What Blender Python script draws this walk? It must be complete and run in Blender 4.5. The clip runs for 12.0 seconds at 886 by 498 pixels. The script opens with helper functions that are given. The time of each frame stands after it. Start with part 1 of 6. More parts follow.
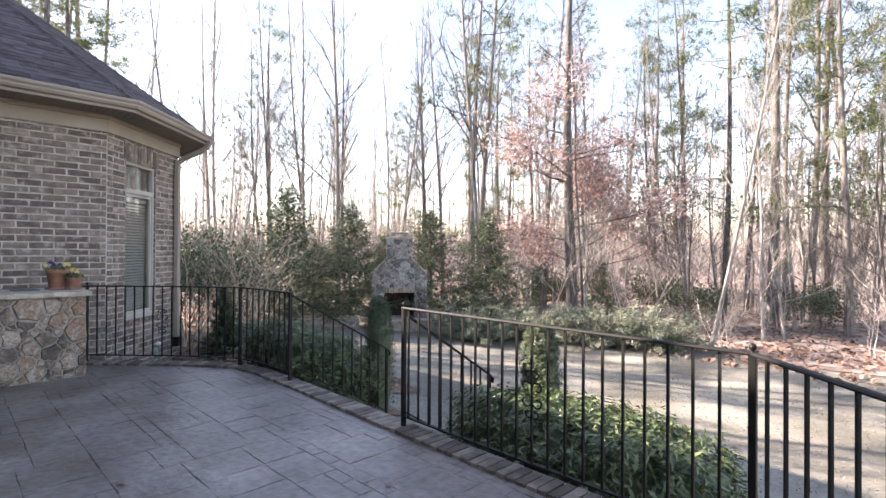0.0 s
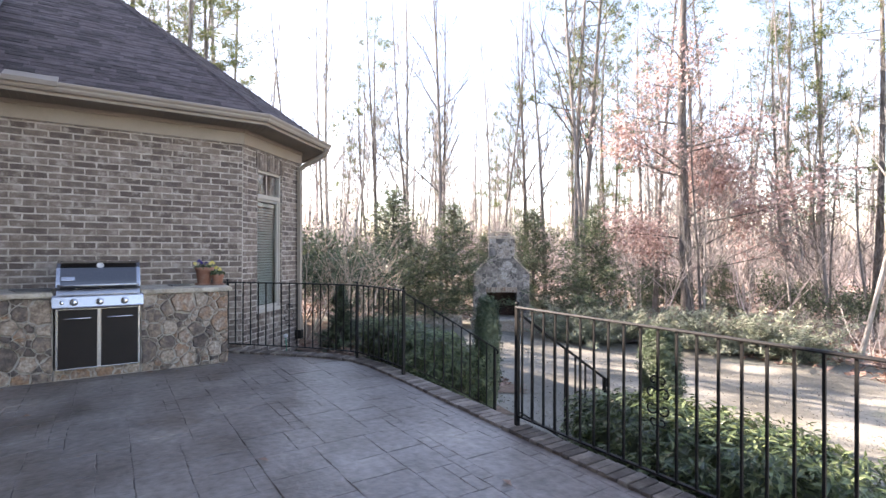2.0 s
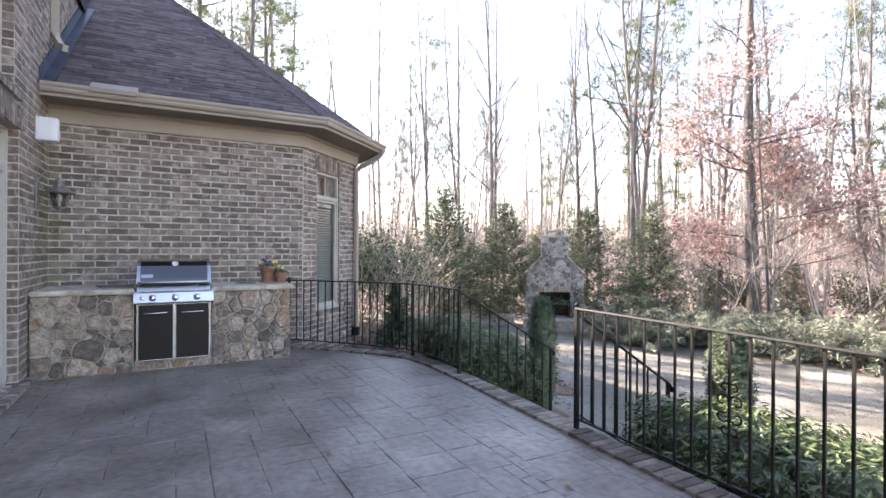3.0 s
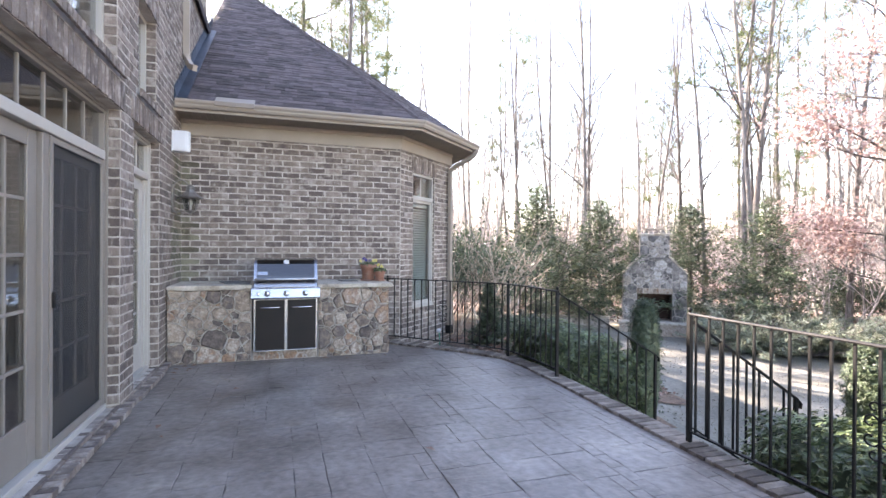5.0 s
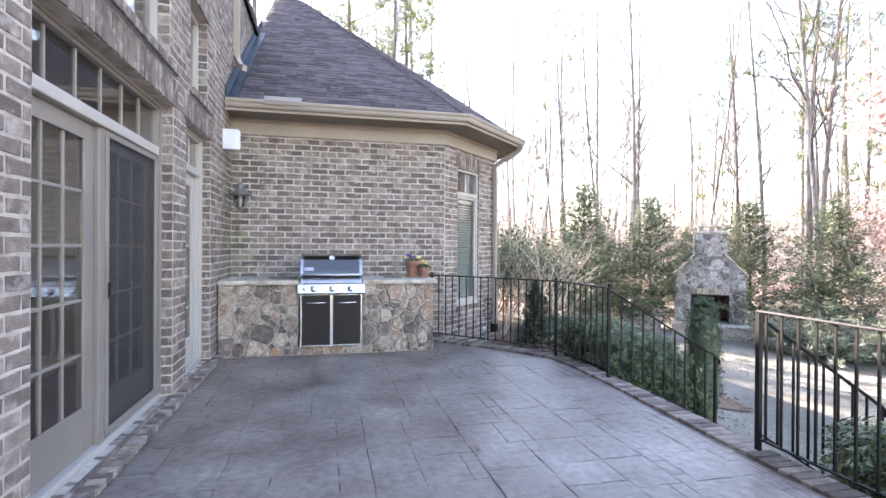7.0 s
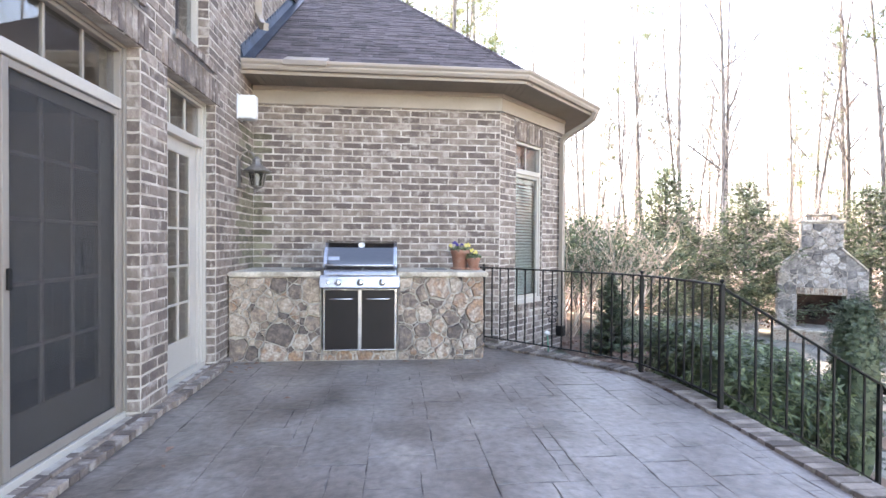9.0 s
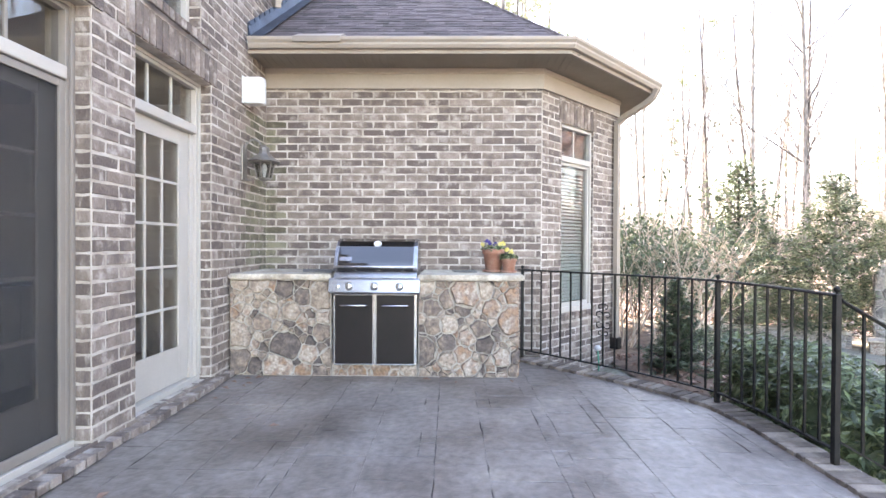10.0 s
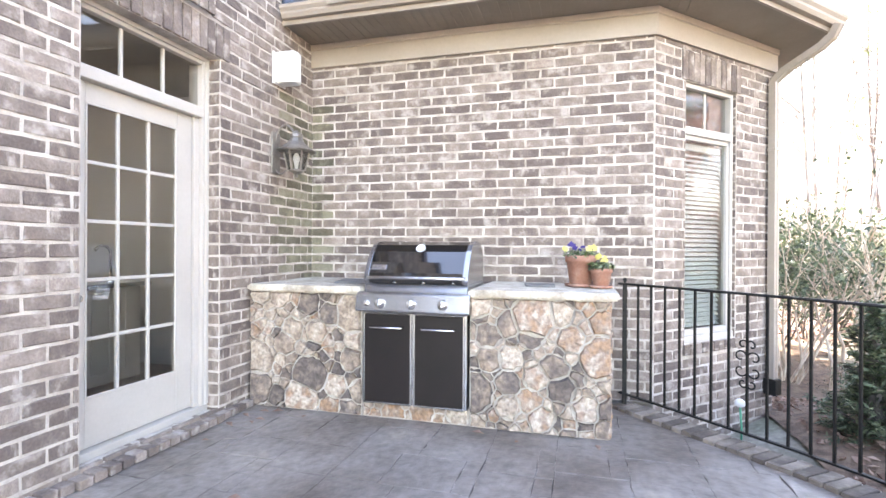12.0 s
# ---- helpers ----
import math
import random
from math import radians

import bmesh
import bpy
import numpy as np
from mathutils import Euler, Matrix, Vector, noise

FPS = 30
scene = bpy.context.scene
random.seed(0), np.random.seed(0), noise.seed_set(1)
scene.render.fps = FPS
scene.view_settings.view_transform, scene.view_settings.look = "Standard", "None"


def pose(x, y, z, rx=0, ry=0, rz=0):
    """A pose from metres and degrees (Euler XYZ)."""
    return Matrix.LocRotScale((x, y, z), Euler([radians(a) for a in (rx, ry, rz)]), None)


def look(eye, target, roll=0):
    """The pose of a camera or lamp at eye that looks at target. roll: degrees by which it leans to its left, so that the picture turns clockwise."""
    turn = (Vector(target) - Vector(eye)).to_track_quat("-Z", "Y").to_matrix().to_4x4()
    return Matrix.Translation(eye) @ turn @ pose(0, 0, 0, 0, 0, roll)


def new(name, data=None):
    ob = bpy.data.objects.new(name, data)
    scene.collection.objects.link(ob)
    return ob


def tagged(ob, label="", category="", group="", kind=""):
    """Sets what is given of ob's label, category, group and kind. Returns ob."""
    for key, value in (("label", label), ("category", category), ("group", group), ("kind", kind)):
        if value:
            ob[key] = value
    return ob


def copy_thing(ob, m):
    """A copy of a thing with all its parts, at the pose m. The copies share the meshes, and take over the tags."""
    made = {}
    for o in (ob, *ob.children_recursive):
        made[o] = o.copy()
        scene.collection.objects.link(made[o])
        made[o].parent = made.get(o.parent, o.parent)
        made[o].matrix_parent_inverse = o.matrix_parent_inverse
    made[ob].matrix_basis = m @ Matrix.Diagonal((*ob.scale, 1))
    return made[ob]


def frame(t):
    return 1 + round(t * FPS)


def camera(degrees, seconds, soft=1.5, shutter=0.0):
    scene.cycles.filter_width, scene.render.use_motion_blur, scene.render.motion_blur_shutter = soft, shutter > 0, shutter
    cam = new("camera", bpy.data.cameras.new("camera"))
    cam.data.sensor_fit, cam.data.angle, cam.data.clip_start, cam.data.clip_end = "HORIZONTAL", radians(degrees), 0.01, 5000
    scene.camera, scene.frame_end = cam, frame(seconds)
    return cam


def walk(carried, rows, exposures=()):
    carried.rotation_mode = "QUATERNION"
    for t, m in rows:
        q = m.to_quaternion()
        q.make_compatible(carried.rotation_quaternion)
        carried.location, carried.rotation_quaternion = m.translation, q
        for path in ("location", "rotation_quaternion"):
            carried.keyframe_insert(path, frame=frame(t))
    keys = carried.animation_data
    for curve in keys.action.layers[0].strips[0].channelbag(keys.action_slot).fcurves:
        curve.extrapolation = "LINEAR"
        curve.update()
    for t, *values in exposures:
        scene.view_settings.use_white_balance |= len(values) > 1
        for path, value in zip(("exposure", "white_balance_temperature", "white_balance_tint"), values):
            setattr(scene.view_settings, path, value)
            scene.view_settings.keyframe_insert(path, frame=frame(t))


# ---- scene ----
cam = camera(83.0, 12.0)
PATH = [
    (0, (0.476, 0.084, 1.485), (-0.934, 1.502, 1.496), 0.3),
    (0.5, (0.455, 0.08, 1.461), (-1.025, 1.426, 1.476), 0.1),
    (1, (0.44, 0.053, 1.461), (-1.107, 1.322, 1.477), 0.1),
    (1.5, (0.428, 0.014, 1.469), (-1.177, 1.207, 1.483), 0.2),
    (2, (0.418, -0.018, 1.481), (-1.243, 1.096, 1.489), 0.2),
    (2.5, (0.405, -0.043, 1.487), (-1.312, 0.983, 1.491), 0.3),
    (3, (0.4, -0.085, 1.496), (-1.364, 0.858, 1.497), 0.3),
    (5, (0.36, -0.173, 1.512), (-1.542, 0.447, 1.505), 0.4),
    (5.5, (0.354, -0.181, 1.493), (-1.567, 0.376, 1.49), 0.3),
    (6, (0.347, -0.189, 1.504), (-1.587, 0.32, 1.497), 0.4),
    (6.5, (0.334, -0.186, 1.487), (-1.607, 0.298, 1.481), 0.4),
    (8.5, (-0.601, 0.135, 1.346), (-2.581, 0.412, 1.323), 0.4),
    (9, (-0.99, 0.295, 1.335), (-2.981, 0.486, 1.309), 0.4),
    (9.5, (-1.393, 0.465, 1.328), (-3.391, 0.554, 1.3), 0.4),
    (10, (-1.799, 0.633, 1.296), (-3.798, 0.606, 1.277), 0.3),
    (10.5, (-2.169, 0.786, 1.3), (-4.164, 0.638, 1.282), 0.3),
    (11, (-2.503, 0.914, 1.309), (-4.485, 0.644, 1.294), 0.2),
    (11.5, (-2.828, 1.026, 1.312), (-4.785, 0.614, 1.3), 0.2),
    (12, (-3.107, 1.11, 1.301), (-5.035, 0.577, 1.296), 0.3),
]
EXPOSURE = [(0, 2.42, 7700, 23), (3, 2.82, 7550, 23), (5, 3.2, 7500, 23), (6.5, 3.42, 7500, 23), (8.5, 3.71, 7750, 22), (9.5, 3.88, 8000, 22), (12, 4.46, 8350, 23)]
walk(cam, [(t, look(eye, target, roll)) for t, eye, target, roll in PATH], EXPOSURE)

# ---- world and sun ----
SUN_ELEVATION = radians(30)
SUN_FROM = Vector((-0.86, -0.51, 0)).normalized()
world = bpy.data.worlds.new("sky_world")
scene.world = world
world.use_nodes = True
wn = world.node_tree.nodes
sky = wn.new("ShaderNodeTexSky")
sky.sky_type, sky.sun_disc = "NISHITA", False
sky.sun_elevation = SUN_ELEVATION
sky.sun_rotation = math.atan2(SUN_FROM.x, SUN_FROM.y)
sky.dust_density = 0.6
world.node_tree.links.new(sky.outputs[0], wn["Background"].inputs[0])
wn["Background"].inputs[1].default_value = 0.118
sun = new("sun", bpy.data.lights.new("sun", "SUN"))
sun.data.energy, sun.data.angle, sun.data.color = 5.0, radians(0.5), (1.0, 0.96, 0.90)
sun_way = SUN_FROM * math.cos(SUN_ELEVATION) + Vector((0, 0, math.sin(SUN_ELEVATION)))
sun.matrix_world = look(sun_way * 60, (0, 0, 0))


# ---- materials ----
def material(name, colours, rough=0.7, metal=0.0, scale=6.0, fine=60.0, bump=0.2, vary=0.0, stops=None, coat=0.0, island=False, stretch=(1, 1, 1), grain=0.25, spec=0.5, thin=0.0, smear=None):
    """colours spread over broad noise, darkened and lightened by fine grain, shifted piece by piece by vary."""
    m = bpy.data.materials.new(name)
    m.use_nodes = True
    n, l = m.node_tree.nodes, m.node_tree.links
    p = n["Principled BSDF"]
    p.inputs["Roughness"].default_value, p.inputs["Metallic"].default_value = rough, metal
    p.inputs["Coat Weight"].default_value = coat
    p.inputs["Specular IOR Level"].default_value = spec
    tc = n.new("ShaderNodeTexCoord")
    mp = n.new("ShaderNodeMapping")
    mp.inputs["Scale"].default_value = stretch
    l.new(tc.outputs["Object"], mp.inputs["Vector"])
    vec = mp.outputs["Vector"]
    if vary:
        info = n.new("ShaderNodeNewGeometry" if island else "ShaderNodeObjectInfo")
        rnd = info.outputs["Random Per Island" if island else "Random"]
        shift = n.new("ShaderNodeVectorMath")
        shift.operation = "MULTIPLY_ADD"
        shift.inputs[1].default_value = (1, 1, 1)
        spread = n.new("ShaderNodeCombineXYZ")
        mul = n.new("ShaderNodeMath")
        mul.operation = "MULTIPLY"
        mul.inputs[1].default_value = 37.0
        l.new(rnd, mul.inputs[0])
        l.new(mul.outputs[0], spread.inputs[0]), l.new(mul.outputs[0], spread.inputs[1])
        l.new(vec, shift.inputs[0]), l.new(spread.outputs[0], shift.inputs[2])
        vec = shift.outputs[0]
    big = n.new("ShaderNodeTexNoise")
    big.inputs["Scale"].default_value, big.inputs["Detail"].default_value = scale, 6
    small = n.new("ShaderNodeTexNoise")
    small.inputs["Scale"].default_value, small.inputs["Detail"].default_value = fine, 4
    l.new(vec, big.inputs["Vector"]), l.new(vec, small.inputs["Vector"])
    ramp = n.new("ShaderNodeValToRGB")
    e = ramp.color_ramp.elements
    k = len(colours)
    while len(e) < k:
        e.new(0.5)
    for i, c in enumerate(colours):
        e[i].position = stops[i] if stops else 0.3 + 0.4 * i / max(1, k - 1)
        e[i].color = (*c, 1)
    fac = big.outputs[0]
    if vary:
        add = n.new("ShaderNodeMath")
        add.operation = "MULTIPLY_ADD"
        add.inputs[1].default_value, add.inputs[2].default_value = vary, -vary / 2
        l.new(rnd, add.inputs[0])
        add2 = n.new("ShaderNodeMath")
        l.new(add.outputs[0], add2.inputs[0]), l.new(fac, add2.inputs[1])
        fac = add2.outputs[0]
    l.new(fac, ramp.inputs[0])
    mix = n.new("ShaderNodeMix")
    mix.data_type, mix.blend_type = "RGBA", "OVERLAY"
    mix.inputs["Factor"].default_value = grain
    l.new(ramp.outputs[0], mix.inputs["A"]), l.new(small.outputs[0], mix.inputs["B"])
    colour = mix.outputs["Result"]
    if smear:
        sn_, sr_, sx_ = n.new("ShaderNodeTexNoise"), n.new("ShaderNodeValToRGB"), n.new("ShaderNodeMix")
        sn_.inputs["Scale"].default_value, sn_.inputs["Detail"].default_value, sn_.inputs["Roughness"].default_value = 9, 4, 0.55
        sr_.color_ramp.elements[0].position, sr_.color_ramp.elements[1].position = 0.55, 0.74
        sx_.data_type = "RGBA"
        l.new(vec, sn_.inputs["Vector"]), l.new(sn_.outputs[0], sr_.inputs[0]), l.new(sr_.outputs[0], sx_.inputs["Factor"])
        l.new(colour, sx_.inputs["A"])
        sx_.inputs["B"].default_value = (*smear, 1)
        colour = sx_.outputs["Result"]
    l.new(colour, p.inputs["Base Color"])
    if bump:
        bn = n.new("ShaderNodeBump")
        bn.inputs["Strength"].default_value, bn.inputs["Distance"].default_value = bump, 0.01
        l.new(small.outputs[0], bn.inputs["Height"])
        l.new(bn.outputs[0], p.inputs["Normal"])
    if thin:
        tr = n.new("ShaderNodeBsdfTranslucent")
        l.new(mix.outputs["Result"], tr.inputs[0])
        ms = n.new("ShaderNodeMixShader")
        ms.inputs[0].default_value = thin
        l.new(p.outputs[0], ms.inputs[1]), l.new(tr.outputs[0], ms.inputs[2])
        l.new(ms.outputs[0], n["Material Output"].inputs[0])
    return m


def glass_material(name, tint, rough=0.02):
    m = bpy.data.materials.new(name)
    m.use_nodes = True
    n, l = m.node_tree.nodes, m.node_tree.links
    n.remove(n["Principled BSDF"])
    tr, gl, mx, fr = n.new("ShaderNodeBsdfTransparent"), n.new("ShaderNodeBsdfGlossy"), n.new("ShaderNodeMixShader"), n.new("ShaderNodeLayerWeight")
    tr.inputs[0].default_value = (*tint, 1)
    gl.inputs["Roughness"].default_value = rough
    pw, ad = n.new("ShaderNodeMath"), n.new("ShaderNodeMath")
    pw.operation, ad.operation = "POWER", "MULTIPLY_ADD"
    pw.inputs[1].default_value, ad.inputs[1].default_value, ad.inputs[2].default_value = 3.5, 0.85, 0.055
    l.new(fr.outputs["Facing"], pw.inputs[0]), l.new(pw.outputs[0], ad.inputs[0]), l.new(ad.outputs[0], mx.inputs[0]), l.new(tr.outputs[0], mx.inputs[1]), l.new(gl.outputs[0], mx.inputs[2])
    l.new(mx.outputs[0], n["Material Output"].inputs[0])
    return m


M_BRICK = material("brick_grey_brown", [(0.105, 0.082, 0.072), (0.152, 0.120, 0.103), (0.205, 0.165, 0.141), (0.285, 0.238, 0.207)], 0.85, scale=9, fine=70, bump=0.6, vary=0.5, stops=(0.24, 0.42, 0.62, 0.82), grain=0.4, smear=(0.37, 0.335, 0.303))
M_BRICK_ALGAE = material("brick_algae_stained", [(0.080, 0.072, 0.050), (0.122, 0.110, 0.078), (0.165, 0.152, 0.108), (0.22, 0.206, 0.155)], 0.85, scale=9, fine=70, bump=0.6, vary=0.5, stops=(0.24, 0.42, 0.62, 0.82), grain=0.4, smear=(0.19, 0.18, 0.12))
M_BRICK_STUFF = material("brick_grey_brown_joined", [(0.105, 0.082, 0.072), (0.152, 0.120, 0.103), (0.205, 0.165, 0.141), (0.285, 0.238, 0.207)], 0.85, scale=9, fine=70, bump=0.6, vary=0.5, stops=(0.24, 0.42, 0.62, 0.82), grain=0.4, smear=(0.37, 0.335, 0.303), island=True)
M_MORTAR = material("mortar_pale", [(0.26, 0.222, 0.190), (0.41, 0.365, 0.32), (0.54, 0.495, 0.445)], 0.95, scale=6, fine=120, bump=0.5, stops=(0.3, 0.5, 0.72))
STONE_TINTS = [(0.088, 0.071, 0.064), (0.155, 0.122, 0.103), (0.235, 0.180, 0.141), (0.310, 0.245, 0.193), (0.412, 0.350, 0.287), (0.262, 0.190, 0.149), (0.284, 0.175, 0.111)]
M_STONE = material("fieldstone", STONE_TINTS, 0.85, scale=13, fine=38, bump=1.0, vary=0.80, stops=(0.10, 0.27, 0.40, 0.54, 0.68, 0.80, 0.94), grain=0.85)
M_STONE_STUFF = material("fieldstone_joined", [(0.10, 0.093, 0.09), (0.19, 0.172, 0.16), (0.28, 0.255, 0.235), (0.43, 0.405, 0.38), (0.24, 0.21, 0.19), (0.33, 0.29, 0.25)], 0.85, scale=6, fine=22, bump=0.7, vary=0.85, stops=(0.12, 0.32, 0.50, 0.68, 0.82, 0.95), island=True, grain=0.8)
M_BED = material("stone_mortar_tan", [(0.24, 0.212, 0.182), (0.38, 0.345, 0.305), (0.48, 0.45, 0.405)], 0.95, scale=9, fine=80, bump=0.5)
M_SLATE = material("slate_grey", [(0.10, 0.10, 0.10), (0.19, 0.185, 0.18)], 0.8, scale=6, fine=40, bump=0.4)
M_SLAB = material("flagstone_cream", [(0.27, 0.23, 0.185), (0.43, 0.385, 0.32), (0.55, 0.515, 0.455)], 0.8, scale=6, fine=40, bump=0.6, grain=0.5)
M_PAVE = material("stamped_concrete_blue_grey", [(0.080, 0.064, 0.056), (0.134, 0.112, 0.099), (0.175, 0.152, 0.139), (0.215, 0.190, 0.175), (0.295, 0.258, 0.225)], 0.38, scale=1.5, fine=15, bump=0.9, stops=(0.28, 0.39, 0.49, 0.60, 0.74), grain=0.7)
M_JOINT = material("stamped_joint_dark", [(0.060, 0.052, 0.050), (0.135, 0.12, 0.113), (0.20, 0.18, 0.165)], 0.9, scale=3, fine=60)
M_EDGE = material("edging_brick_weathered", [(0.085, 0.068, 0.056), (0.15, 0.123, 0.102), (0.25, 0.212, 0.178)], 0.9, scale=7, fine=60, bump=0.5, vary=0.4)
M_TRIM = material("trim_taupe_paint", [(0.281, 0.239, 0.201), (0.327, 0.281, 0.239)], 0.5, scale=2, fine=40, bump=0.05, grain=0.08)
M_FRAME = material("frame_sand_paint", [(0.195, 0.170, 0.150), (0.235, 0.208, 0.184)], 0.42, scale=2, fine=40, bump=0.04, grain=0.06)
M_DOOR = material("door_white_paint", [(0.375, 0.352, 0.318), (0.425, 0.402, 0.366)], 0.4, scale=2, fine=40, bump=0.04, grain=0.06)
M_SOFFIT = material("soffit_tan_vinyl", [(0.205, 0.171, 0.141), (0.243, 0.205, 0.171)], 0.6, scale=3, fine=50, bump=0.05, grain=0.1)
M_SHINGLE = material("shingle_plum_grey", [(0.035, 0.027, 0.029), (0.064, 0.050, 0.053), (0.100, 0.081, 0.084)], 0.95, scale=5, fine=140, bump=0.5, vary=0.4, grain=0.5)
M_SHINGLE_STUFF = material("shingle_plum_grey_joined", [(0.035, 0.027, 0.029), (0.064, 0.050, 0.053), (0.100, 0.081, 0.084)], 0.95, scale=5, fine=140, bump=0.5, vary=0.4, grain=0.5, island=True)
M_FLASH = material("flashing_blue_black", [(0.02, 0.03, 0.045), (0.05, 0.07, 0.10)], 0.45, 0.6, scale=4, fine=40)
M_IRON = material("wrought_iron_black", [(0.008, 0.008, 0.008), (0.016, 0.015, 0.014)], 0.55, 0.0, spec=0.22, scale=8, fine=90, bump=0.2)
M_STEEL = material("brushed_steel", [(0.40, 0.40, 0.41), (0.50, 0.50, 0.51)], 0.25, 1.0, scale=3, fine=60, bump=0.03, stretch=(1, 0.1, 4), grain=0.1)
M_ENAMEL = material("enamel_black", [(0.006, 0.006, 0.007), (0.012, 0.011, 0.011)], 0.07, scale=3, fine=40, bump=0.0, coat=1.0, grain=0.1, spec=0.9)
M_CABINET = material("cabinet_door_black", [(0.008, 0.006, 0.006), (0.013, 0.009, 0.009)], 0.5, spec=0.28, scale=3, fine=60, bump=0.03, grain=0.1)
M_TERRACOTTA = material("terracotta", [(0.26, 0.115, 0.075), (0.33, 0.165, 0.12), (0.37, 0.24, 0.19)], 0.85, scale=9, fine=60, bump=0.2)
M_PLASTIC = material("white_plastic", [(0.562, 0.570, 0.578), (0.608, 0.616, 0.623)], 0.4, scale=3, fine=60, bump=0.02, grain=0.05)
M_PEWTER = material("aged_pewter_metal", [(0.16, 0.145, 0.13), (0.26, 0.24, 0.22)], 0.5, 0.6, scale=12, fine=70)
M_GLASS = glass_material("window_glass", (0.83, 0.84, 0.84))
M_LAMP_GLASS = glass_material("lantern_glass", (0.55, 0.56, 0.56), 0.08)
M_BULB = material("bulb_milk_glass", [(0.8, 0.8, 0.78), (0.85, 0.85, 0.83)], 0.3, bump=0.0)
M_GRASS = material("dormant_lawn", [(0.092, 0.088, 0.070), (0.150, 0.143, 0.118), (0.225, 0.216, 0.185), (0.105, 0.118, 0.076)], 0.95, scale=0.55, fine=18, bump=0.8, stops=(0.25, 0.45, 0.62, 0.8), grain=0.6)
M_LITTER = material("leaf_litter", [(0.13, 0.075, 0.055), (0.25, 0.155, 0.12), (0.38, 0.27, 0.215)], 0.9, scale=8, fine=60, vary=0.5, island=True, thin=0.2)
M_BARK = material("bark_grey_brown", [(0.065, 0.058, 0.054), (0.145, 0.130, 0.121), (0.26, 0.24, 0.226)], 0.95, scale=3, fine=22, bump=0.9, stretch=(4, 4, 0.8), vary=0.3, grain=0.5)
M_BARK_PALE = material("bark_pale", [(0.15, 0.135, 0.12), (0.27, 0.25, 0.23), (0.42, 0.395, 0.37)], 0.9, scale=3, fine=25, bump=0.5, stretch=(3, 3, 0.8), vary=0.2)
M_BARK_TAN = material("bark_tan_peeling", [(0.27, 0.19, 0.145), (0.45, 0.36, 0.285), (0.58, 0.53, 0.46)], 0.8, scale=5, fine=30, bump=0.3, stretch=(3, 3, 0.6))
M_LEAF_RED = material("oak_leaf_russet", [(0.30, 0.19, 0.17), (0.47, 0.335, 0.31), (0.60, 0.48, 0.45)], 0.7, scale=2, fine=20, vary=0.6, island=True, thin=0.45, bump=0)
M_LEAF_HEDGE = material("hedge_leaf_green", [(0.050, 0.076, 0.034), (0.098, 0.138, 0.060), (0.19, 0.235, 0.110)], 0.28, scale=3, fine=20, vary=0.6, island=True, thin=0.25, bump=0)
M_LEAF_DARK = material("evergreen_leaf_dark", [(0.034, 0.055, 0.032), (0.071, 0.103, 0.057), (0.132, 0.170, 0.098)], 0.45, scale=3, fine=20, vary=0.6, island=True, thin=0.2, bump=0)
M_NEEDLE = material("pine_needles", [(0.045, 0.075, 0.028), (0.09, 0.12, 0.045), (0.15, 0.165, 0.06)], 0.6, scale=2, fine=20, vary=0.6, island=True, thin=0.3, bump=0)
M_CONIFER = material("conifer_spray_green", [(0.042, 0.066, 0.038), (0.095, 0.130, 0.075), (0.185, 0.22, 0.135)], 0.5, scale=3, fine=20, vary=0.6, island=True, thin=0.3, bump=0)
M_JUNIPER = material("juniper_sage", [(0.13, 0.155, 0.105), (0.23, 0.26, 0.185), (0.34, 0.36, 0.275)], 0.7, scale=3, fine=20, vary=0.6, island=True, thin=0.25, bump=0)
M_TWIG = material("twig_brown", [(0.25, 0.215, 0.20), (0.40, 0.355, 0.335), (0.55, 0.50, 0.475)], 0.9, scale=2, fine=20, vary=0.5, island=True, bump=0)
M_FOREST = material("forest_floor", [(0.11, 0.078, 0.064), (0.22, 0.162, 0.135), (0.33, 0.262, 0.228), (0.42, 0.355, 0.315)], 0.95, scale=2.2, fine=14, bump=0.9, grain=0.7)
M_STRAW = material("straw_grass", [(0.13, 0.123, 0.098), (0.20, 0.19, 0.158), (0.27, 0.258, 0.22)], 0.9, scale=2, fine=20, vary=0.5, island=True, thin=0.3, bump=0)
M_MULCH = material("mulch", [(0.06, 0.04, 0.03), (0.13, 0.085, 0.06), (0.2, 0.14, 0.1)], 0.95, scale=9, fine=70, bump=0.8)
M_FIREBRICK = material("sooty_firebox", [(0.012, 0.01, 0.01), (0.06, 0.035, 0.028), (0.10, 0.06, 0.05)], 0.95, scale=3, fine=20)
M_ROOM = material("room_wall_paint", [(0.38, 0.38, 0.385), (0.43, 0.43, 0.435)], 0.8, scale=2, fine=30, bump=0.03, grain=0.05)
M_ROOM_FLOOR = material("room_floor_wood", [(0.10, 0.075, 0.055), (0.16, 0.125, 0.095)], 0.4, scale=2, fine=30, stretch=(1, 6, 1))
# faint green in the white paints in the garden's reflection
M_BLIND = material("blind_green_tint", [(0.495, 0.539, 0.516), (0.540, 0.585, 0.554)], 0.5, bump=0.0, grain=0.03)
M_CHROME = material("chrome", [(0.7, 0.7, 0.7), (0.78, 0.78, 0.78)], 0.08, 1.0, bump=0.0, grain=0.0)
M_PANSY_DARK = material("petal_violet", [(0.02, 0.015, 0.10), (0.06, 0.04, 0.20)], 0.7, bump=0, thin=0.2)
M_PANSY_YELLOW = material("petal_yellow", [(0.52, 0.42, 0.08), (0.62, 0.56, 0.26)], 0.7, bump=0, thin=0.2)
M_SCREEN = bpy.data.materials.new("insect_screen_mesh")
M_SCREEN.use_nodes = True
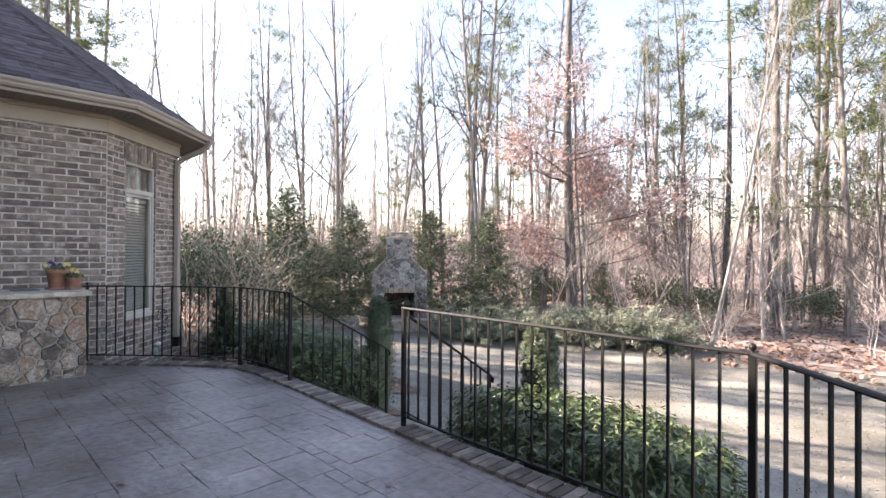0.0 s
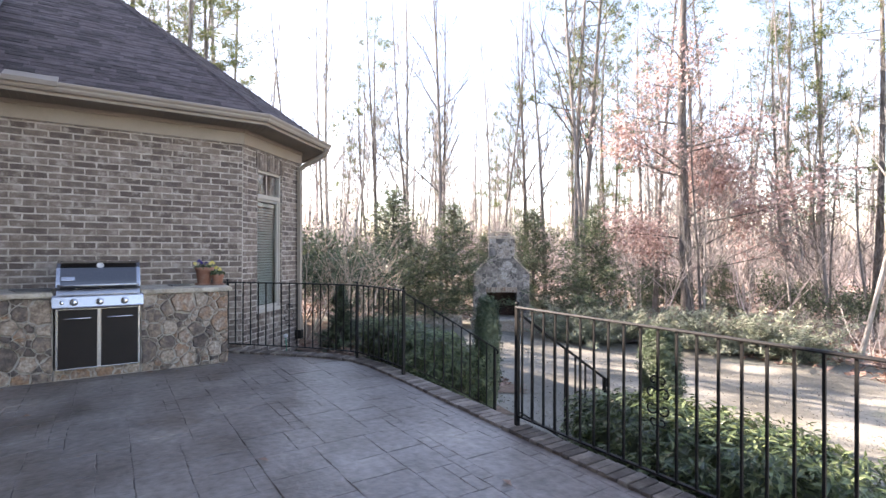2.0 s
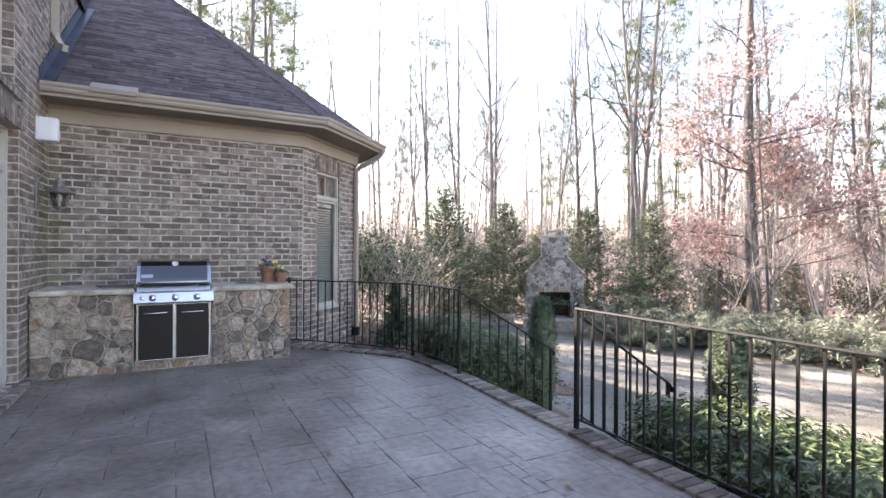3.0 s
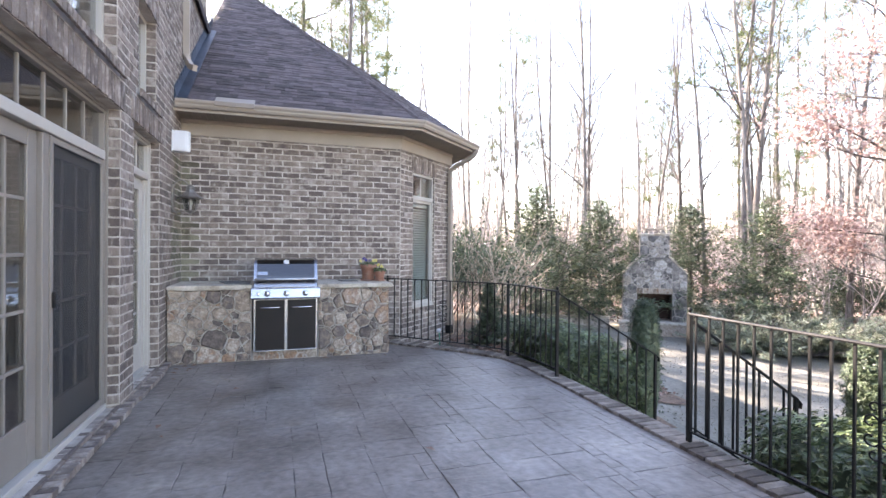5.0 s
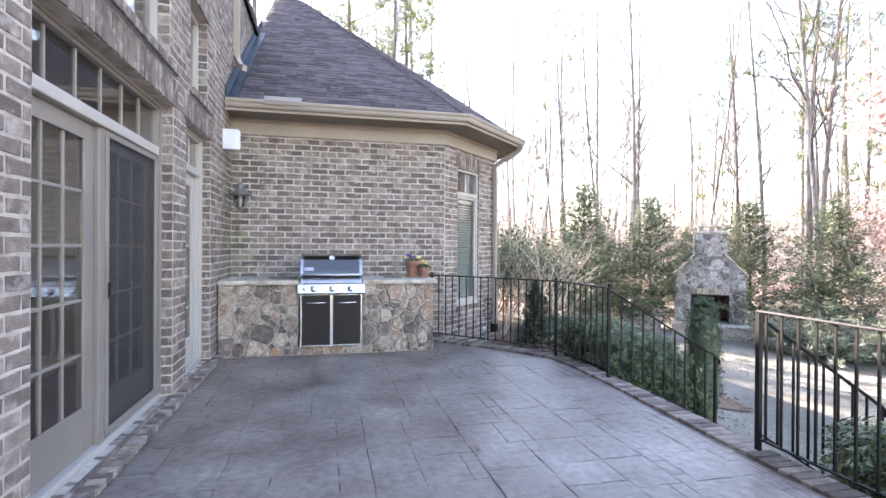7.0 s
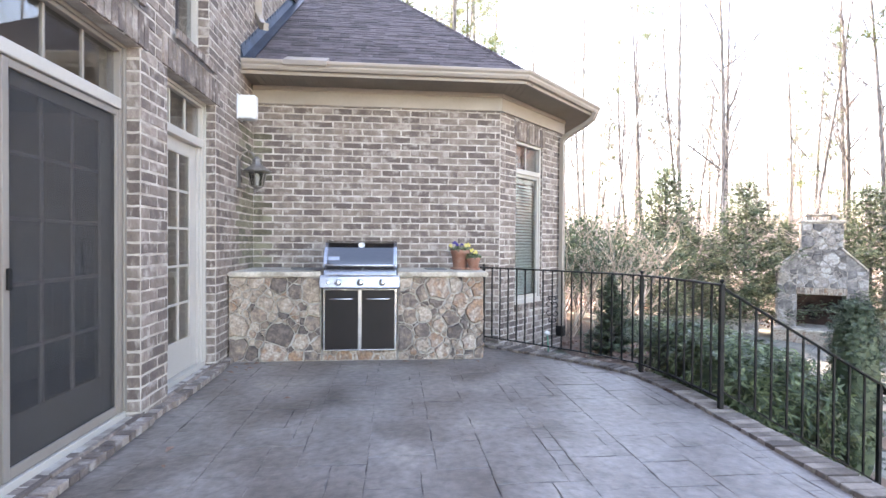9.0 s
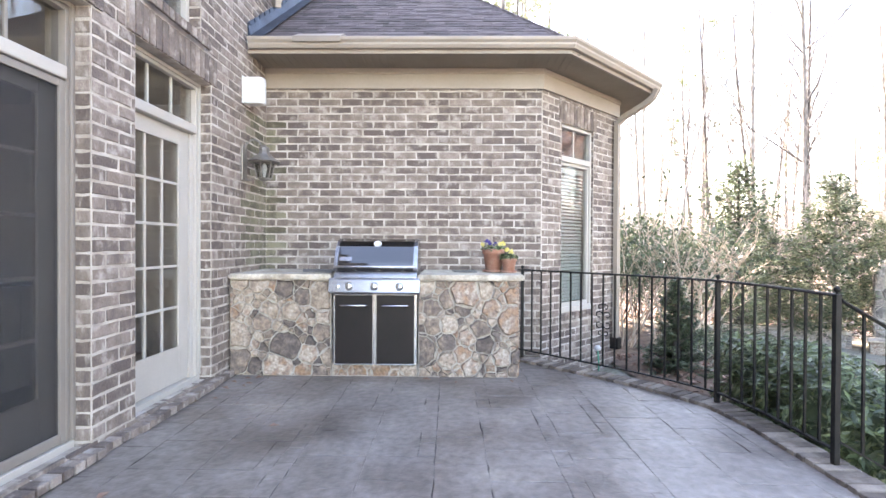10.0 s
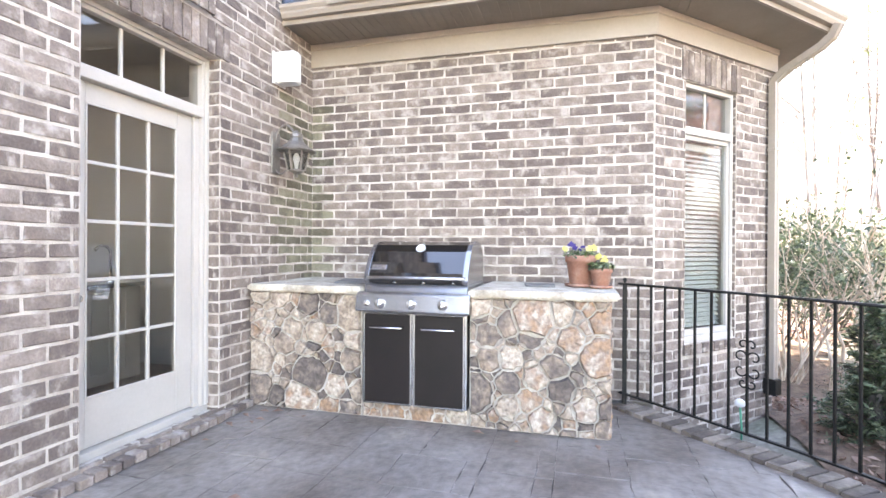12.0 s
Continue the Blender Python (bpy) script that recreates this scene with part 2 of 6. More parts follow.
sn, sl_ = M_SCREEN.node_tree.nodes, M_SCREEN.node_tree.links
st_, sm_ = sn.new("ShaderNodeBsdfTransparent"), sn.new("ShaderNodeMixShader")
sn["Principled BSDF"].inputs["Base Color"].default_value = (0.022, 0.022, 0.024, 1)
sn["Principled BSDF"].inputs["Roughness"].default_value = 0.8
sm_.inputs[0].default_value = 0.46
sl_.new(st_.outputs[0], sm_.inputs[1]), sl_.new(sn["Principled BSDF"].outputs[0], sm_.inputs[2]), sl_.new(sm_.outputs[0], sn["Material Output"].inputs[0])
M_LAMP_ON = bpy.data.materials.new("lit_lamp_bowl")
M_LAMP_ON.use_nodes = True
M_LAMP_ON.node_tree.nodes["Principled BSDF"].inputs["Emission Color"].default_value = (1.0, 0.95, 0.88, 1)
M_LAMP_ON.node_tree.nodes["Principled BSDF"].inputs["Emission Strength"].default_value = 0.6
M_HOSE = material("hose_green", [(0.02, 0.20, 0.12), (0.04, 0.28, 0.17)], 0.4, bump=0)


# ---- mesh helpers ----
def link_mesh(name, verts, faces, mat, parent=None, label="", smooth=False):
    me = bpy.data.meshes.new(name)
    me.from_pydata([tuple(v) for v in verts], [], [tuple(f) for f in faces])
    me.materials.append(mat)
    if smooth:
        me.polygons.foreach_set("use_smooth", [True] * len(me.polygons))
    ob = new(name, me)
    ob.parent = parent
    if label:
        ob["label"] = label
    return ob


def part(name, bm, mat, parent=None, label="", smooth=False):
    me = bpy.data.meshes.new(name)
    bm.normal_update()
    bm.to_mesh(me)
    bm.free()
    me.materials.append(mat)
    if smooth:
        me.polygons.foreach_set("use_smooth", [True] * len(me.polygons))
    ob = new(name, me)
    ob.parent = parent
    if label:
        ob["label"] = label
    return ob


def thing(name, at, label, category, group="", kind=""):
    e = new(name)
    e.location = at
    e.empty_display_size = 0.1
    return tagged(e, label, category, group, kind)


def add_box(bm, lo, hi, bevel=0.0, m=None):
    """An axis-aligned block from lo to hi, its edges rounded by bevel, then moved by m."""
    c = [(a + b) / 2 for a, b in zip(lo, hi)]
    d = [max(1e-4, abs(b - a)) for a, b in zip(lo, hi)]
    made = bmesh.ops.create_cube(bm, size=1, matrix=Matrix.Translation(c) @ Matrix.Diagonal((*d, 1)))["verts"]
    if bevel:
        edges = list({e for v in made for e in v.link_edges})
        r = bmesh.ops.bevel(bm, geom=edges, offset=min(bevel, min(d) * 0.45), segments=2, affect="EDGES", profile=0.5)
        made = list({v for f in r["faces"] for v in f.verts} | {v for v in made if v.is_valid})
    if m:
        bmesh.ops.transform(bm, matrix=m, verts=made)
    return bm


def box(lo, hi, bevel=0.0, m=None):
    return add_box(bmesh.new(), lo, hi, bevel, m)


def prism(points, z0, z1):
    """A flat polygon of (x, y) raised from z0 to z1."""
    bm = bmesh.new()
    low = [bm.verts.new((x, y, z0)) for x, y in points]
    high = [bm.verts.new((x, y, z1)) for x, y in points]
    k = len(points)
    bm.faces.new(low[::-1]), bm.faces.new(high)
    for i in range(k):
        bm.faces.new((low[i], low[(i + 1) % k], high[(i + 1) % k], high[i]))
    bmesh.ops.recalc_face_normals(bm, faces=bm.faces)
    return bm


def sweep(path, profile, closed=True, caps=True):
    """Profile points (sideways, up) carried along a path of points, upright."""
    bm = bmesh.new()
    rings = []
    k = len(path)
    for i, p in enumerate(path):
        p = Vector(p)
        a = (Vector(path[i]) - Vector(path[i - 1])).normalized() if i else None
        b = (Vector(path[i + 1]) - Vector(path[i])).normalized() if i < k - 1 else None
        t = ((a or b) + (b or a)).normalized()
        side = Vector((t.y, -t.x, 0)).normalized()
        stretch = 1 / max(0.5, (t.dot(b or a)))
        rings.append([bm.verts.new(p + side * s * stretch + Vector((0, 0, u))) for s, u in profile])
    n = len(profile)
    for r, q in zip(rings, rings[1:]):
        for j in range(n if closed else n - 1):
            bm.faces.new((r[j], r[(j + 1) % n], q[(j + 1) % n], q[j]))
    if caps and closed:
        bm.faces.new(rings[0]), bm.faces.new(rings[-1][::-1])
    bmesh.ops.recalc_face_normals(bm, faces=bm.faces)
    return bm


def rect(w, h, up=0.0):
    return [(-w / 2, up), (w / 2, up), (w / 2, up + h), (-w / 2, up + h)]


def lathe(profile, sides=20):
    """Turned shape from (radius, z) points."""
    bm = bmesh.new()
    rings = [[bm.verts.new((r * math.cos(2 * math.pi * j / sides), r * math.sin(2 * math.pi * j / sides), z)) for j in range(sides)] for r, z in profile]
    for r, q in zip(rings, rings[1:]):
        for j in range(sides):
            bm.faces.new((r[j], r[(j + 1) % sides], q[(j + 1) % sides], q[j]))
    bm.faces.new(rings[0][::-1]), bm.faces.new(rings[-1])
    bmesh.ops.recalc_face_normals(bm, faces=bm.faces)
    return bm


def tube_into(verts, faces, path, radii, sides):
    """Appends a tapered tube to plain lists."""
    base = len(verts)
    k = len(path)
    for i, p in enumerate(path):
        t = (path[min(i + 1, k - 1)] - path[max(i - 1, 0)]).normalized()
        u = t.cross(Vector((0.31, 0.87, 0.38)))
        u.normalize()
        w = t.cross(u)
        for j in range(sides):
            a = 2 * math.pi * j / sides
            verts.append(p + (u * math.cos(a) + w * math.sin(a)) * radii[i])
    for i in range(k - 1):
        for j in range(sides):
            a, b = base + i * sides + j, base + i * sides + (j + 1) % sides
            faces.append((a, b, b + sides, a + sides))


def round_tube(path, radius, sides=8):
    v, f = [], []
    tube_into(v, f, [Vector(p) for p in path], [radius] * len(path), sides)
    n = len(path)
    f.append(tuple(range(sides))[::-1]), f.append(tuple((n - 1) * sides + j for j in range(sides)))
    return v, f


# ---- plan ----
FACE = -1.53          # brick face of the house wall with the doors
FRAME = -1.64         # plane of the door frames
GRILL_WALL = -7.65    # brick face of the wing behind the grill
CORNER = (-7.65, 1.70)
BAY_END = (-8.95, 3.00)
CH, BL = 0.0879, 0.253
EAVE = 3.45
PITCH = 0.69


def ground_height(x, y):
    """Lawn: falls away from the terrace, rises into the wood."""
    d = max(0.0, y - 4.0)
    z = -0.85 - 0.78 * min(1.0, d / 9.0)
    far = max(0.0, math.hypot(x + 4, y) - 22)
    z += min(1.6, 0.028 * far)
    bed = math.exp(-(((x + 8.2) / 2.2) ** 2 + ((y - 3.6) / 1.6) ** 2))
    return z + 0.62 * bed


# ---- ground ----
def build_ground():
    xs = sorted({round(v, 2) for v in np.concatenate([np.linspace(-300, -60, 9), np.linspace(-58, -20, 30), np.linspace(-20, 14, 60), np.linspace(16, 60, 14), np.linspace(80, 300, 7)])})
    ys = sorted({round(v, 2) for v in np.concatenate([np.linspace(-300, -20, 10), np.linspace(-16, 2, 10), np.linspace(2, 30, 60), np.linspace(31, 70, 30), np.linspace(80, 300, 9)])})
    v, f = [], []
    for x in xs:
        for y in ys:
            bump = 0.05 * noise.noise((x * 0.6, y * 0.6, 0.3)) if y > 3 else 0
            v.append((x, y, ground_height(x, y) + bump))
    n = len(ys)
    for i in range(len(xs) - 1):
        for j in range(n - 1):
            f.append((i * n + j, (i + 1) * n + j, (i + 1) * n + j + 1, i * n + j + 1))
    tagged(link_mesh("ground", v, f, M_GRASS, smooth=True), "dormant straw-coloured lawn sloping down to a leaf-strewn wood", "ground", kind="structure")


build_ground()

RAIL_LINE = [(-7.50, 1.42), (-7.10, 1.80), (-6.80, 2.08), (-6.52, 2.34), (-6.22, 2.58), (-5.87, 2.80), (-5.40, 2.87), (-4.73, 2.88), (-2.71, 2.83), (-0.15, 2.78), (0.35, 2.27), (1.60, 1.02), (2.60, 0.02)]


def along_line(points, step):
    """Evenly spaced places and directions on a bent line."""
    pts = [Vector((*p, 0)) if len(p) == 2 else Vector(p) for p in points]
    out, carry = [], step / 2
    for a, b in zip(pts, pts[1:]):
        d = (b - a).length
        while carry <= d:
            out.append((a + (b - a) * (carry / d), (b - a).normalized()))
            carry += step
        carry -= d
    return out


def offset_line(points, off):
    out = []
    for i, p in enumerate(points):
        a = Vector(points[max(0, i - 1)])
        b = Vector(points[min(len(points) - 1, i + 1)])
        t = (b - a).normalized()
        out.append((p[0] - t.y * off, p[1] + t.x * off))
    return out


def build_terrace():
    inner = offset_line(RAIL_LINE, -0.10)
    outer = offset_line(RAIL_LINE, 0.12)
    base = prism([(GRILL_WALL, FACE), (2.6, FACE)] + outer[::-1] + [(GRILL_WALL, 1.4)], -1.6, -0.012)
    tagged(part("terrace", base, M_JOINT), "raised stamped-concrete terrace in shade", "floor", kind="structure")
    return inner


INNER_EDGE = build_terrace()


# ---- brickwork ----
def brick_mesh(name, length, height, proud, mat, seed):
    """One brick face with worn edges; x along, y outwards, z up, centred."""
    r = random.Random(seed)
    l, h, c = length / 2, height / 2, 0.004
    j = lambda s: r.uniform(-s, s)
    back = [(sx * l, -0.02, sz * h) for sx, sz in ((-1, -1), (1, -1), (1, 1), (-1, 1))]
    mid = [(sx * l + j(0.005), proud - 0.004, sz * h + j(0.005)) for sx, sz in ((-1, -1), (0, -1), (1, -1), (1, 1), (0, 1), (-1, 1))]
    front = [(sx * (l - c) + j(0.005), proud + j(0.0025), sz * (h - c) + j(0.004)) for sx, sz in ((-1, -1), (0, -1), (1, -1), (1, 1), (0, 1), (-1, 1))]
    v = back + mid + front
    f = [(10, 11, 12, 15), (12, 13, 14, 15)]
    for i in range(6):
        k = (i + 1) % 6
        f.append((4 + i, 4 + k, 10 + k, 10 + i))
    f += [(0, 1, 6, 5, 4), (1, 2, 7, 6), (2, 3, 9, 8, 7), (3, 0, 4, 9)]
    me = bpy.data.meshes.new(name)
    me.from_pydata(v, [], f)
    me.materials.append(mat)
    return me


BRICKS = [brick_mesh("brick", BL - 0.018, CH - 0.018, 0.0045, M_BRICK, s) for s in range(12)]
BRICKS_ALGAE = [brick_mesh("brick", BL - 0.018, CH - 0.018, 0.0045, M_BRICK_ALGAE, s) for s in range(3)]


class Wall:
    """A brick wall: mortar body with openings right through, and bricks proud of it."""

    def __init__(self, name, origin, along, out, length, z0, z1, openings, label, thick=0.28, limit=290):
        self.o, self.a, self.n = Vector(origin), Vector(along).normalized(), Vector(out).normalized()
        self.frame = Matrix(((self.a.x, self.n.x, 0, self.o.x), (self.a.y, self.n.y, 0, self.o.y), (0, 0, 1, 0), (0, 0, 0, 1)))
        self.length, self.z0, self.z1, self.openings, self.limit = length, z0, z1, openings, limit
        bm = bmesh.new()
        cuts = sorted({0.0, length} | {v for op in openings for v in op[:2]})
        for a, b in zip(cuts, cuts[1:]):
            holes = sorted((op[2], op[3]) for op in openings if op[0] < (a + b) / 2 < op[1])
            z = z0
            for lo, hi in holes + [(z1, z1)]:
                if lo - z > 0.01:
                    add_box(bm, (a, -thick, z), (b, 0.0, lo))
                z = hi
        bmesh.ops.remove_doubles(bm, verts=bm.verts, dist=0.0005)
        bmesh.ops.transform(bm, matrix=self.frame, verts=bm.verts)
        self.ob = tagged(part(name, bm, M_MORTAR), label, "wall", kind="structure")
        self.count, self.v, self.f = 0, [], []
        self.rand = random.Random(len(name) * 7)

    def place(self, m, me, single):
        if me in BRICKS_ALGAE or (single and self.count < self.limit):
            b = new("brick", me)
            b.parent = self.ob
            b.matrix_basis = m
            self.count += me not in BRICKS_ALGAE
        else:
            base = len(self.v)
            self.v += [m @ w.co for w in me.vertices]
            self.f += [tuple(base + i for i in p.vertices) for p in me.polygons]

    def brick(self, a, z, la, lz, single, proud=0.0, upright=False):
        me = self.rand.choice(BRICKS)
        w = self.frame @ Vector((a, 0, z))
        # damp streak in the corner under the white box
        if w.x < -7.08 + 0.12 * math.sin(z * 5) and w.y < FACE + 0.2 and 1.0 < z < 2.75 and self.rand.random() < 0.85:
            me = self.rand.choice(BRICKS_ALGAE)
        if upright:
            s = Matrix.Rotation(math.pi / 2, 4, "Y") @ Matrix.Diagonal((lz / (BL - 0.018), 1, la / (CH - 0.018), 1))
        else:
            s = Matrix.Diagonal((la / (BL - 0.018), 1, lz / (CH - 0.018), 1))
        flip = Matrix.Rotation(math.pi, 4, "Y") if self.rand.random() < 0.5 else Matrix()
        m = self.frame @ Matrix.Translation((a, proud + self.rand.uniform(-0.002, 0.002), z)) @ s @ flip
        self.place(m, me, single)

    def courses(self, pick, skip=()):
        blocks = list(self.openings) + list(skip)
        row = 0
        z = self.z0
        while z < self.z1 - 0.03:
            h = min(CH, self.z1 - z)
            zc = z + h / 2
            spans = [(0.0, self.length)]
            for op in blocks:
                if op[2] < zc < op[3]:
                    spans = [s for a, b in spans for s in ((a, min(b, op[0])), (max(a, op[1]), b)) if s[1] - s[0] > 0.03]
            for a, b in spans:
                x = a - (BL / 2 if row % 2 else 0)
                while x < b - 0.01:
                    lo, hi = max(a, x), min(b, x + BL)
                    if hi - lo > 0.03:
                        c = (lo + hi) / 2
                        single = any(p[0] < c < p[1] and p[2] < zc < p[3] for p in pick)
                        self.brick(c, zc, hi - lo - 0.018, h - 0.018, single)
                    x += BL
            z += CH
            row += 1

    def soldiers(self, a, b, z0, z1, proud, single, name="brick"):
        k = max(1, round((b - a) / 0.083))
        w = (b - a) / k
        for i in range(k):
            self.brick(a + (i + 0.5) * w, (z0 + z1) / 2, w - 0.010, z1 - z0 - 0.010, single, proud, True)

    def jamb(self, a, facing, z0, z1, depth, single):
        """Brick ends that line the side of an opening."""
        z, row = z0, 0
        while z < z1 - 0.03:
            h = min(CH, z1 - z)
            me = self.rand.choice(BRICKS)
            turn = Matrix.Rotation(-facing * math.pi / 2, 4, "Z")
            s = Matrix.Diagonal(((depth - 0.006) / (BL - 0.018), 1, (h - 0.018) / (CH - 0.018), 1))
            m = self.frame @ Matrix.Translation((a, -depth / 2 - 0.002, z + h / 2)) @ turn @ s
            self.place(m, me, single)
            z += CH
            row += 1

    def done(self):
        if self.v:
            link_mesh("brick_rest", self.v, self.f, M_BRICK_STUFF, self.ob)["kind"] = "stuff"


# House wall: measured along -x from x = 4, so that a = 4 - x
def hx(x):
    return 4.0 - x


D1 = (hx(-2.53), hx(-4.79), 0.06, 2.72)
D2 = (hx(-5.215), hx(-6.306), 0.06, 2.72)
U1 = (hx(-2.60), hx(-4.68), 3.07, 4.10)
U2 = (hx(-5.36), hx(-6.12), 3.07, 4.05)
house = Wall("wall_south", (4.0, FACE, 0), (-1, 0, 0), (0, 1, 0), 21.0, 0.0, 5.62, [D1, D2, U1, U2], "two-storey grey-brown brick house wall with pale mortar", limit=238)
SOL = [(D1[0] - 0.1, D1[1] + 0.1, 2.72, 2.97), (D2[0] - 0.1, D2[1] + 0.1, 2.72, 2.97), (U1[0] - 0.08, U1[1] + 0.08, 2.985, 3.07), (U2[0] - 0.08, U2[1] + 0.08, 2.985, 3.07),
       (U1[0] - 0.1, U1[1] + 0.1, 4.10, 4.33), (U2[0] - 0.1, U2[1] + 0.1, 4.05, 4.28)]
for d in (D1, D2):
    house.jamb(d[1], -1, 0.0, 2.72, 0.11, True)
    house.jamb(d[0], 1, 0.0, 2.72, 0.11, False)
    house.soldiers(d[0] - 0.1, d[1] + 0.1, 2.72, 2.97, 0.012, d is D2)
for u in (U1, U2):
    house.jamb(u[1], -1, 3.07, u[3], 0.11, False)
    house.jamb(u[0], 1, 3.07, u[3], 0.11, False)
    house.soldiers(u[0] - 0.08, u[1] + 0.08, 2.985, 3.07, 0.055, False)
    house.soldiers(u[0] - 0.1, u[1] + 0.1, u[3], u[3] + 0.23, 0.012, False)
house.courses([(D2[1], hx(-7.65), 0, 2.9), (D1[1], D2[0], 0, 2.75)], SOL)
house.done()

wing = Wall("wall_west", (GRILL_WALL, FACE, 0), (0, 1, 0), (1, 0, 0), CORNER[1] - FACE, 0.0, 3.36, [], "shaded grey-brown brick wing wall behind the built-in grill", limit=238)
wing.courses([(0.02, 3.05, 1.0, 3.2)])
wing.done()

BAY = math.hypot(BAY_END[0] - CORNER[0], BAY_END[1] - CORNER[1])
BW = (0.41, 1.18, 0.46, 2.79)
bay = Wall("wall_bay", (*CORNER, 0), (-1, 1, 0), (1, 1, 0), BAY, -0.9, 3.36, [BW], "angled brick bay wall with one tall window", limit=238)
bay.soldiers(BW[0] - 0.06, BW[1] + 0.06, 2.79, 3.06, 0.010, True)
bay.soldiers(BW[0] - 0.04, BW[1] + 0.04, 0.36, 0.46, 0.03, True)
bay.jamb(BW[1], -1, 0.46, 2.79, 0.05, True)
bay.jamb(BW[0], 1, 0.46, 2.79, 0.05, False)
bay.courses([(0, BAY, -0.2, 3.2)], [(BW[0] - 0.06, BW[1] + 0.06, 2.79, 3.06), (BW[0] - 0.04, BW[1] + 0.04, 0.36, 0.46)])
bay.done()

side = Wall("wall_north", (*BAY_END, 0), (-1, 0, 0), (0, 1, 0), 8.0, -1.0, 3.36, [], "brick wing wall facing the wood")
side.courses([])
side.done()


# ---- rooms behind the glass ----
def room(name, lo, hi, opening_side, label):
    t = 0.1
    bm = bmesh.new()
    add_box(bm, (lo[0] - t, lo[1] - t, lo[2]), (hi[0] + t, lo[1], hi[2]))
    add_box(bm, (lo[0] - t, lo[1], lo[2]), (lo[0], hi[1], hi[2]))
    if hi[0] < 3:
        add_box(bm, (hi[0], lo[1], lo[2]), (hi[0] + t, hi[1], hi[2]))
    tagged(part(name, bm, M_ROOM), label, "wall", kind="structure")
    tagged(part(name + "_floor", box((lo[0], lo[1], lo[2] - 0.08), (hi[0], hi[1], lo[2])), M_ROOM_FLOOR), "dark wooden room floor", "floor", kind="structure")
    tagged(part(name + "_ceiling", box((lo[0], lo[1], hi[2]), (hi[0], hi[1], hi[2] + 0.08)), M_ROOM), "plain room ceiling", "ceiling", kind="structure")


room("wall_kitchen", (-7.4, -6.0, 0.06), (3.88, -1.82, 2.85), "y", "dim grey kitchen walls behind the glass doors")
room("wall_upper_room", (-7.4, -5.0, 3.0), (-1.6, -1.82, 4.9), "y", "dim upper room walls")

# ---- unseen house roof, added with its ridge set to place the shadow ----
rf = prism([(0, 0), (4.2, 3.8), (8.4, 0), (8.4, -0.15), (4.2, 3.6), (0, -0.15)], -17.6, 4.6)
bmesh.ops.transform(rf, matrix=Matrix(((0, 0, 1, 0), (-1, 0, 0, -1.46), (0, 1, 0, 5.66), (0, 0, 0, 1))), verts=rf.verts)
bmesh.ops.recalc_face_normals(rf, faces=rf.faces)
tagged(part("house_roof", rf, M_SHINGLE), "unseen shingled main roof of the house, shaped for its shadow", "roof", kind="structure")
tagged(part("wall_house_back", box((-17, -9.0, -1), (4, -8.8, 5.4)), M_MORTAR), "back wall of the house", "wall", kind="structure")
# unseen east wall; its gap is added to let daylight into the kitchen
eb = bmesh.new()
for lo, hi in (((3.9, -8.8, -1), (4.0, -5.4, 5.4)), ((3.9, -2.4, -1), (4.0, -1.82, 5.4)), ((3.9, -5.4, -1), (4.0, -2.4, 1.1)), ((3.9, -5.4, 2.3), (4.0, -2.4, 5.4))):
    add_box(eb, lo, hi)
tagged(part("wall_house_east", eb, M_MORTAR), "unseen side wall of the house, opening added to light the kitchen", "wall", kind="structure")
tagged(part("wall_house_west", box((-17.0, -8.8, -1), (-16.9, 3.0, 3.4)), M_MORTAR), "side wall of the wing", "wall", kind="structure")

# unseen end wall, added to stop sun leaking into the bay room
gable = prism([(3.3, 3.4), (FACE, 8.3), (FACE, 3.4)], -17.0, -16.9)
bmesh.ops.transform(gable, matrix=Matrix(((0, 0, 1, 0), (1, 0, 0, 0), (0, 1, 0, 0), (0, 0, 0, 1))), verts=gable.verts)
bmesh.ops.recalc_face_normals(gable, faces=gable.faces)
tagged(part("wall_gable_sunblock", gable, M_MORTAR), "unseen gable wall of the wing, added to keep sun out", "wall", kind="structure")

# ---- wing roof ----
E0, E1, E2, E3 = (-7.12, FACE), (-7.12, 1.90), (-8.62, 3.40), (-17.0, 3.40)
APEX_D = 6.5
APEX = (E1[0] - APEX_D, E1[1] - 0.414 * APEX_D)
TOP = (APEX[0] - (APEX[1] - FACE), FACE)


def roof_z(d):
    return EAVE + PITCH * d


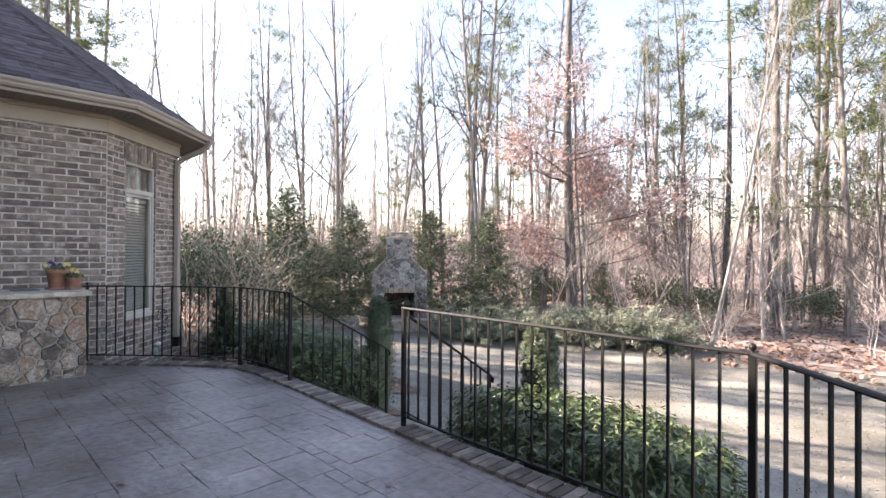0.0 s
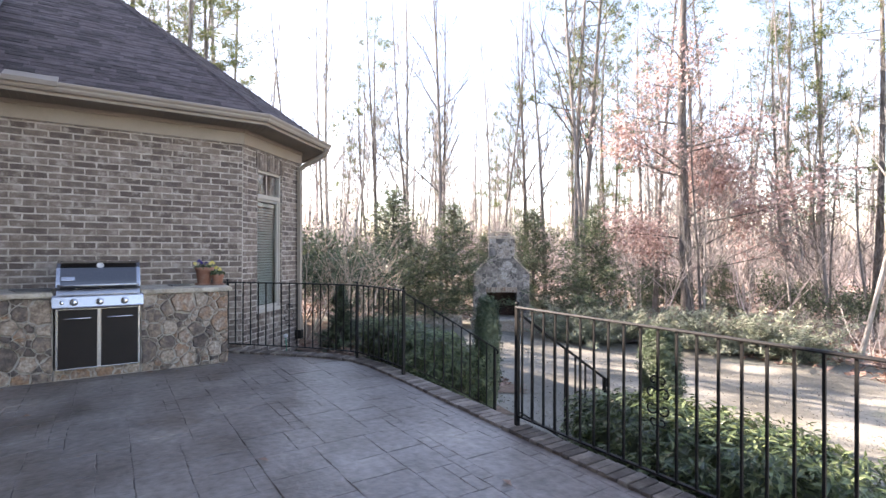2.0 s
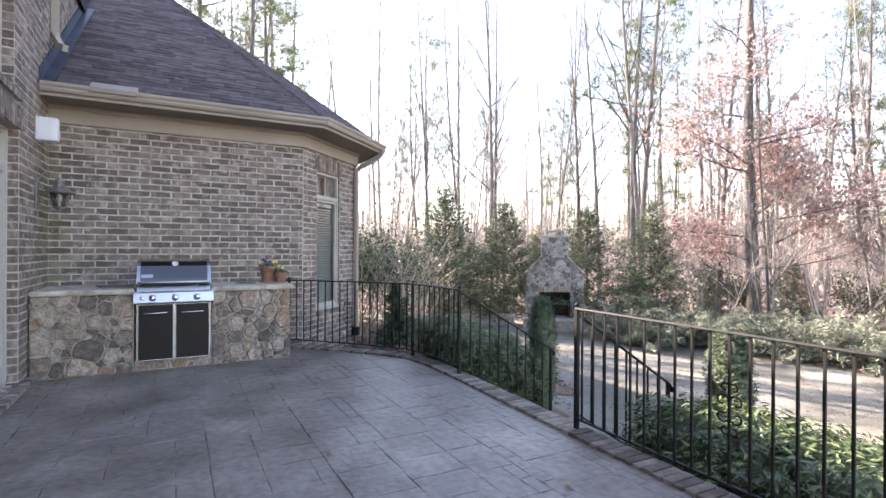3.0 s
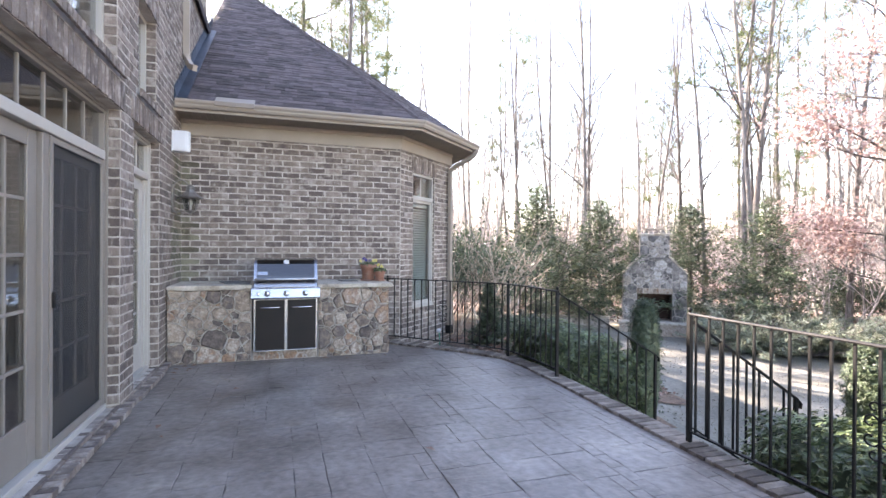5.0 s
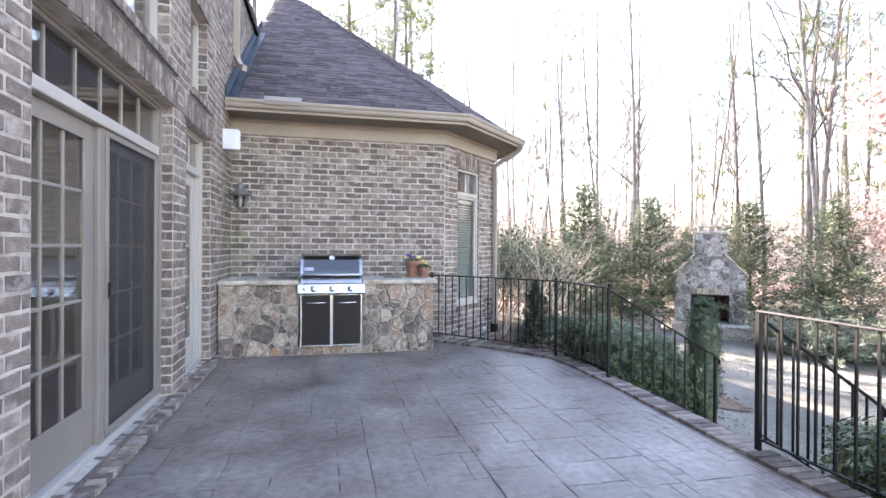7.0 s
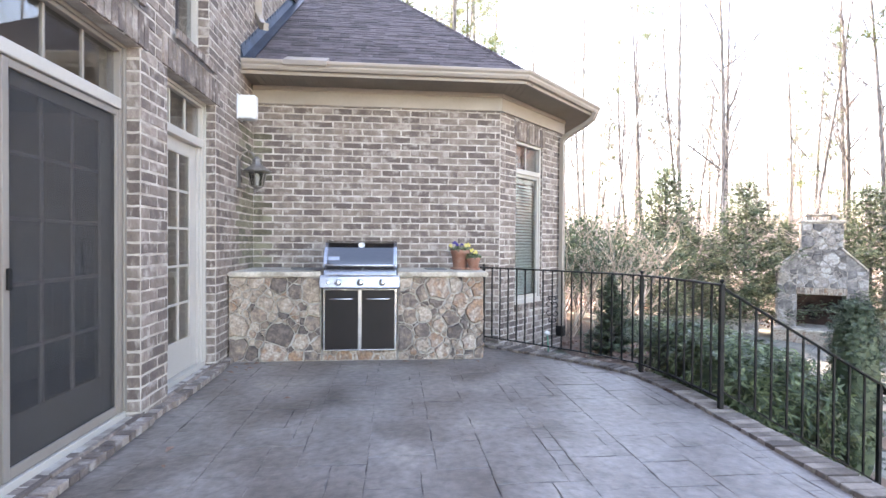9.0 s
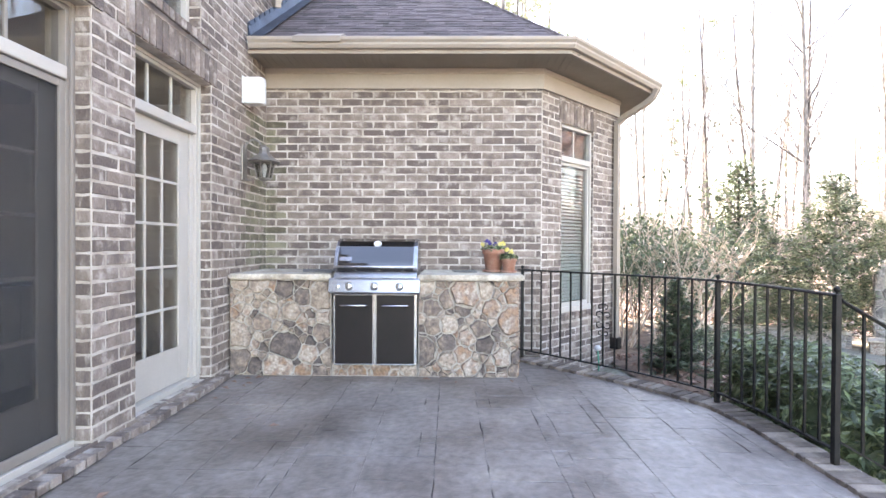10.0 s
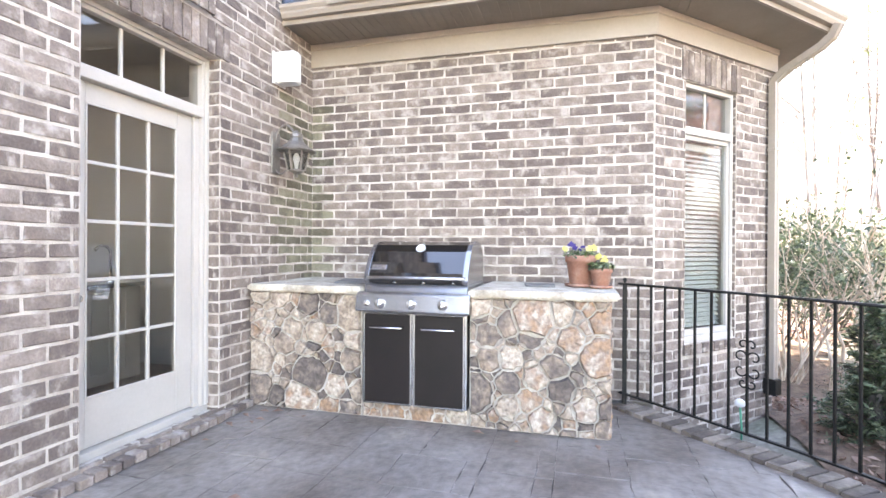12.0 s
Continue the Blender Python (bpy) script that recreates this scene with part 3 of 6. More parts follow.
def build_wing_roof():
    v = [(*E0, EAVE), (*E1, EAVE), (*E2, EAVE), (*E3, EAVE), (*APEX, roof_z(APEX_D)), (*TOP, roof_z(E0[0] - TOP[0])), (E3[0], FACE, roof_z(E0[0] - TOP[0]))]
    f = [(0, 1, 4, 5), (1, 2, 4), (2, 3, 4), (3, 6, 5, 4)]
    v += [(x, y, z - 0.05) for x, y, z in v]
    f += [tuple(i + 7 for i in q[::-1]) for q in f] + [(1, 0, 7, 8), (2, 1, 8, 9), (3, 2, 9, 10)]
    roof = tagged(link_mesh("wing_roof", v, f, M_SHINGLE), "hipped wing roof of plum-grey asphalt shingles", "roof", kind="structure")
    rnd = random.Random(5)
    tabs = []
    for i in range(3):
        q = random.Random(i)
        l, w, t = 0.15, 0.155, 0.006
        vv = [(-l, 0, 0), (l, 0, 0), (l, w, 0), (-l, w, 0), (-l, q.uniform(-0.004, 0.004), t), (l, q.uniform(-0.004, 0.004), t), (l, w, t * 0.3), (-l, w, t * 0.3)]
        me = bpy.data.meshes.new("shingle")
        me.from_pydata(vv, [], [(0, 1, 5, 4), (1, 2, 6, 5), (3, 0, 4, 7), (4, 5, 6, 7)])
        me.materials.append(M_SHINGLE)
        tabs.append(me)
    slope = math.sqrt(1 + PITCH * PITCH)
    rest_v, rest_f, count = [], [], 0
    # each face: start corner, direction along the eave, its length, how the two ends draw in with depth, depth
    faces = [(E0, Vector((0, 1, 0)), Vector((-1, 0, 0)), E1[1] - E0[1], 0.0, -0.414, APEX_D, True),
             (E0, Vector((0, 1, 0)), Vector((-1, 0, 0)), E1[1] - E0[1], 0.0, None, 7.1, True),
             (E1, Vector((-1, 1, 0)).normalized(), Vector((-1, -1, 0)).normalized(), math.dist(E1, E2), 0.414, 0.088, APEX_D, False)]
    for idx, (start, al, inw, length, lo_k, hi_k, depth, pick) in enumerate(faces):
        up = (inw + Vector((0, 0, PITCH))).normalized()
        nz = al.cross(up)
        if nz.z < 0:
            nz = -nz
        rows = int(depth * slope / 0.135)
        for r in range(rows):
            s = r * 0.135
            d = s / slope
            if idx == 1 and d < APEX_D:
                continue
            a0 = lo_k * d
            a1 = length + (hi_k * d if hi_k is not None else -0.414 * APEX_D - (d - APEX_D))
            x = a0 - rnd.uniform(0, 0.3)
            while x < a1:
                w = 0.3 * rnd.choice((0.6, 1.0, 1.0, 1.3))
                p, q = max(x, a0), min(x + w, a1)
                if q - p > 0.02:
                    base = Vector((*start, EAVE)) + al * ((p + q) / 2) + up * s + nz * (0.004 + rnd.choice((0, 0, 0.004)))
                    m = Matrix(((al.x, up.x, nz.x, base.x), (al.y, up.y, nz.y, base.y), (al.z, up.z, nz.z, base.z), (0, 0, 0, 1))) @ Matrix.Diagonal(((q - p - 0.004) / 0.3, 1, 1, 1))
                    me = rnd.choice(tabs)
                    if pick and count < 298:
                        o = new("shingle", me)
                        o.parent, o.matrix_basis = roof, m
                        count += 1
                    else:
                        b = len(rest_v)
                        rest_v += [m @ c.co for c in me.vertices]
                        rest_f += [tuple(b + i for i in pl.vertices) for pl in me.polygons]
                x += w
    link_mesh("shingle_rest", rest_v, rest_f, M_SHINGLE_STUFF, roof)["kind"] = "stuff"
    # caps along the hips
    hips = [((*E1, EAVE), (*APEX, roof_z(APEX_D))), ((*E2, EAVE), (*APEX, roof_z(APEX_D))), ((*APEX, roof_z(APEX_D)), (*TOP, roof_z(E0[0] - TOP[0])))]
    for a, b in hips:
        a, b = Vector(a), Vector(b)
        t = (b - a).normalized()
        sd = t.cross(Vector((0, 0, 1))).normalized()
        n = sd.cross(t)
        k = int((b - a).length / 0.16)
        bm = bmesh.new()
        for i in range(k):
            c = a + t * (i * 0.16)
            q = [c + sd * -0.13 + n * -0.035, c + n * 0.028, c + sd * 0.13 + n * -0.035]
            e = [p + t * 0.2 - n * 0.012 for p in q]
            vs = [bm.verts.new(p) for p in q + e]
            bm.faces.new((vs[0], vs[1], vs[4], vs[3])), bm.faces.new((vs[1], vs[2], vs[5], vs[4]))
        part("hip_cap", bm, M_SHINGLE_STUFF, roof, "row of folded hip shingles")
    return roof


build_wing_roof()

# flashing where the roof meets the house wall
fl = bmesh.new()
steps = 26
for i in range(steps):
    d0 = i * 0.15
    x = E0[0] - d0
    add_box(fl, (x - 0.17, FACE + 0.010, roof_z(d0) - 0.02), (x, FACE + 0.018, roof_z(d0) + 0.20))
tagged(part("roof_flashing", fl, M_FLASH), "stepped blue-black metal flashing along the roof edge", "flashing", kind="structure")
dv = bmesh.new()
p0, p1 = Vector((E0[0] + 0.02, FACE + 0.09, EAVE + 0.03)), Vector((E0[0] - 3.2, FACE + 0.09, roof_z(3.2) + 0.03))
dvm = sweep([p0, p1], [(-0.085, 0.0), (0.07, 0.0), (0.07, 0.012), (-0.05, 0.02), (-0.085, 0.16)])
tagged(part("roof_valley_flashing", dvm, M_FLASH), "blue-black metal valley strip", "flashing", kind="structure")

# ---- eave: soffit, frieze, fascia, gutter ----
SOF = 3.335
WALL_LINE = [(GRILL_WALL, FACE), CORNER, BAY_END, (-17.0, 3.0)]
EAVE_LINE = [E0, E1, E2, E3]
bm = prism(WALL_LINE + EAVE_LINE[::-1], SOF, SOF + 0.02)
tagged(part("soffit", bm, M_SOFFIT), "tan vented vinyl soffit under the eave", "soffit", kind="structure")
sl = bmesh.new()
for i in range(42):
    y = FACE + 0.05 + i * 0.084
    x1 = GRILL_WALL if y < CORNER[1] else GRILL_WALL - (y - CORNER[1])
    add_box(sl, (x1 + 0.06, y, SOF - 0.006), (E0[0] - 0.02 - max(0, y - E1[1]), y + 0.06, SOF + 0.004))
tagged(part("soffit_boards", sl, M_SOFFIT), "grooved boards of the tan soffit", "soffit", kind="structure")
fz = sweep([(GRILL_WALL, FACE + 0.005, 0), (*CORNER, 0), (*BAY_END, 0), (-17.0, 3.0, 0)], [(0.0, 3.10), (0.032, 3.10), (0.032, 3.27), (0.045, 3.28), (0.045, SOF - 0.004), (0.0, SOF - 0.004)])
tagged(part("frieze_trim", fz, M_TRIM), "taupe-painted frieze board above the brick", "trim", kind="structure")
fa = sweep([(*E0, 0), (*E1, 0), (*E2, 0), (*E3, 0)], [(-0.02, SOF - 0.02), (0.004, SOF - 0.02), (0.004, EAVE + 0.0), (-0.02, EAVE + 0.0)])
tagged(part("fascia_trim", fa, M_TRIM), "taupe-painted fascia board", "trim", kind="structure")
gt = sweep([(E0[0], E0[1] + 0.03, 0), (*E1, 0), (E2[0] - 0.0, E2[1] + 0.0, 0)],
           [(0.006, 3.355), (0.055, 3.355), (0.075, 3.385), (0.078, 3.405), (0.10, 3.43), (0.105, 3.455), (0.098, 3.462), (0.088, 3.452), (0.07, 3.40), (0.05, 3.372), (0.012, 3.37), (0.012, 3.462), (0.006, 3.462)])
gutter = tagged(part("gutter", gt, M_TRIM), "taupe aluminium gutter with moulded front", "gutter", kind="structure")


def downspout(name, path, label):
    v, f = [], []
    d = thing(name, path[-1], label, "downspout")
    bm = bmesh.new()
    rings = []
    for i, p in enumerate(path):
        p = Vector(p)
        t = (Vector(path[min(i + 1, len(path) - 1)]) - Vector(path[max(0, i - 1)])).normalized()
        u = t.cross(Vector((0.7071, -0.7071, 0.0)) if name == "downspout" else Vector((0, 0, 1)) if abs(t.z) < 0.9 else Vector((0, 1, 0)))
        u = u.normalized()
        w = t.cross(u).normalized()
        k = [(-0.042, -0.032), (-0.014, -0.032), (-0.010, -0.026), (0.010, -0.026), (0.014, -0.032), (0.042, -0.032), (0.042, 0.032), (-0.042, 0.032)]
        rings.append([bm.verts.new(p + w * a + u * b - d.location) for a, b in k])
    for r, q in zip(rings, rings[1:]):
        for j in range(8):
            bm.faces.new((r[j], r[(j + 1) % 8], q[(j + 1) % 8], q[j]))
    bm.faces.new(rings[0]), bm.faces.new(rings[-1][::-1])
    bmesh.ops.recalc_face_normals(bm, faces=bm.faces)
    part("pipe", bm, M_TRIM, d)
    return d


dx, dy = -8.86, 2.91
ds = downspout("downspout", [(-8.46, 3.36, 3.36), (-8.50, 3.33, 3.27), (-8.56, 3.26, 3.20), (dx + 0.10, dy + 0.12, 3.06), (dx + 0.04, dy + 0.05, 2.98), (dx + 0.04, dy + 0.05, 2.85), (dx + 0.04, dy + 0.05, -0.05)], "taupe rectangular downspout on the bay corner")
for z in (0.7, 2.3):
    part("strap", box((-0.05, -0.04, -0.012), (0.05, 0.04, 0.012), 0.002, Matrix.Translation((0, 0, z + 0.05)) @ Matrix.Rotation(radians(-45), 4, "Z")), M_TRIM, ds)
part("drain_boot", box((-0.06, -0.06, -0.1), (0.06, 0.06, 0.06), 0.01, Matrix.Rotation(radians(-45), 4, "Z")), M_IRON, ds, "black plastic drain boot")

patch = sweep([(E0[0] + 0.06, -1.02, 0), (E0[0] + 0.06, -0.52, 0)], [(-0.20, 3.560), (0.042, 3.400), (0.048, 3.404), (0.046, 3.462), (-0.20, 3.585)])
tagged(part("gutter_guard", patch, M_SOFFIT), "short tan metal splash guard on the gutter", "splash guard", kind="structure")


# ---- stamped paving ----
def inside(p, poly):
    c = False
    for (x1, y1), (x2, y2) in zip(poly, poly[1:] + poly[:1]):
        if (y1 > p[1]) != (y2 > p[1]) and p[0] < (x2 - x1) * (p[1] - y1) / (y2 - y1) + x1:
            c = not c
    return c


def clip_poly(poly, a, b, c):
    """Keeps the side of the line where a x + b y <= c."""
    out = []
    for p, q in zip(poly, poly[1:] + poly[:1]):
        dp, dq = a * p[0] + b * p[1] - c, a * q[0] + b * q[1] - c
        if dp <= 0:
            out.append(p)
        if dp * dq < 0:
            t = dp / (dp - dq)
            out.append((p[0] + t * (q[0] - p[0]), p[1] + t * (q[1] - p[1])))
    return out


def shrink(poly, d):
    """Moves each side of a convex anticlockwise polygon inwards."""
    out = list(poly)
    for p, q in zip(poly, poly[1:] + poly[:1]):
        ex, ey = q[0] - p[0], q[1] - p[1]
        n = math.hypot(ex, ey)
        if n < 1e-6:
            continue
        a, b = ey / n, -ex / n
        out = clip_poly(out, a, b, a * p[0] + b * p[1] - d)
        if len(out) < 3:
            return []
    return out


FLOOR = bpy.data.objects["terrace"]


def paving():
    rnd = random.Random(11)
    cell = 0.104
    nx, ny = int(10.3 / cell) + 1, int(4.7 / cell) + 1
    taken = [[False] * ny for _ in range(nx)]
    sizes = [(4, 4), (4, 3), (3, 4), (3, 3), (4, 2), (2, 4), (3, 2), (2, 2), (2, 3)]
    border = [(GRILL_WALL, FACE), (2.6, FACE)] + INNER_EDGE[::-1] + [(GRILL_WALL, 1.4)]
    edge = INNER_EDGE
    rest_v, rest_f, count = [], [], 0
    for i in range(nx):
        for j in range(ny):
            if taken[i][j]:
                continue
            rnd.shuffle(sizes)
            for w, h in sorted(sizes, key=lambda s: -s[0] * s[1] * rnd.uniform(0.4, 1)) + [(1, 2), (2, 1), (1, 1)]:
                if i + w <= nx and j + h <= ny and not any(taken[a][b] for a in range(i, i + w) for b in range(j, j + h)):
                    break
            for a in range(i, i + w):
                for b in range(j, j + h):
                    taken[a][b] = True
            x0, y0 = GRILL_WALL + i * cell, FACE + j * cell
            poly = [(x0, y0), (x0 + w * cell, y0), (x0 + w * cell, y0 + h * cell), (x0, y0 + h * cell)]
            for p, q in zip(edge, edge[1:]):
                ex, ey = q[0] - p[0], q[1] - p[1]
                if any(min(p[0], q[0]) - 0.7 < v[0] < max(p[0], q[0]) + 0.7 for v in poly):
                    n = math.hypot(ex, ey)
                    mid = ((p[0] + q[0]) / 2, (p[1] + q[1]) / 2)
                    c = (-ey / n, ex / n)
                    if math.dist(mid, (x0, y0)) < 2.6:
                        poly = clip_poly(poly, c[0], c[1], c[0] * p[0] + c[1] * p[1])
                    if len(poly) < 3:
                        break
            if len(poly) < 3:
                continue
            g = 0.0010
            poly = shrink(poly, g)
            if len(poly) < 3:
                continue
            # uneven stamped edge
            ring = []
            for p, q in zip(poly, poly[1:] + poly[:1]):
                k = max(1, int(math.dist(p, q) / 0.07))
                for s in range(k):
                    t = s / k
                    jx = rnd.uniform(-0.0065, 0.0065) if s else 0
                    ring.append((p[0] + t * (q[0] - p[0]) + jx, p[1] + t * (q[1] - p[1]) + jx))
            cx, cy = sum(p[0] for p in ring) / len(ring), sum(p[1] for p in ring) / len(ring)
            lift = rnd.uniform(-0.0015, 0.0015)
            inner = [(cx + (p[0] - cx) * (1 - 0.0045 / max(0.05, math.dist(p, (cx, cy)))), cy + (p[1] - cy) * (1 - 0.0045 / max(0.05, math.dist(p, (cx, cy))))) for p in ring]
            n = len(ring)
            v = [(p[0], p[1], -0.0032) for p in ring] + [(p[0], p[1], lift + rnd.uniform(-0.001, 0.001)) for p in inner] + [(cx, cy, lift + 0.001)]
            f = [(a, (a + 1) % n, n + (a + 1) % n, n + a) for a in range(n)] + [(n + a, n + (a + 1) % n, 2 * n) for a in range(n)]
            if count < 298 and cx < 1.2:
                link_mesh("paving_stone", v, f, M_PAVE, FLOOR)
                count += 1
            else:
                b = len(rest_v)
                rest_v += v
                rest_f += [tuple(b + a for a in q) for q in f]
    link_mesh("paving_rest", rest_v, rest_f, M_PAVE, FLOOR)["kind"] = "stuff"


# ---- terrace edging ----
def edging():
    body = sweep([(*p, 0) for p in RAIL_LINE], [(-0.115, -1.6), (0.095, -1.6), (0.095, 0.012), (-0.115, 0.012)])
    e = tagged(part("terrace_edging", body, M_MORTAR), "weathered brick edging round the terrace", "edging", kind="structure")
    rnd = random.Random(3)
    meshes = []
    for s in range(4):
        bm = box((-0.036, -0.106, -0.03), (0.036, 0.106, 0.030), 0.006)
        for v in bm.verts:
            v.co += Vector((rnd.uniform(-0.002, 0.002), rnd.uniform(-0.003, 0.003), rnd.uniform(-0.002, 0.002)))
        me = bpy.data.meshes.new("edging_brick")
        bm.to_mesh(me)
        bm.free()
        me.materials.append(M_EDGE)
        meshes.append(me)
    for p, t in along_line(RAIL_LINE, 0.082):
        b = new("edging_brick", rnd.choice(meshes))
        b.parent = e
        b.matrix_basis = Matrix.Translation((p.x + 0.010 * t.y, p.y - 0.010 * t.x, rnd.uniform(-0.004, 0.002))) @ Matrix.Rotation(math.atan2(t.y, t.x) + rnd.uniform(-0.02, 0.02), 4, "Z")
    # row of bricks on edge under the door sills
    sill = tagged(part("door_sill_course", box((-7.0, FACE - 0.11, -0.02), (4.0, FACE + 0.055, 0.012)), M_MORTAR), "low mortar bed of the brick step along the doors", "step", kind="structure")
    me = []
    for s in range(3):
        bm = box((-0.036, -0.1, -0.028), (0.036, 0.1, 0.024), 0.005)
        for v in bm.verts:
            v.co += Vector((rnd.uniform(-0.002, 0.002), rnd.uniform(-0.003, 0.003), rnd.uniform(-0.002, 0.002)))
        m = bpy.data.meshes.new("sill_brick")
        bm.to_mesh(m)
        bm.free()
        m.materials.append(M_BRICK)
        me.append(m)
    x = -6.92
    while x < 3.9:
        at_opening = -6.3 < x < -5.13 or -4.79 < x < -2.53
        b = new("sill_brick", rnd.choice(me))
        b.parent = sill
        b.matrix_basis = pose(x, (FACE + 0.0 if at_opening else FACE - 0.02), 0.035 + rnd.uniform(-0.003, 0.003), 0, 0, rnd.uniform(-2, 2))
        x += 0.087


# ---- steps down to the lawn ----
def garden_steps():
    st = thing("garden_steps", (-3.7, 2.95, 0), "brick steps down from the terrace to the lawn", "steps", kind="structure")
    for i in range(5):
        part("step", box((-0.98, 0.02 + 0.29 * i, -1.7), (0.95, 0.31 + 0.29 * i, -0.165 * (i + 1)), 0.01), M_EDGE, st)


# ---- rubble stone facing ----
def stone_cells(w, h, size, seed):
    rnd = random.Random(seed)
    seeds = []
    tries = 0
    while tries < 1500:
        p = (rnd.uniform(0, w), rnd.uniform(0, h))
        r = size * (0.42 if rnd.random() < 0.35 else 0.8 if rnd.random() < 0.5 else 1.25)
        if all(math.hypot((p[0] - q[0]) * 0.85, (p[1] - q[1]) * 1.1) > (r + q[2]) / 2 for q in seeds):
            seeds.append((*p, r))
        tries += 1
    cells = []
    for i, (px, py, pr) in enumerate(seeds):
        poly = [(0, 0), (w, 0), (w, h), (0, h)]
        for k, (qx, qy, qr) in enumerate(seeds):
            if k == i or math.hypot(qx - px, qy - py) > size * 4:
                continue
            a, b = qx - px, qy - py
            d2 = a * a + b * b
            t = 0.5 + (pr * pr - qr * qr) / (2 * d2) * 0.8
            poly = clip_poly(poly, a, b, a * (px + a * t) + b * (py + b * t))
            if len(poly) < 3:
                break
        poly = shrink(poly, 0.004) if len(poly) > 2 else []
        if len(poly) > 2:
            cells.append(poly)
    return cells


def stone_face(parent, frame_m, w, h, size, seed, mat, joined=False, proud=0.016, name="stone"):
    rnd = random.Random(seed + 50)
    av, af = [], []
    for poly in stone_cells(w, h, size, seed):
        pts = []
        for p, q in zip(poly, poly[1:] + poly[:1]):
            pts.append(p)
            if math.dist(p, q) > size * 0.35:
                t = rnd.uniform(0.35, 0.65)
                s = rnd.uniform(-0.10, 0.05) * size
                ex, ey = q[0] - p[0], q[1] - p[1]
                n = math.hypot(ex, ey)
                pts.append((p[0] + ex * t + -ey / n * -s, p[1] + ey * t + ex / n * -s))
        cx, cy = sum(p[0] for p in pts) / len(pts), sum(p[1] for p in pts) / len(pts)
        n = len(pts)
        # corners cut back
        pts = [(p[0] + (cx - p[0]) * rnd.uniform(0.0, 0.045), p[1] + (cy - p[1]) * rnd.uniform(0.0, 0.045)) for p in pts]
        hgt = proud * rnd.uniform(0.5, 1.5)
        tx, ty = rnd.uniform(-0.10, 0.10), rnd.uniform(-0.10, 0.10)
        v = [(p[0], -0.02, p[1]) for p in pts]
        v += [(p[0] + (cx - p[0]) * 0.03, hgt * 0.5, p[1] + (cy - p[1]) * 0.03) for p in pts]
        v += [(p[0] + (cx - p[0]) * 0.13, hgt + tx * (p[0] - cx) + ty * (p[1] - cy) + rnd.uniform(-0.006, 0.004), p[1] + (cy - p[1]) * 0.13) for p in pts]
        v.append((cx, hgt + rnd.uniform(0, 0.004), cy))
        f = [(k * n + a, k * n + (a + 1) % n, (k + 1) * n + (a + 1) % n, (k + 1) * n + a) for k in (0, 1) for a in range(n)]
        f += [(2 * n + a, 2 * n + (a + 1) % n, 3 * n) for a in range(n)]
        v = [frame_m @ Vector(c) for c in v]
        flip = frame_m.to_3x3().determinant() < 0
        f = [q if flip else q[::-1] for q in f]
        if joined:
            b = len(av)
            av += v
            af += [tuple(b + a for a in q) for q in f]
        else:
            link_mesh(name, v, f, mat, parent)
    if joined:
        link_mesh("stonework", av, af, mat, parent)["kind"] = "stuff"


def facing(x, y, z, along, out):
    a, n = Vector(along), Vector(out)
    return Matrix(((a.x, n.x, 0, x), (a.y, n.y, 0, y), (0, 0, 1, z), (0, 0, 0, 1)))


CF = -6.655   # front of the stone counter
GL, GR = -0.517, 0.328


def counter(name, y0, y1, seed, end_face, label):
    c = thing(name, (0, 0, 0), label, "counter", "stone counters beside the grill")
    part("core", box((GRILL_WALL + 0.005, y0 + 0.002, 0), (CF - 0.018, y1 - (0.018 if end_face else 0.002), 0.945)), M_BED, c, "tan mortar")
    stone_face(c, facing(CF - 0.016, y0 + 0.004, 0.004, (0, 1, 0), (1, 0, 0)), y1 - y0 - 0.008, 0.938, 0.145, seed, M_STONE, proud=0.024)
    if end_face:
        stone_face(c, facing(CF - 0.01, y1 - 0.016, 0.004, (-1, 0, 0), (0, 1, 0)), CF - GRILL_WALL - 0.03, 0.938, 0.15, seed + 9, M_STONE)
    return c


def slab(y0, y1, seed, over, label):
    rnd = random.Random(seed)
    pts = [(GRILL_WALL + 0.012, y0), (CF + 0.035, y0)]
    k = 9
    for i in range(1, k):
        pts.append((CF + 0.045 + rnd.uniform(-0.012, 0.012), y0 + (y1 + over - y0) * i / k))
    pts += [(CF + 0.04, y1 + over), (-7.0, y1 + over + 0.008), (-7.3, y1 + over - 0.006), (GRILL_WALL + 0.012, y1 + over)]
    bm = prism(pts, 0.947, 1.0)
    edges = [e for e in bm.edges if abs(e.verts[0].co.z - e.verts[1].co.z) < 0.01]
    bmesh.ops.bevel(bm, geom=edges, offset=0.012, segments=2, affect="EDGES")
    for v in bm.verts:
        v.co.z += 0.004 * noise.noise(v.co * 7)
        v.co.x += 0.006 * noise.noise(v.co * 11)
    ob = part("countertop", bm, M_SLAB)
    return tagged(ob, label, "countertop", "flagstone tops on the counters")


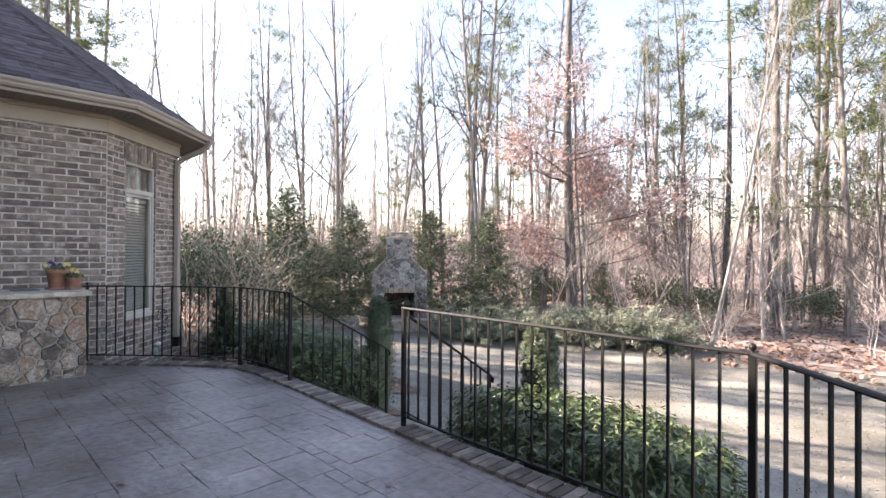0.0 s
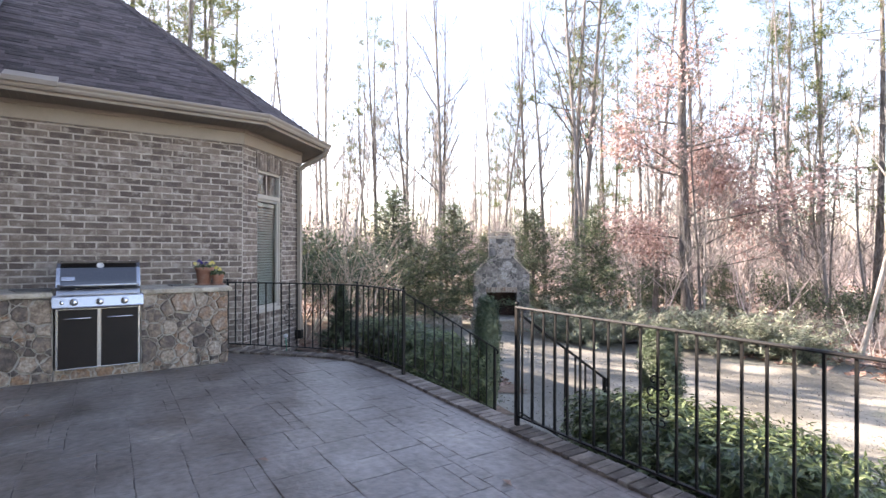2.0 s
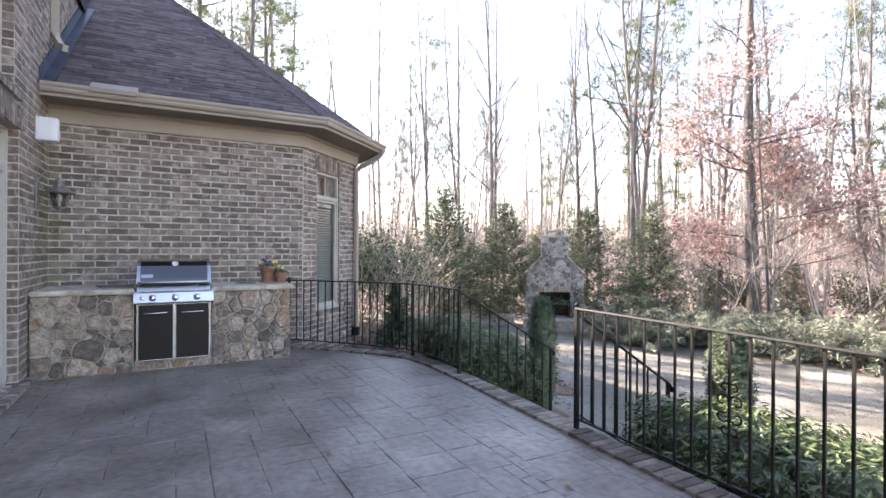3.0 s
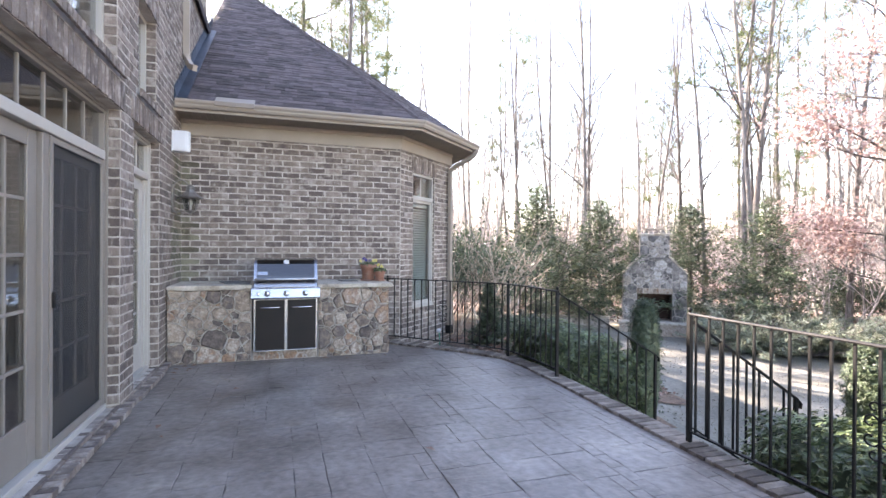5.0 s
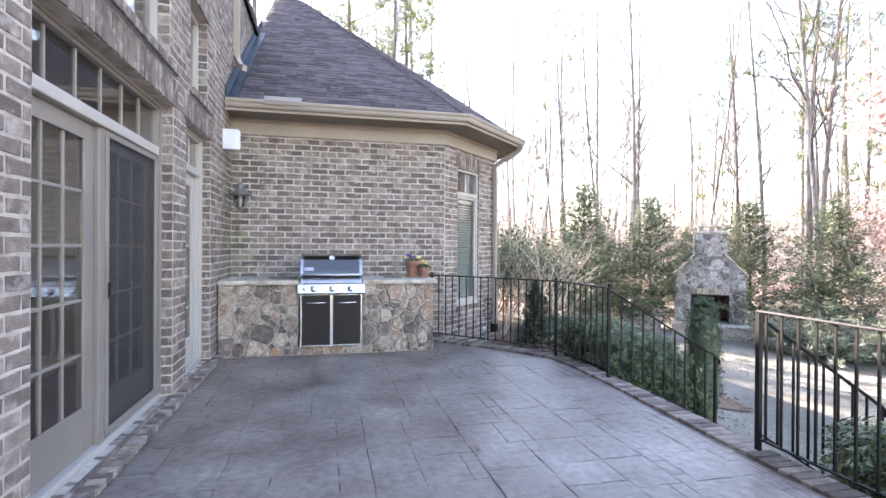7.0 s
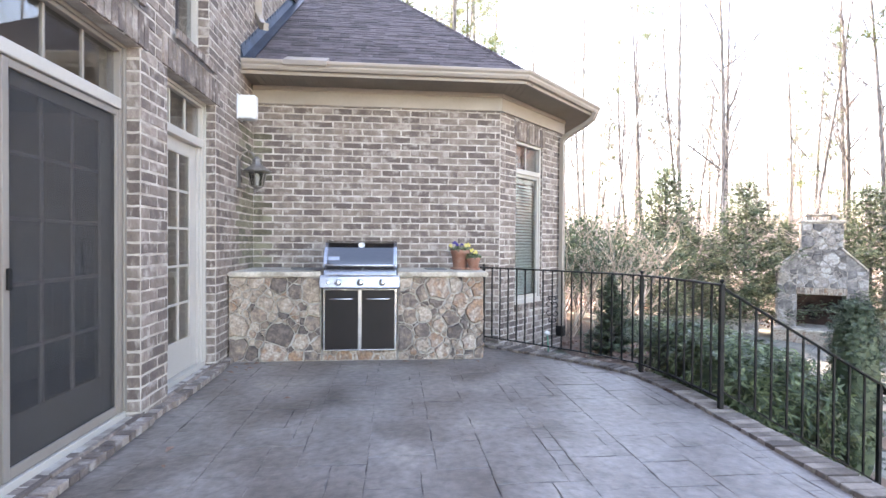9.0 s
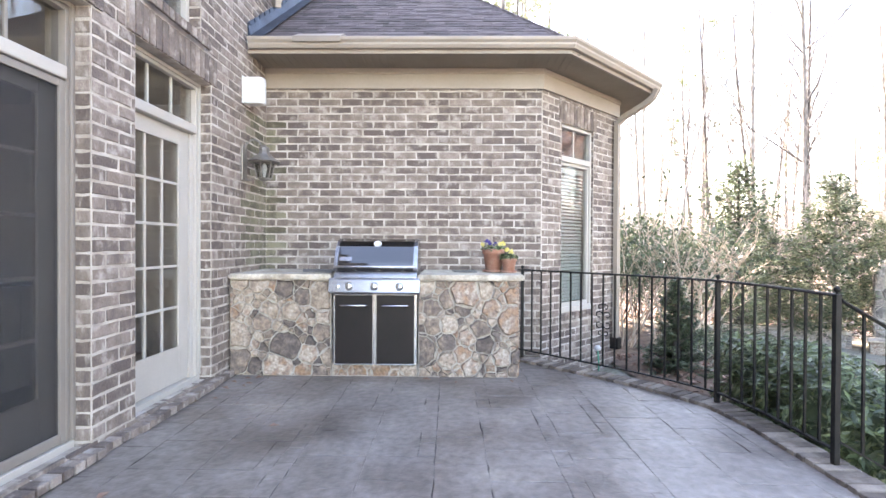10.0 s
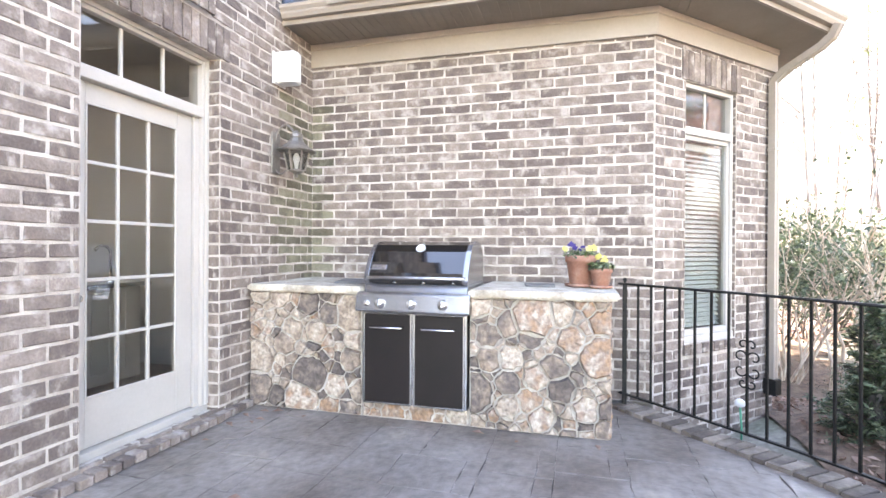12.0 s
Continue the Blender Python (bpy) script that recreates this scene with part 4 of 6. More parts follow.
counter("stone_counter", FACE + 0.012, GL, 4, False, "low fieldstone counter between the house wall and the grill")
counter("stone_counter", GR, 1.316, 8, True, "low fieldstone counter carrying two flower pots")
slab(FACE + 0.012, GL - 0.0, 2, 0.0, "rough cream flagstone countertop in the corner")
slab(GR + 0.0, 1.316, 6, 0.04, "rough cream flagstone countertop under the flower pots")
plinth = thing("stone_plinth", (0, 0, 0), "low course of fieldstone under the grill", "plinth")
part("core", box((-7.3, GL + 0.004, 0), (CF - 0.022, GR - 0.004, 0.122)), M_BED, plinth)
stone_face(plinth, facing(CF - 0.02, GL + 0.008, 0.004, (0, 1, 0), (1, 0, 0)), GR - GL - 0.016, 0.116, 0.15, 33, M_STONE, proud=0.012)



def slate_piece(points, label):
    tagged(part("slate_piece", prism(points, 1.003, 1.016), M_SLATE), label, "stone slab", "loose slate pieces on the counters")


slate_piece([(-7.30, -0.98), (-6.86, -0.86), (-6.82, -0.55), (-7.28, -0.56)], "thin dark slate piece lying on the countertop beside the grill")
slate_piece([(-7.26, 0.66), (-7.02, 0.70), (-7.00, 0.92), (-7.24, 0.90)], "small thin slate piece lying on the countertop by the pots")


# ---- gas grill ----
def extrude_y(profile, y0, y1, bevel=0.0):
    """A side outline of (x, z) points carried from y0 to y1."""
    bm = bmesh.new()
    a = [bm.verts.new((x, y0, z)) for x, z in profile]
    b = [bm.verts.new((x, y1, z)) for x, z in profile]
    n = len(profile)
    bm.faces.new(a), bm.faces.new(b[::-1])
    for i in range(n):
        bm.faces.new((a[i], b[i], b[(i + 1) % n], a[(i + 1) % n]))
    bmesh.ops.recalc_face_normals(bm, faces=bm.faces)
    if bevel:
        bmesh.ops.bevel(bm, geom=list(bm.edges), offset=bevel, segments=2, affect="EDGES")
    return bm


def gas_grill():
    g = thing("gas_grill", (-6.95, -0.09, 0.122), "closed black and stainless three-burner gas grill set in the counter", "grill")
    o = -g.location

    def add(name, bm, mat, label="", smooth=False, parent=None):
        bmesh.ops.translate(bm, verts=bm.verts, vec=o)
        return part(name, bm, mat, parent or g, label, smooth)

    y0, y1 = -0.497, 0.318
    add("cabinet", box((-7.30, y0, 0.123), (-6.632, y1, 0.81), 0.004), M_STEEL, "stainless cabinet frame")
    mid = (y0 + y1) / 2
    for s, (a, b) in enumerate(((y0 + 0.016, mid - 0.010), (mid + 0.010, y1 - 0.016))):
        d = add("cabinet_door", box((-6.632, a + 0.008, 0.140), (-6.608, b - 0.008, 0.800), 0.005), M_CABINET, "matt black cabinet door")
        fr = bmesh.new()
        add_box(fr, (-6.630, a, 0.130), (-6.606, a + 0.010, 0.806), 0.003)
        add_box(fr, (-6.630, b - 0.010, 0.130), (-6.606, b, 0.806), 0.003)
        add_box(fr, (-6.630, a, 0.126), (-6.605, b, 0.140), 0.003)
        add("door_frame", fr, M_STEEL, "steel edge strip", parent=d)
        yc = (a + b) / 2
        v, f = round_tube([(-6.606, yc - 0.125, 0.705), (-6.575, yc - 0.122, 0.705), (-6.568, yc - 0.112, 0.705), (-6.568, yc + 0.112, 0.705), (-6.575, yc + 0.122, 0.705), (-6.606, yc + 0.125, 0.705)], 0.009, 8)
        link_mesh("handle", [Vector(p) + o for p in v], f, M_STEEL, d, "polished bar handle", True)
    add("control_panel", extrude_y([(-6.66, 0.822), (-6.560, 0.822), (-6.548, 0.836), (-6.575, 0.945), (-6.600, 0.965), (-6.66, 0.968)], y0 - 0.028, y1 + 0.028, 0.004), M_STEEL, "brushed steel control panel")
    tilt = Matrix.Rotation(radians(90 - 14), 4, "Y")
    for i, y in enumerate((-0.325, -0.085, 0.155)):
        k = lathe([(0.040, 0), (0.040, 0.006), (0.030, 0.010), (0.027, 0.034), (0.023, 0.038)], 20)
        bmesh.ops.transform(k, matrix=Matrix.Translation((-6.560, y, 0.888)) @ tilt, verts=k.verts)
        kn = add("knob", k, M_CHROME, "chromed control knob", True)
        grip = box((-0.026, -0.006, 0.034), (0.026, 0.006, 0.050), 0.004)
        bmesh.ops.transform(grip, matrix=Matrix.Translation((-6.560, y, 0.888)) @ tilt, verts=grip.verts)
        add("knob_grip", grip, M_STEEL, parent=kn)
    k = lathe([(0.022, 0), (0.022, 0.010), (0.016, 0.016)], 16)
    bmesh.ops.transform(k, matrix=Matrix.Translation((-6.560, -0.435, 0.888)) @ tilt, verts=k.verts)
    add("igniter_button", k, M_CHROME, "", True)
    add("firebox", extrude_y([(-7.27, 0.82), (-6.655, 0.82), (-6.640, 0.97), (-6.670, 1.028), (-7.27, 1.028)], y0 + 0.005, y1 - 0.005, 0.004), M_STEEL, "dull steel cooking box")
    prof = [(-6.655, 1.034), (-6.645, 1.06), (-6.662, 1.11), (-6.705, 1.19), (-6.765, 1.27), (-6.83, 1.322), (-6.90, 1.345), (-7.02, 1.352), (-7.13, 1.33), (-7.20, 1.26), (-7.235, 1.15), (-7.24, 1.034)]
    lid = add("lid", extrude_y(prof, y0 + 0.038, y1 - 0.038), M_ENAMEL, "glossy black enamel lid")
    for a, b in ((y0 + 0.0, y0 + 0.040), (y1 - 0.040, y1 + 0.0)):
        cx, cz = -6.95, 1.19
        add("lid_end", extrude_y([(cx + (x - cx) * 1.025, cz + (z - cz) * 1.02) for x, z in prof], a, b, 0.006), M_STEEL, "cast metal lid end", parent=lid)
    v, f = round_tube([(-6.655, y0 + 0.02, 1.075), (-6.615, y0 + 0.03, 1.075), (-6.610, y0 + 0.05, 1.075), (-6.610, y1 - 0.05, 1.075), (-6.615, y1 - 0.03, 1.075), (-6.655, y1 - 0.02, 1.075)], 0.013, 10)
    link_mesh("lid_handle", [Vector(p) + o for p in v], f, M_STEEL, lid, "polished lid handle", True)
    n_tilt = Matrix.Rotation(radians(50), 4, "Y")
    k = lathe([(0.038, 0), (0.038, 0.010), (0.032, 0.014), (0.031, 0.011)], 24)
    bmesh.ops.transform(k, matrix=Matrix.Translation((-6.795, -0.085, 1.291)) @ n_tilt, verts=k.verts)
    add("thermometer", k, M_PLASTIC, "round white lid thermometer", True, lid)
    k = box((-0.045, -0.062, 0), (0.0, 0.062, 0.005), 0.002)
    bmesh.ops.transform(k, matrix=Matrix.Translation((-6.675, -0.385, 1.128)) @ Matrix.Rotation(radians(62), 4, "Y"), verts=k.verts)
    add("badge", k, M_STEEL, "plain steel badge", parent=lid)
    return g


gas_grill()


# ---- flower pots ----
def leaf_quads(centres, normals, size, rnd, aspect=0.5, fold=0.2, axes=None):
    """Small pointed leaves: four corners each, folded along the middle, lying along axes where given."""
    c = np.asarray(centres, float)
    n = np.asarray(normals, float)
    k = len(c)
    ax = rnd.normal(size=(k, 3)) if axes is None else np.asarray(axes, float)
    n = n / np.maximum(1e-6, np.linalg.norm(n, axis=1, keepdims=True))
    ax = ax - n * (ax * n).sum(1, keepdims=True)
    ax = ax / np.maximum(1e-6, np.linalg.norm(ax, axis=1, keepdims=True))
    sd = np.cross(n, ax)
    s = (size * rnd.uniform(0.6, 1.35, (k, 1)))
    v = np.stack([c - ax * s, c + sd * s * aspect + n * s * fold, c + ax * s, c - sd * s * aspect + n * s * fold], 1).reshape(-1, 3)
    f = np.arange(4 * k).reshape(-1, 4)
    tri = np.concatenate([f[:, [0, 1, 2]], f[:, [0, 2, 3]]])
    return v, tri


def leaf_mesh(name, v, f, mat, parent=None, label=""):
    me = bpy.data.meshes.new(name)
    me.vertices.add(len(v))
    me.vertices.foreach_set("co", np.asarray(v, np.float32).ravel())
    me.loops.add(len(f) * 3)
    me.loops.foreach_set("vertex_index", np.asarray(f, np.int32).ravel())
    me.polygons.add(len(f))
    me.polygons.foreach_set("loop_start", np.arange(0, len(f) * 3, 3, dtype=np.int32))
    me.update(calc_edges=True)
    me.materials.append(mat)
    ob = new(name, me)
    ob.parent = parent
    if label:
        ob["label"] = label
    return ob


def flower_pot(at, r, h, blooms, seed, label):
    p = thing("flower_pot", at, label, "flower pot", "terracotta pots on the counter")
    rnd = np.random.default_rng(seed)
    part("saucer", lathe([(r * 0.85, 0), (r * 1.0, 0.004), (r * 1.04, 0.022), (r * 0.98, 0.022), (r * 0.9, 0.008), (0.01, 0.008)], 28), M_TERRACOTTA, p, "", True)
    part("pot", lathe([(r * 0.66, 0.009), (r * 0.70, 0.012), (r * 0.92, h * 0.78), (r * 1.0, h * 0.79), (r * 1.03, h * 0.98), (r * 1.0, h), (r * 0.9, h * 0.99), (r * 0.86, h * 0.86), (0.01, h * 0.86)], 28), M_TERRACOTTA, p, "", True)
    k = 260
    a = rnd.uniform(0, 2 * np.pi, k)
    q = np.sqrt(rnd.uniform(0, 1, k)) * r * 1.15
    c = np.stack([q * np.cos(a), q * np.sin(a), h * 0.93 + rnd.uniform(0, 0.075, k) * (1 - 0.4 * q / r)], 1)
    v, f = leaf_quads(c, rnd.normal(size=(k, 3)) * 0.7 + (0, 0, 0.8), 0.017, rnd)
    leaf_mesh("foliage", v, f, M_LEAF_HEDGE, p, "green pansy leaves")
    for x, y, z, m in blooms:
        c = np.array([[x + dx, y + dy, z] for dx, dy in ((0, 0.013), (0.004, -0.013), (0.006, 0.006), (0.0, -0.004), (-0.004, 0.0))])
        c[:, 2] += rnd.uniform(-0.012, 0.016, 5)
        v, f = leaf_quads(c, np.tile([0.9, 0.0, 0.45], (5, 1)) + rnd.normal(size=(5, 3)) * 0.2, 0.019, rnd, 0.85, 0.05)
        leaf_mesh("bloom", v, f, m, p, "violet pansy bloom" if m is M_PANSY_DARK else "yellow pansy bloom")
    return p


flower_pot((-7.20, 1.105, 1.002), 0.118, 0.245, [(0.06, -0.05, 0.31, M_PANSY_DARK), (0.03, -0.08, 0.325, M_PANSY_DARK), (0.05, 0.01, 0.30, M_PANSY_DARK), (0.08, 0.07, 0.295, M_PANSY_YELLOW), (0.05, 0.10, 0.30, M_PANSY_YELLOW), (0.02, -0.12, 0.29, M_PANSY_YELLOW)], 5, "terracotta pot of violet and yellow pansies")
flower_pot((-7.08, 1.255, 1.002), 0.082, 0.150, [(0.03, 0.02, 0.22, M_PANSY_YELLOW), (-0.01, -0.02, 0.235, M_PANSY_YELLOW)], 6, "small terracotta pot with yellow pansies")


# ---- wall lantern and white box ----
def wall_lantern():
    w = thing("wall_lantern", (-7.0, FACE + 0.006, 1.95), "weathered metal lantern on a curved wall bracket", "lamp")
    w.scale = (1.22, 1.1, 1.22)
    part("back_plate", box((-0.05, 0.0, 0.0), (0.05, 0.018, 0.30), 0.012), M_PEWTER, w)
    v, f = round_tube([(0, 0.012, 0.20)] + [(0, 0.10 - 0.09 * math.cos(a), 0.22 + 0.13 * math.sin(a)) for a in np.linspace(0.1, math.pi - 0.1, 12)] + [(0, 0.195, 0.30)], 0.008, 8)
    v2 = [(0, 0.012, 0.07)] + [(0, 0.06 - 0.05 * math.cos(a), 0.05 - 0.05 * math.sin(a)) for a in np.linspace(0.2, 2.6, 8)]
    link_mesh("bracket", v, f, M_PEWTER, w, "curved bracket arm", True)
    v, f = round_tube(v2, 0.006, 6)
    link_mesh("scroll", v, f, M_PEWTER, w, "", True)
    y = 0.20
    roof = lathe([(0.146, 0.150), (0.152, 0.158), (0.098, 0.190), (0.060, 0.222), (0.045, 0.25), (0.052, 0.258), (0.050, 0.275), (0.02, 0.295), (0.012, 0.305)], 8)
    bmesh.ops.translate(roof, verts=roof.verts, vec=(0, y, 0))
    part("cap", roof, M_PEWTER, w, "flared metal lantern cap")
    gl = lathe([(0.062, 0.02), (0.096, 0.165)], 6)
    bmesh.ops.translate(gl, verts=gl.verts, vec=(0, y, 0))
    pane = part("glass", gl, M_LAMP_GLASS, w, "clear tapered lantern glass")
    pane.visible_shadow = False
    for i in range(6):
        a = 2 * math.pi * i / 6
        v, f = round_tube([(0.064 * math.cos(a), y + 0.064 * math.sin(a), 0.018), (0.098 * math.cos(a), y + 0.098 * math.sin(a), 0.165)], 0.007, 5)
        link_mesh("cage_bar", v, f, M_PEWTER, w)
    base = lathe([(0.006, -0.03), (0.014, -0.022), (0.010, -0.010), (0.035, 0.0), (0.058, 0.012), (0.056, 0.022)], 12)
    bmesh.ops.translate(base, verts=base.verts, vec=(0, y, 0))
    part("base", base, M_PEWTER, w, "", True)
    bulb = lathe([(0.012, 0.022), (0.016, 0.06), (0.027, 0.10), (0.020, 0.13), (0.006, 0.145)], 14)
    bmesh.ops.translate(bulb, verts=bulb.verts, vec=(0, y, 0))
    part("bulb", bulb, M_BULB, w, "unlit white bulb", True)


def wall_box():
    b = thing("wall_box", (-7.05, FACE + 0.006, 2.745), "white plastic box with a rounded front on the wall", "utility box")
    b.scale = (0.86, 0.86, 0.86)
    part("mount", box((-0.11, 0, 0.0), (0.11, 0.02, 0.33), 0.005), M_PLASTIC, b)
    outline = [(-0.085, 0.022), (0.085, 0.022), (0.085, 0.18), (0.078, 0.215), (0.05, 0.238), (0.0, 0.245), (-0.05, 0.238), (-0.078, 0.215), (-0.085, 0.18)]
    bm = prism(outline, 0.01, 0.325)
    edges = [e for e in bm.edges if abs(e.verts[0].co.z - e.verts[1].co.z) < 0.01]
    bmesh.ops.bevel(bm, geom=edges, offset=0.012, segments=2, affect="EDGES")
    part("cover", bm, M_PLASTIC, b)


wall_lantern()
wall_box()


# ---- doors and windows ----
def opening(name, wall, label, category, kind="structure"):
    o = new(name)
    o.matrix_basis = wall.frame
    return tagged(o, label, category, kind=kind)


def bars(name, boxes, mat, parent, label="", bevel=0.004):
    bm = bmesh.new()
    for lo, hi in boxes:
        add_box(bm, lo, hi, bevel)
    return part(name, bm, mat, parent, label)


def pane_grid(parent, a0, a1, z0, z1, cols, rows, n, mat_bar, bar=0.022, bars_on=True):
    """Glass panes between glazing bars."""
    w, h = (a1 - a0) / cols, (z1 - z0) / rows
    if bars_on:
        for i in range(1, cols):
            part("glazing_bar", box((a0 + i * w - bar / 2, n - 0.012, z0), (a0 + i * w + bar / 2, n + 0.012, z1), 0.004), mat_bar, parent)
        for j in range(1, rows):
            part("glazing_bar", box((a0, n - 0.0105, z0 + j * h - bar / 2), (a1, n + 0.0105, z0 + j * h + bar / 2), 0.004), mat_bar, parent)
    for i in range(cols):
        for j in range(rows):
            p = part("pane", box((a0 + i * w + 0.002, n - 0.003, z0 + j * h + 0.002), (a0 + (i + 1) * w - 0.002, n + 0.003, z0 + (j + 1) * h - 0.002)), M_GLASS, parent)
            p.visible_shadow = False


def door_frame(d, op, head_split, paint, depth0=-0.20, face=-0.11):
    a0, a1, z0, z1 = op
    f = 0.055
    part("jamb", box((a0, depth0, z0), (a0 + f, face, z1), 0.005), paint, d)
    part("jamb", box((a1 - f, depth0, z0), (a1, face, z1), 0.005), paint, d)
    part("head", box((a0 + f, depth0, z1 - f), (a1 - f, face, z1), 0.005), paint, d)
    part("transom_bar", box((a0 + f, depth0, head_split - 0.035), (a1 - f, face + 0.012, head_split + 0.045), 0.008), M_DOOR, d)
    part("sill", box((a0, depth0 - 0.02, z0 - 0.004), (a1, face + 0.01, z0 + 0.045), 0.006), M_DOOR, d, "white door sill")
    # brick mould round the frame
    m = 0.03
    bars("brick_mould", [((a0 + 0.001, face, z0 + 0.05), (a0 + m, face + 0.018, z1 - 0.001)), ((a1 - m, face, z0 + 0.05), (a1 - 0.001, face + 0.018, z1 - 0.001)), ((a0 + m, face, z1 - m), (a1 - m, face + 0.018, z1 - 0.001))], paint, d)


def leaf(d, a0, a1, z0, z1, n, stile, top, bottom, cols, rows, mat, glass_off=0.0):
    lf = part("door_leaf", box((a0, n - 0.022, z0), (a0 + stile, n + 0.022, z1), 0.004), mat, d)
    bm = bmesh.new()
    add_box(bm, (a1 - stile, n - 0.022, z0), (a1, n + 0.022, z1), 0.004)
    add_box(bm, (a0 + stile, n - 0.021, z1 - top), (a1 - stile, n + 0.021, z1), 0.004)
    add_box(bm, (a0 + stile, n - 0.021, z0), (a1 - stile, n + 0.021, z0 + bottom), 0.004)
    part("leaf_rails", bm, mat, lf)
    g = 0.014
    bars("glass_bead", [((a0 + stile, n + 0.010, z0 + bottom), (a0 + stile + g, n + 0.026, z1 - top)), ((a1 - stile - g, n + 0.010, z0 + bottom), (a1 - stile, n + 0.026, z1 - top)),
                        ((a0 + stile, n + 0.010, z0 + bottom), (a1 - stile, n + 0.026, z0 + bottom + g)), ((a0 + stile, n + 0.010, z1 - top - g), (a1 - stile, n + 0.026, z1 - top))], mat, lf)
    pane_grid(lf, a0 + stile, a1 - stile, z0 + bottom, z1 - top, cols, rows, n, mat)
    return lf


def patio_door():
    d = opening("door_1", house, "double French patio door with an insect screen and transom light", "door")
    a0, a1, z0, z1 = D1
    door_frame(d, D1, 2.29, M_FRAME)
    pane_grid(d, a0 + 0.055, a1 - 0.055, 2.335, z1 - 0.055, 6, 1, -0.155, M_FRAME, 0.02)
    part("mullion", box((hx(-3.572), -0.20, 0.10), (hx(-3.665), -0.12, 2.255), 0.006), M_FRAME, d)
    leaf(d, hx(-2.59), hx(-3.57), 0.11, 2.25, -0.175, 0.125, 0.10, 0.28, 3, 5, M_FRAME)
    leaf(d, hx(-3.66), hx(-4.73), 0.11, 2.25, -0.19, 0.12, 0.10, 0.28, 3, 5, M_FRAME)
    s = part("screen_door", box((hx(-3.67), -0.140, 0.11), (hx(-3.715), -0.112, 2.25), 0.004), M_FRAME, d, "sliding insect screen in a pale frame")
    bars("screen_frame", [((hx(-4.69), -0.140, 0.11), (hx(-4.735), -0.112, 2.25)), ((hx(-3.715), -0.138, 2.205), (hx(-4.69), -0.114, 2.25)), ((hx(-3.715), -0.138, 0.11), (hx(-4.69), -0.114, 0.17))], M_FRAME, s)
    mesh = part("screen_mesh", box((hx(-3.715), -0.127, 0.17), (hx(-4.69), -0.125, 2.205)), M_SCREEN, s, "dark insect mesh")
    mesh.visible_shadow = False
    part("screen_handle", box((hx(-3.70) - 0.012, -0.112, 1.08), (hx(-3.70) + 0.012, -0.095, 1.19), 0.004), M_IRON, s, "black pull handle")


def kitchen_door():
    d = opening("door_2", house, "white fifteen-pane glass door with a transom light", "door")
    a0, a1, z0, z1 = D2
    door_frame(d, D2, 2.30, M_DOOR)
    pane_grid(d, a0 + 0.055, a1 - 0.055, 2.345, z1 - 0.055, 3, 1, -0.155, M_DOOR, 0.02)
    bars("door_stop", [((a0 + 0.055, -0.20, 0.1), (a0 + 0.09, -0.135, 2.265)), ((a1 - 0.105, -0.20, 0.1), (a1 - 0.055, -0.135, 2.265))], M_DOOR, d)
    lf = leaf(d, hx(-5.225), hx(-6.195), 0.11, 2.262, -0.175, 0.14, 0.115, 0.29, 3, 5, M_DOOR)
    k = lathe([(0.012, 0), (0.012, 0.02), (0.028, 0.03), (0.030, 0.045), (0.02, 0.058)], 16)
    bmesh.ops.transform(k, matrix=Matrix.Translation((hx(-5.29), -0.153, 1.0)) @ Matrix.Rotation(radians(-90), 4, "X"), verts=k.verts)
    part("door_knob", k, M_CHROME, lf, "round metal door knob", True)


def upper_window(name, op, cols, label):
    w = opening(name, house, label, "window")
    a0, a1, z0, z1 = op
    f = 0.05
    bars("window_frame", [((a0, -0.19, z0), (a0 + f, -0.10, z1)), ((a1 - f, -0.19, z0), (a1, -0.10, z1)), ((a0 + f, -0.19, z1 - f), (a1 - f, -0.10, z1)), ((a0 + f, -0.19, z0), (a1 - f, -0.10, z0 + f))], M_DOOR, w)
    k = cols
    step = (a1 - a0 - 2 * f) / k
    for i in range(k):
        b0, b1 = a0 + f + i * step, a0 + f + (i + 1) * step
        if i:
            part("mullion", box((b0 - 0.025, -0.185, z0 + f), (b0 + 0.025, -0.105, z1 - f), 0.005), M_DOOR, w)
        p = part("pane", box((b0 + 0.012, -0.150, z0 + f), (b1 - 0.012, -0.144, z1 - f)), M_GLASS, w)
        p.visible_shadow = False


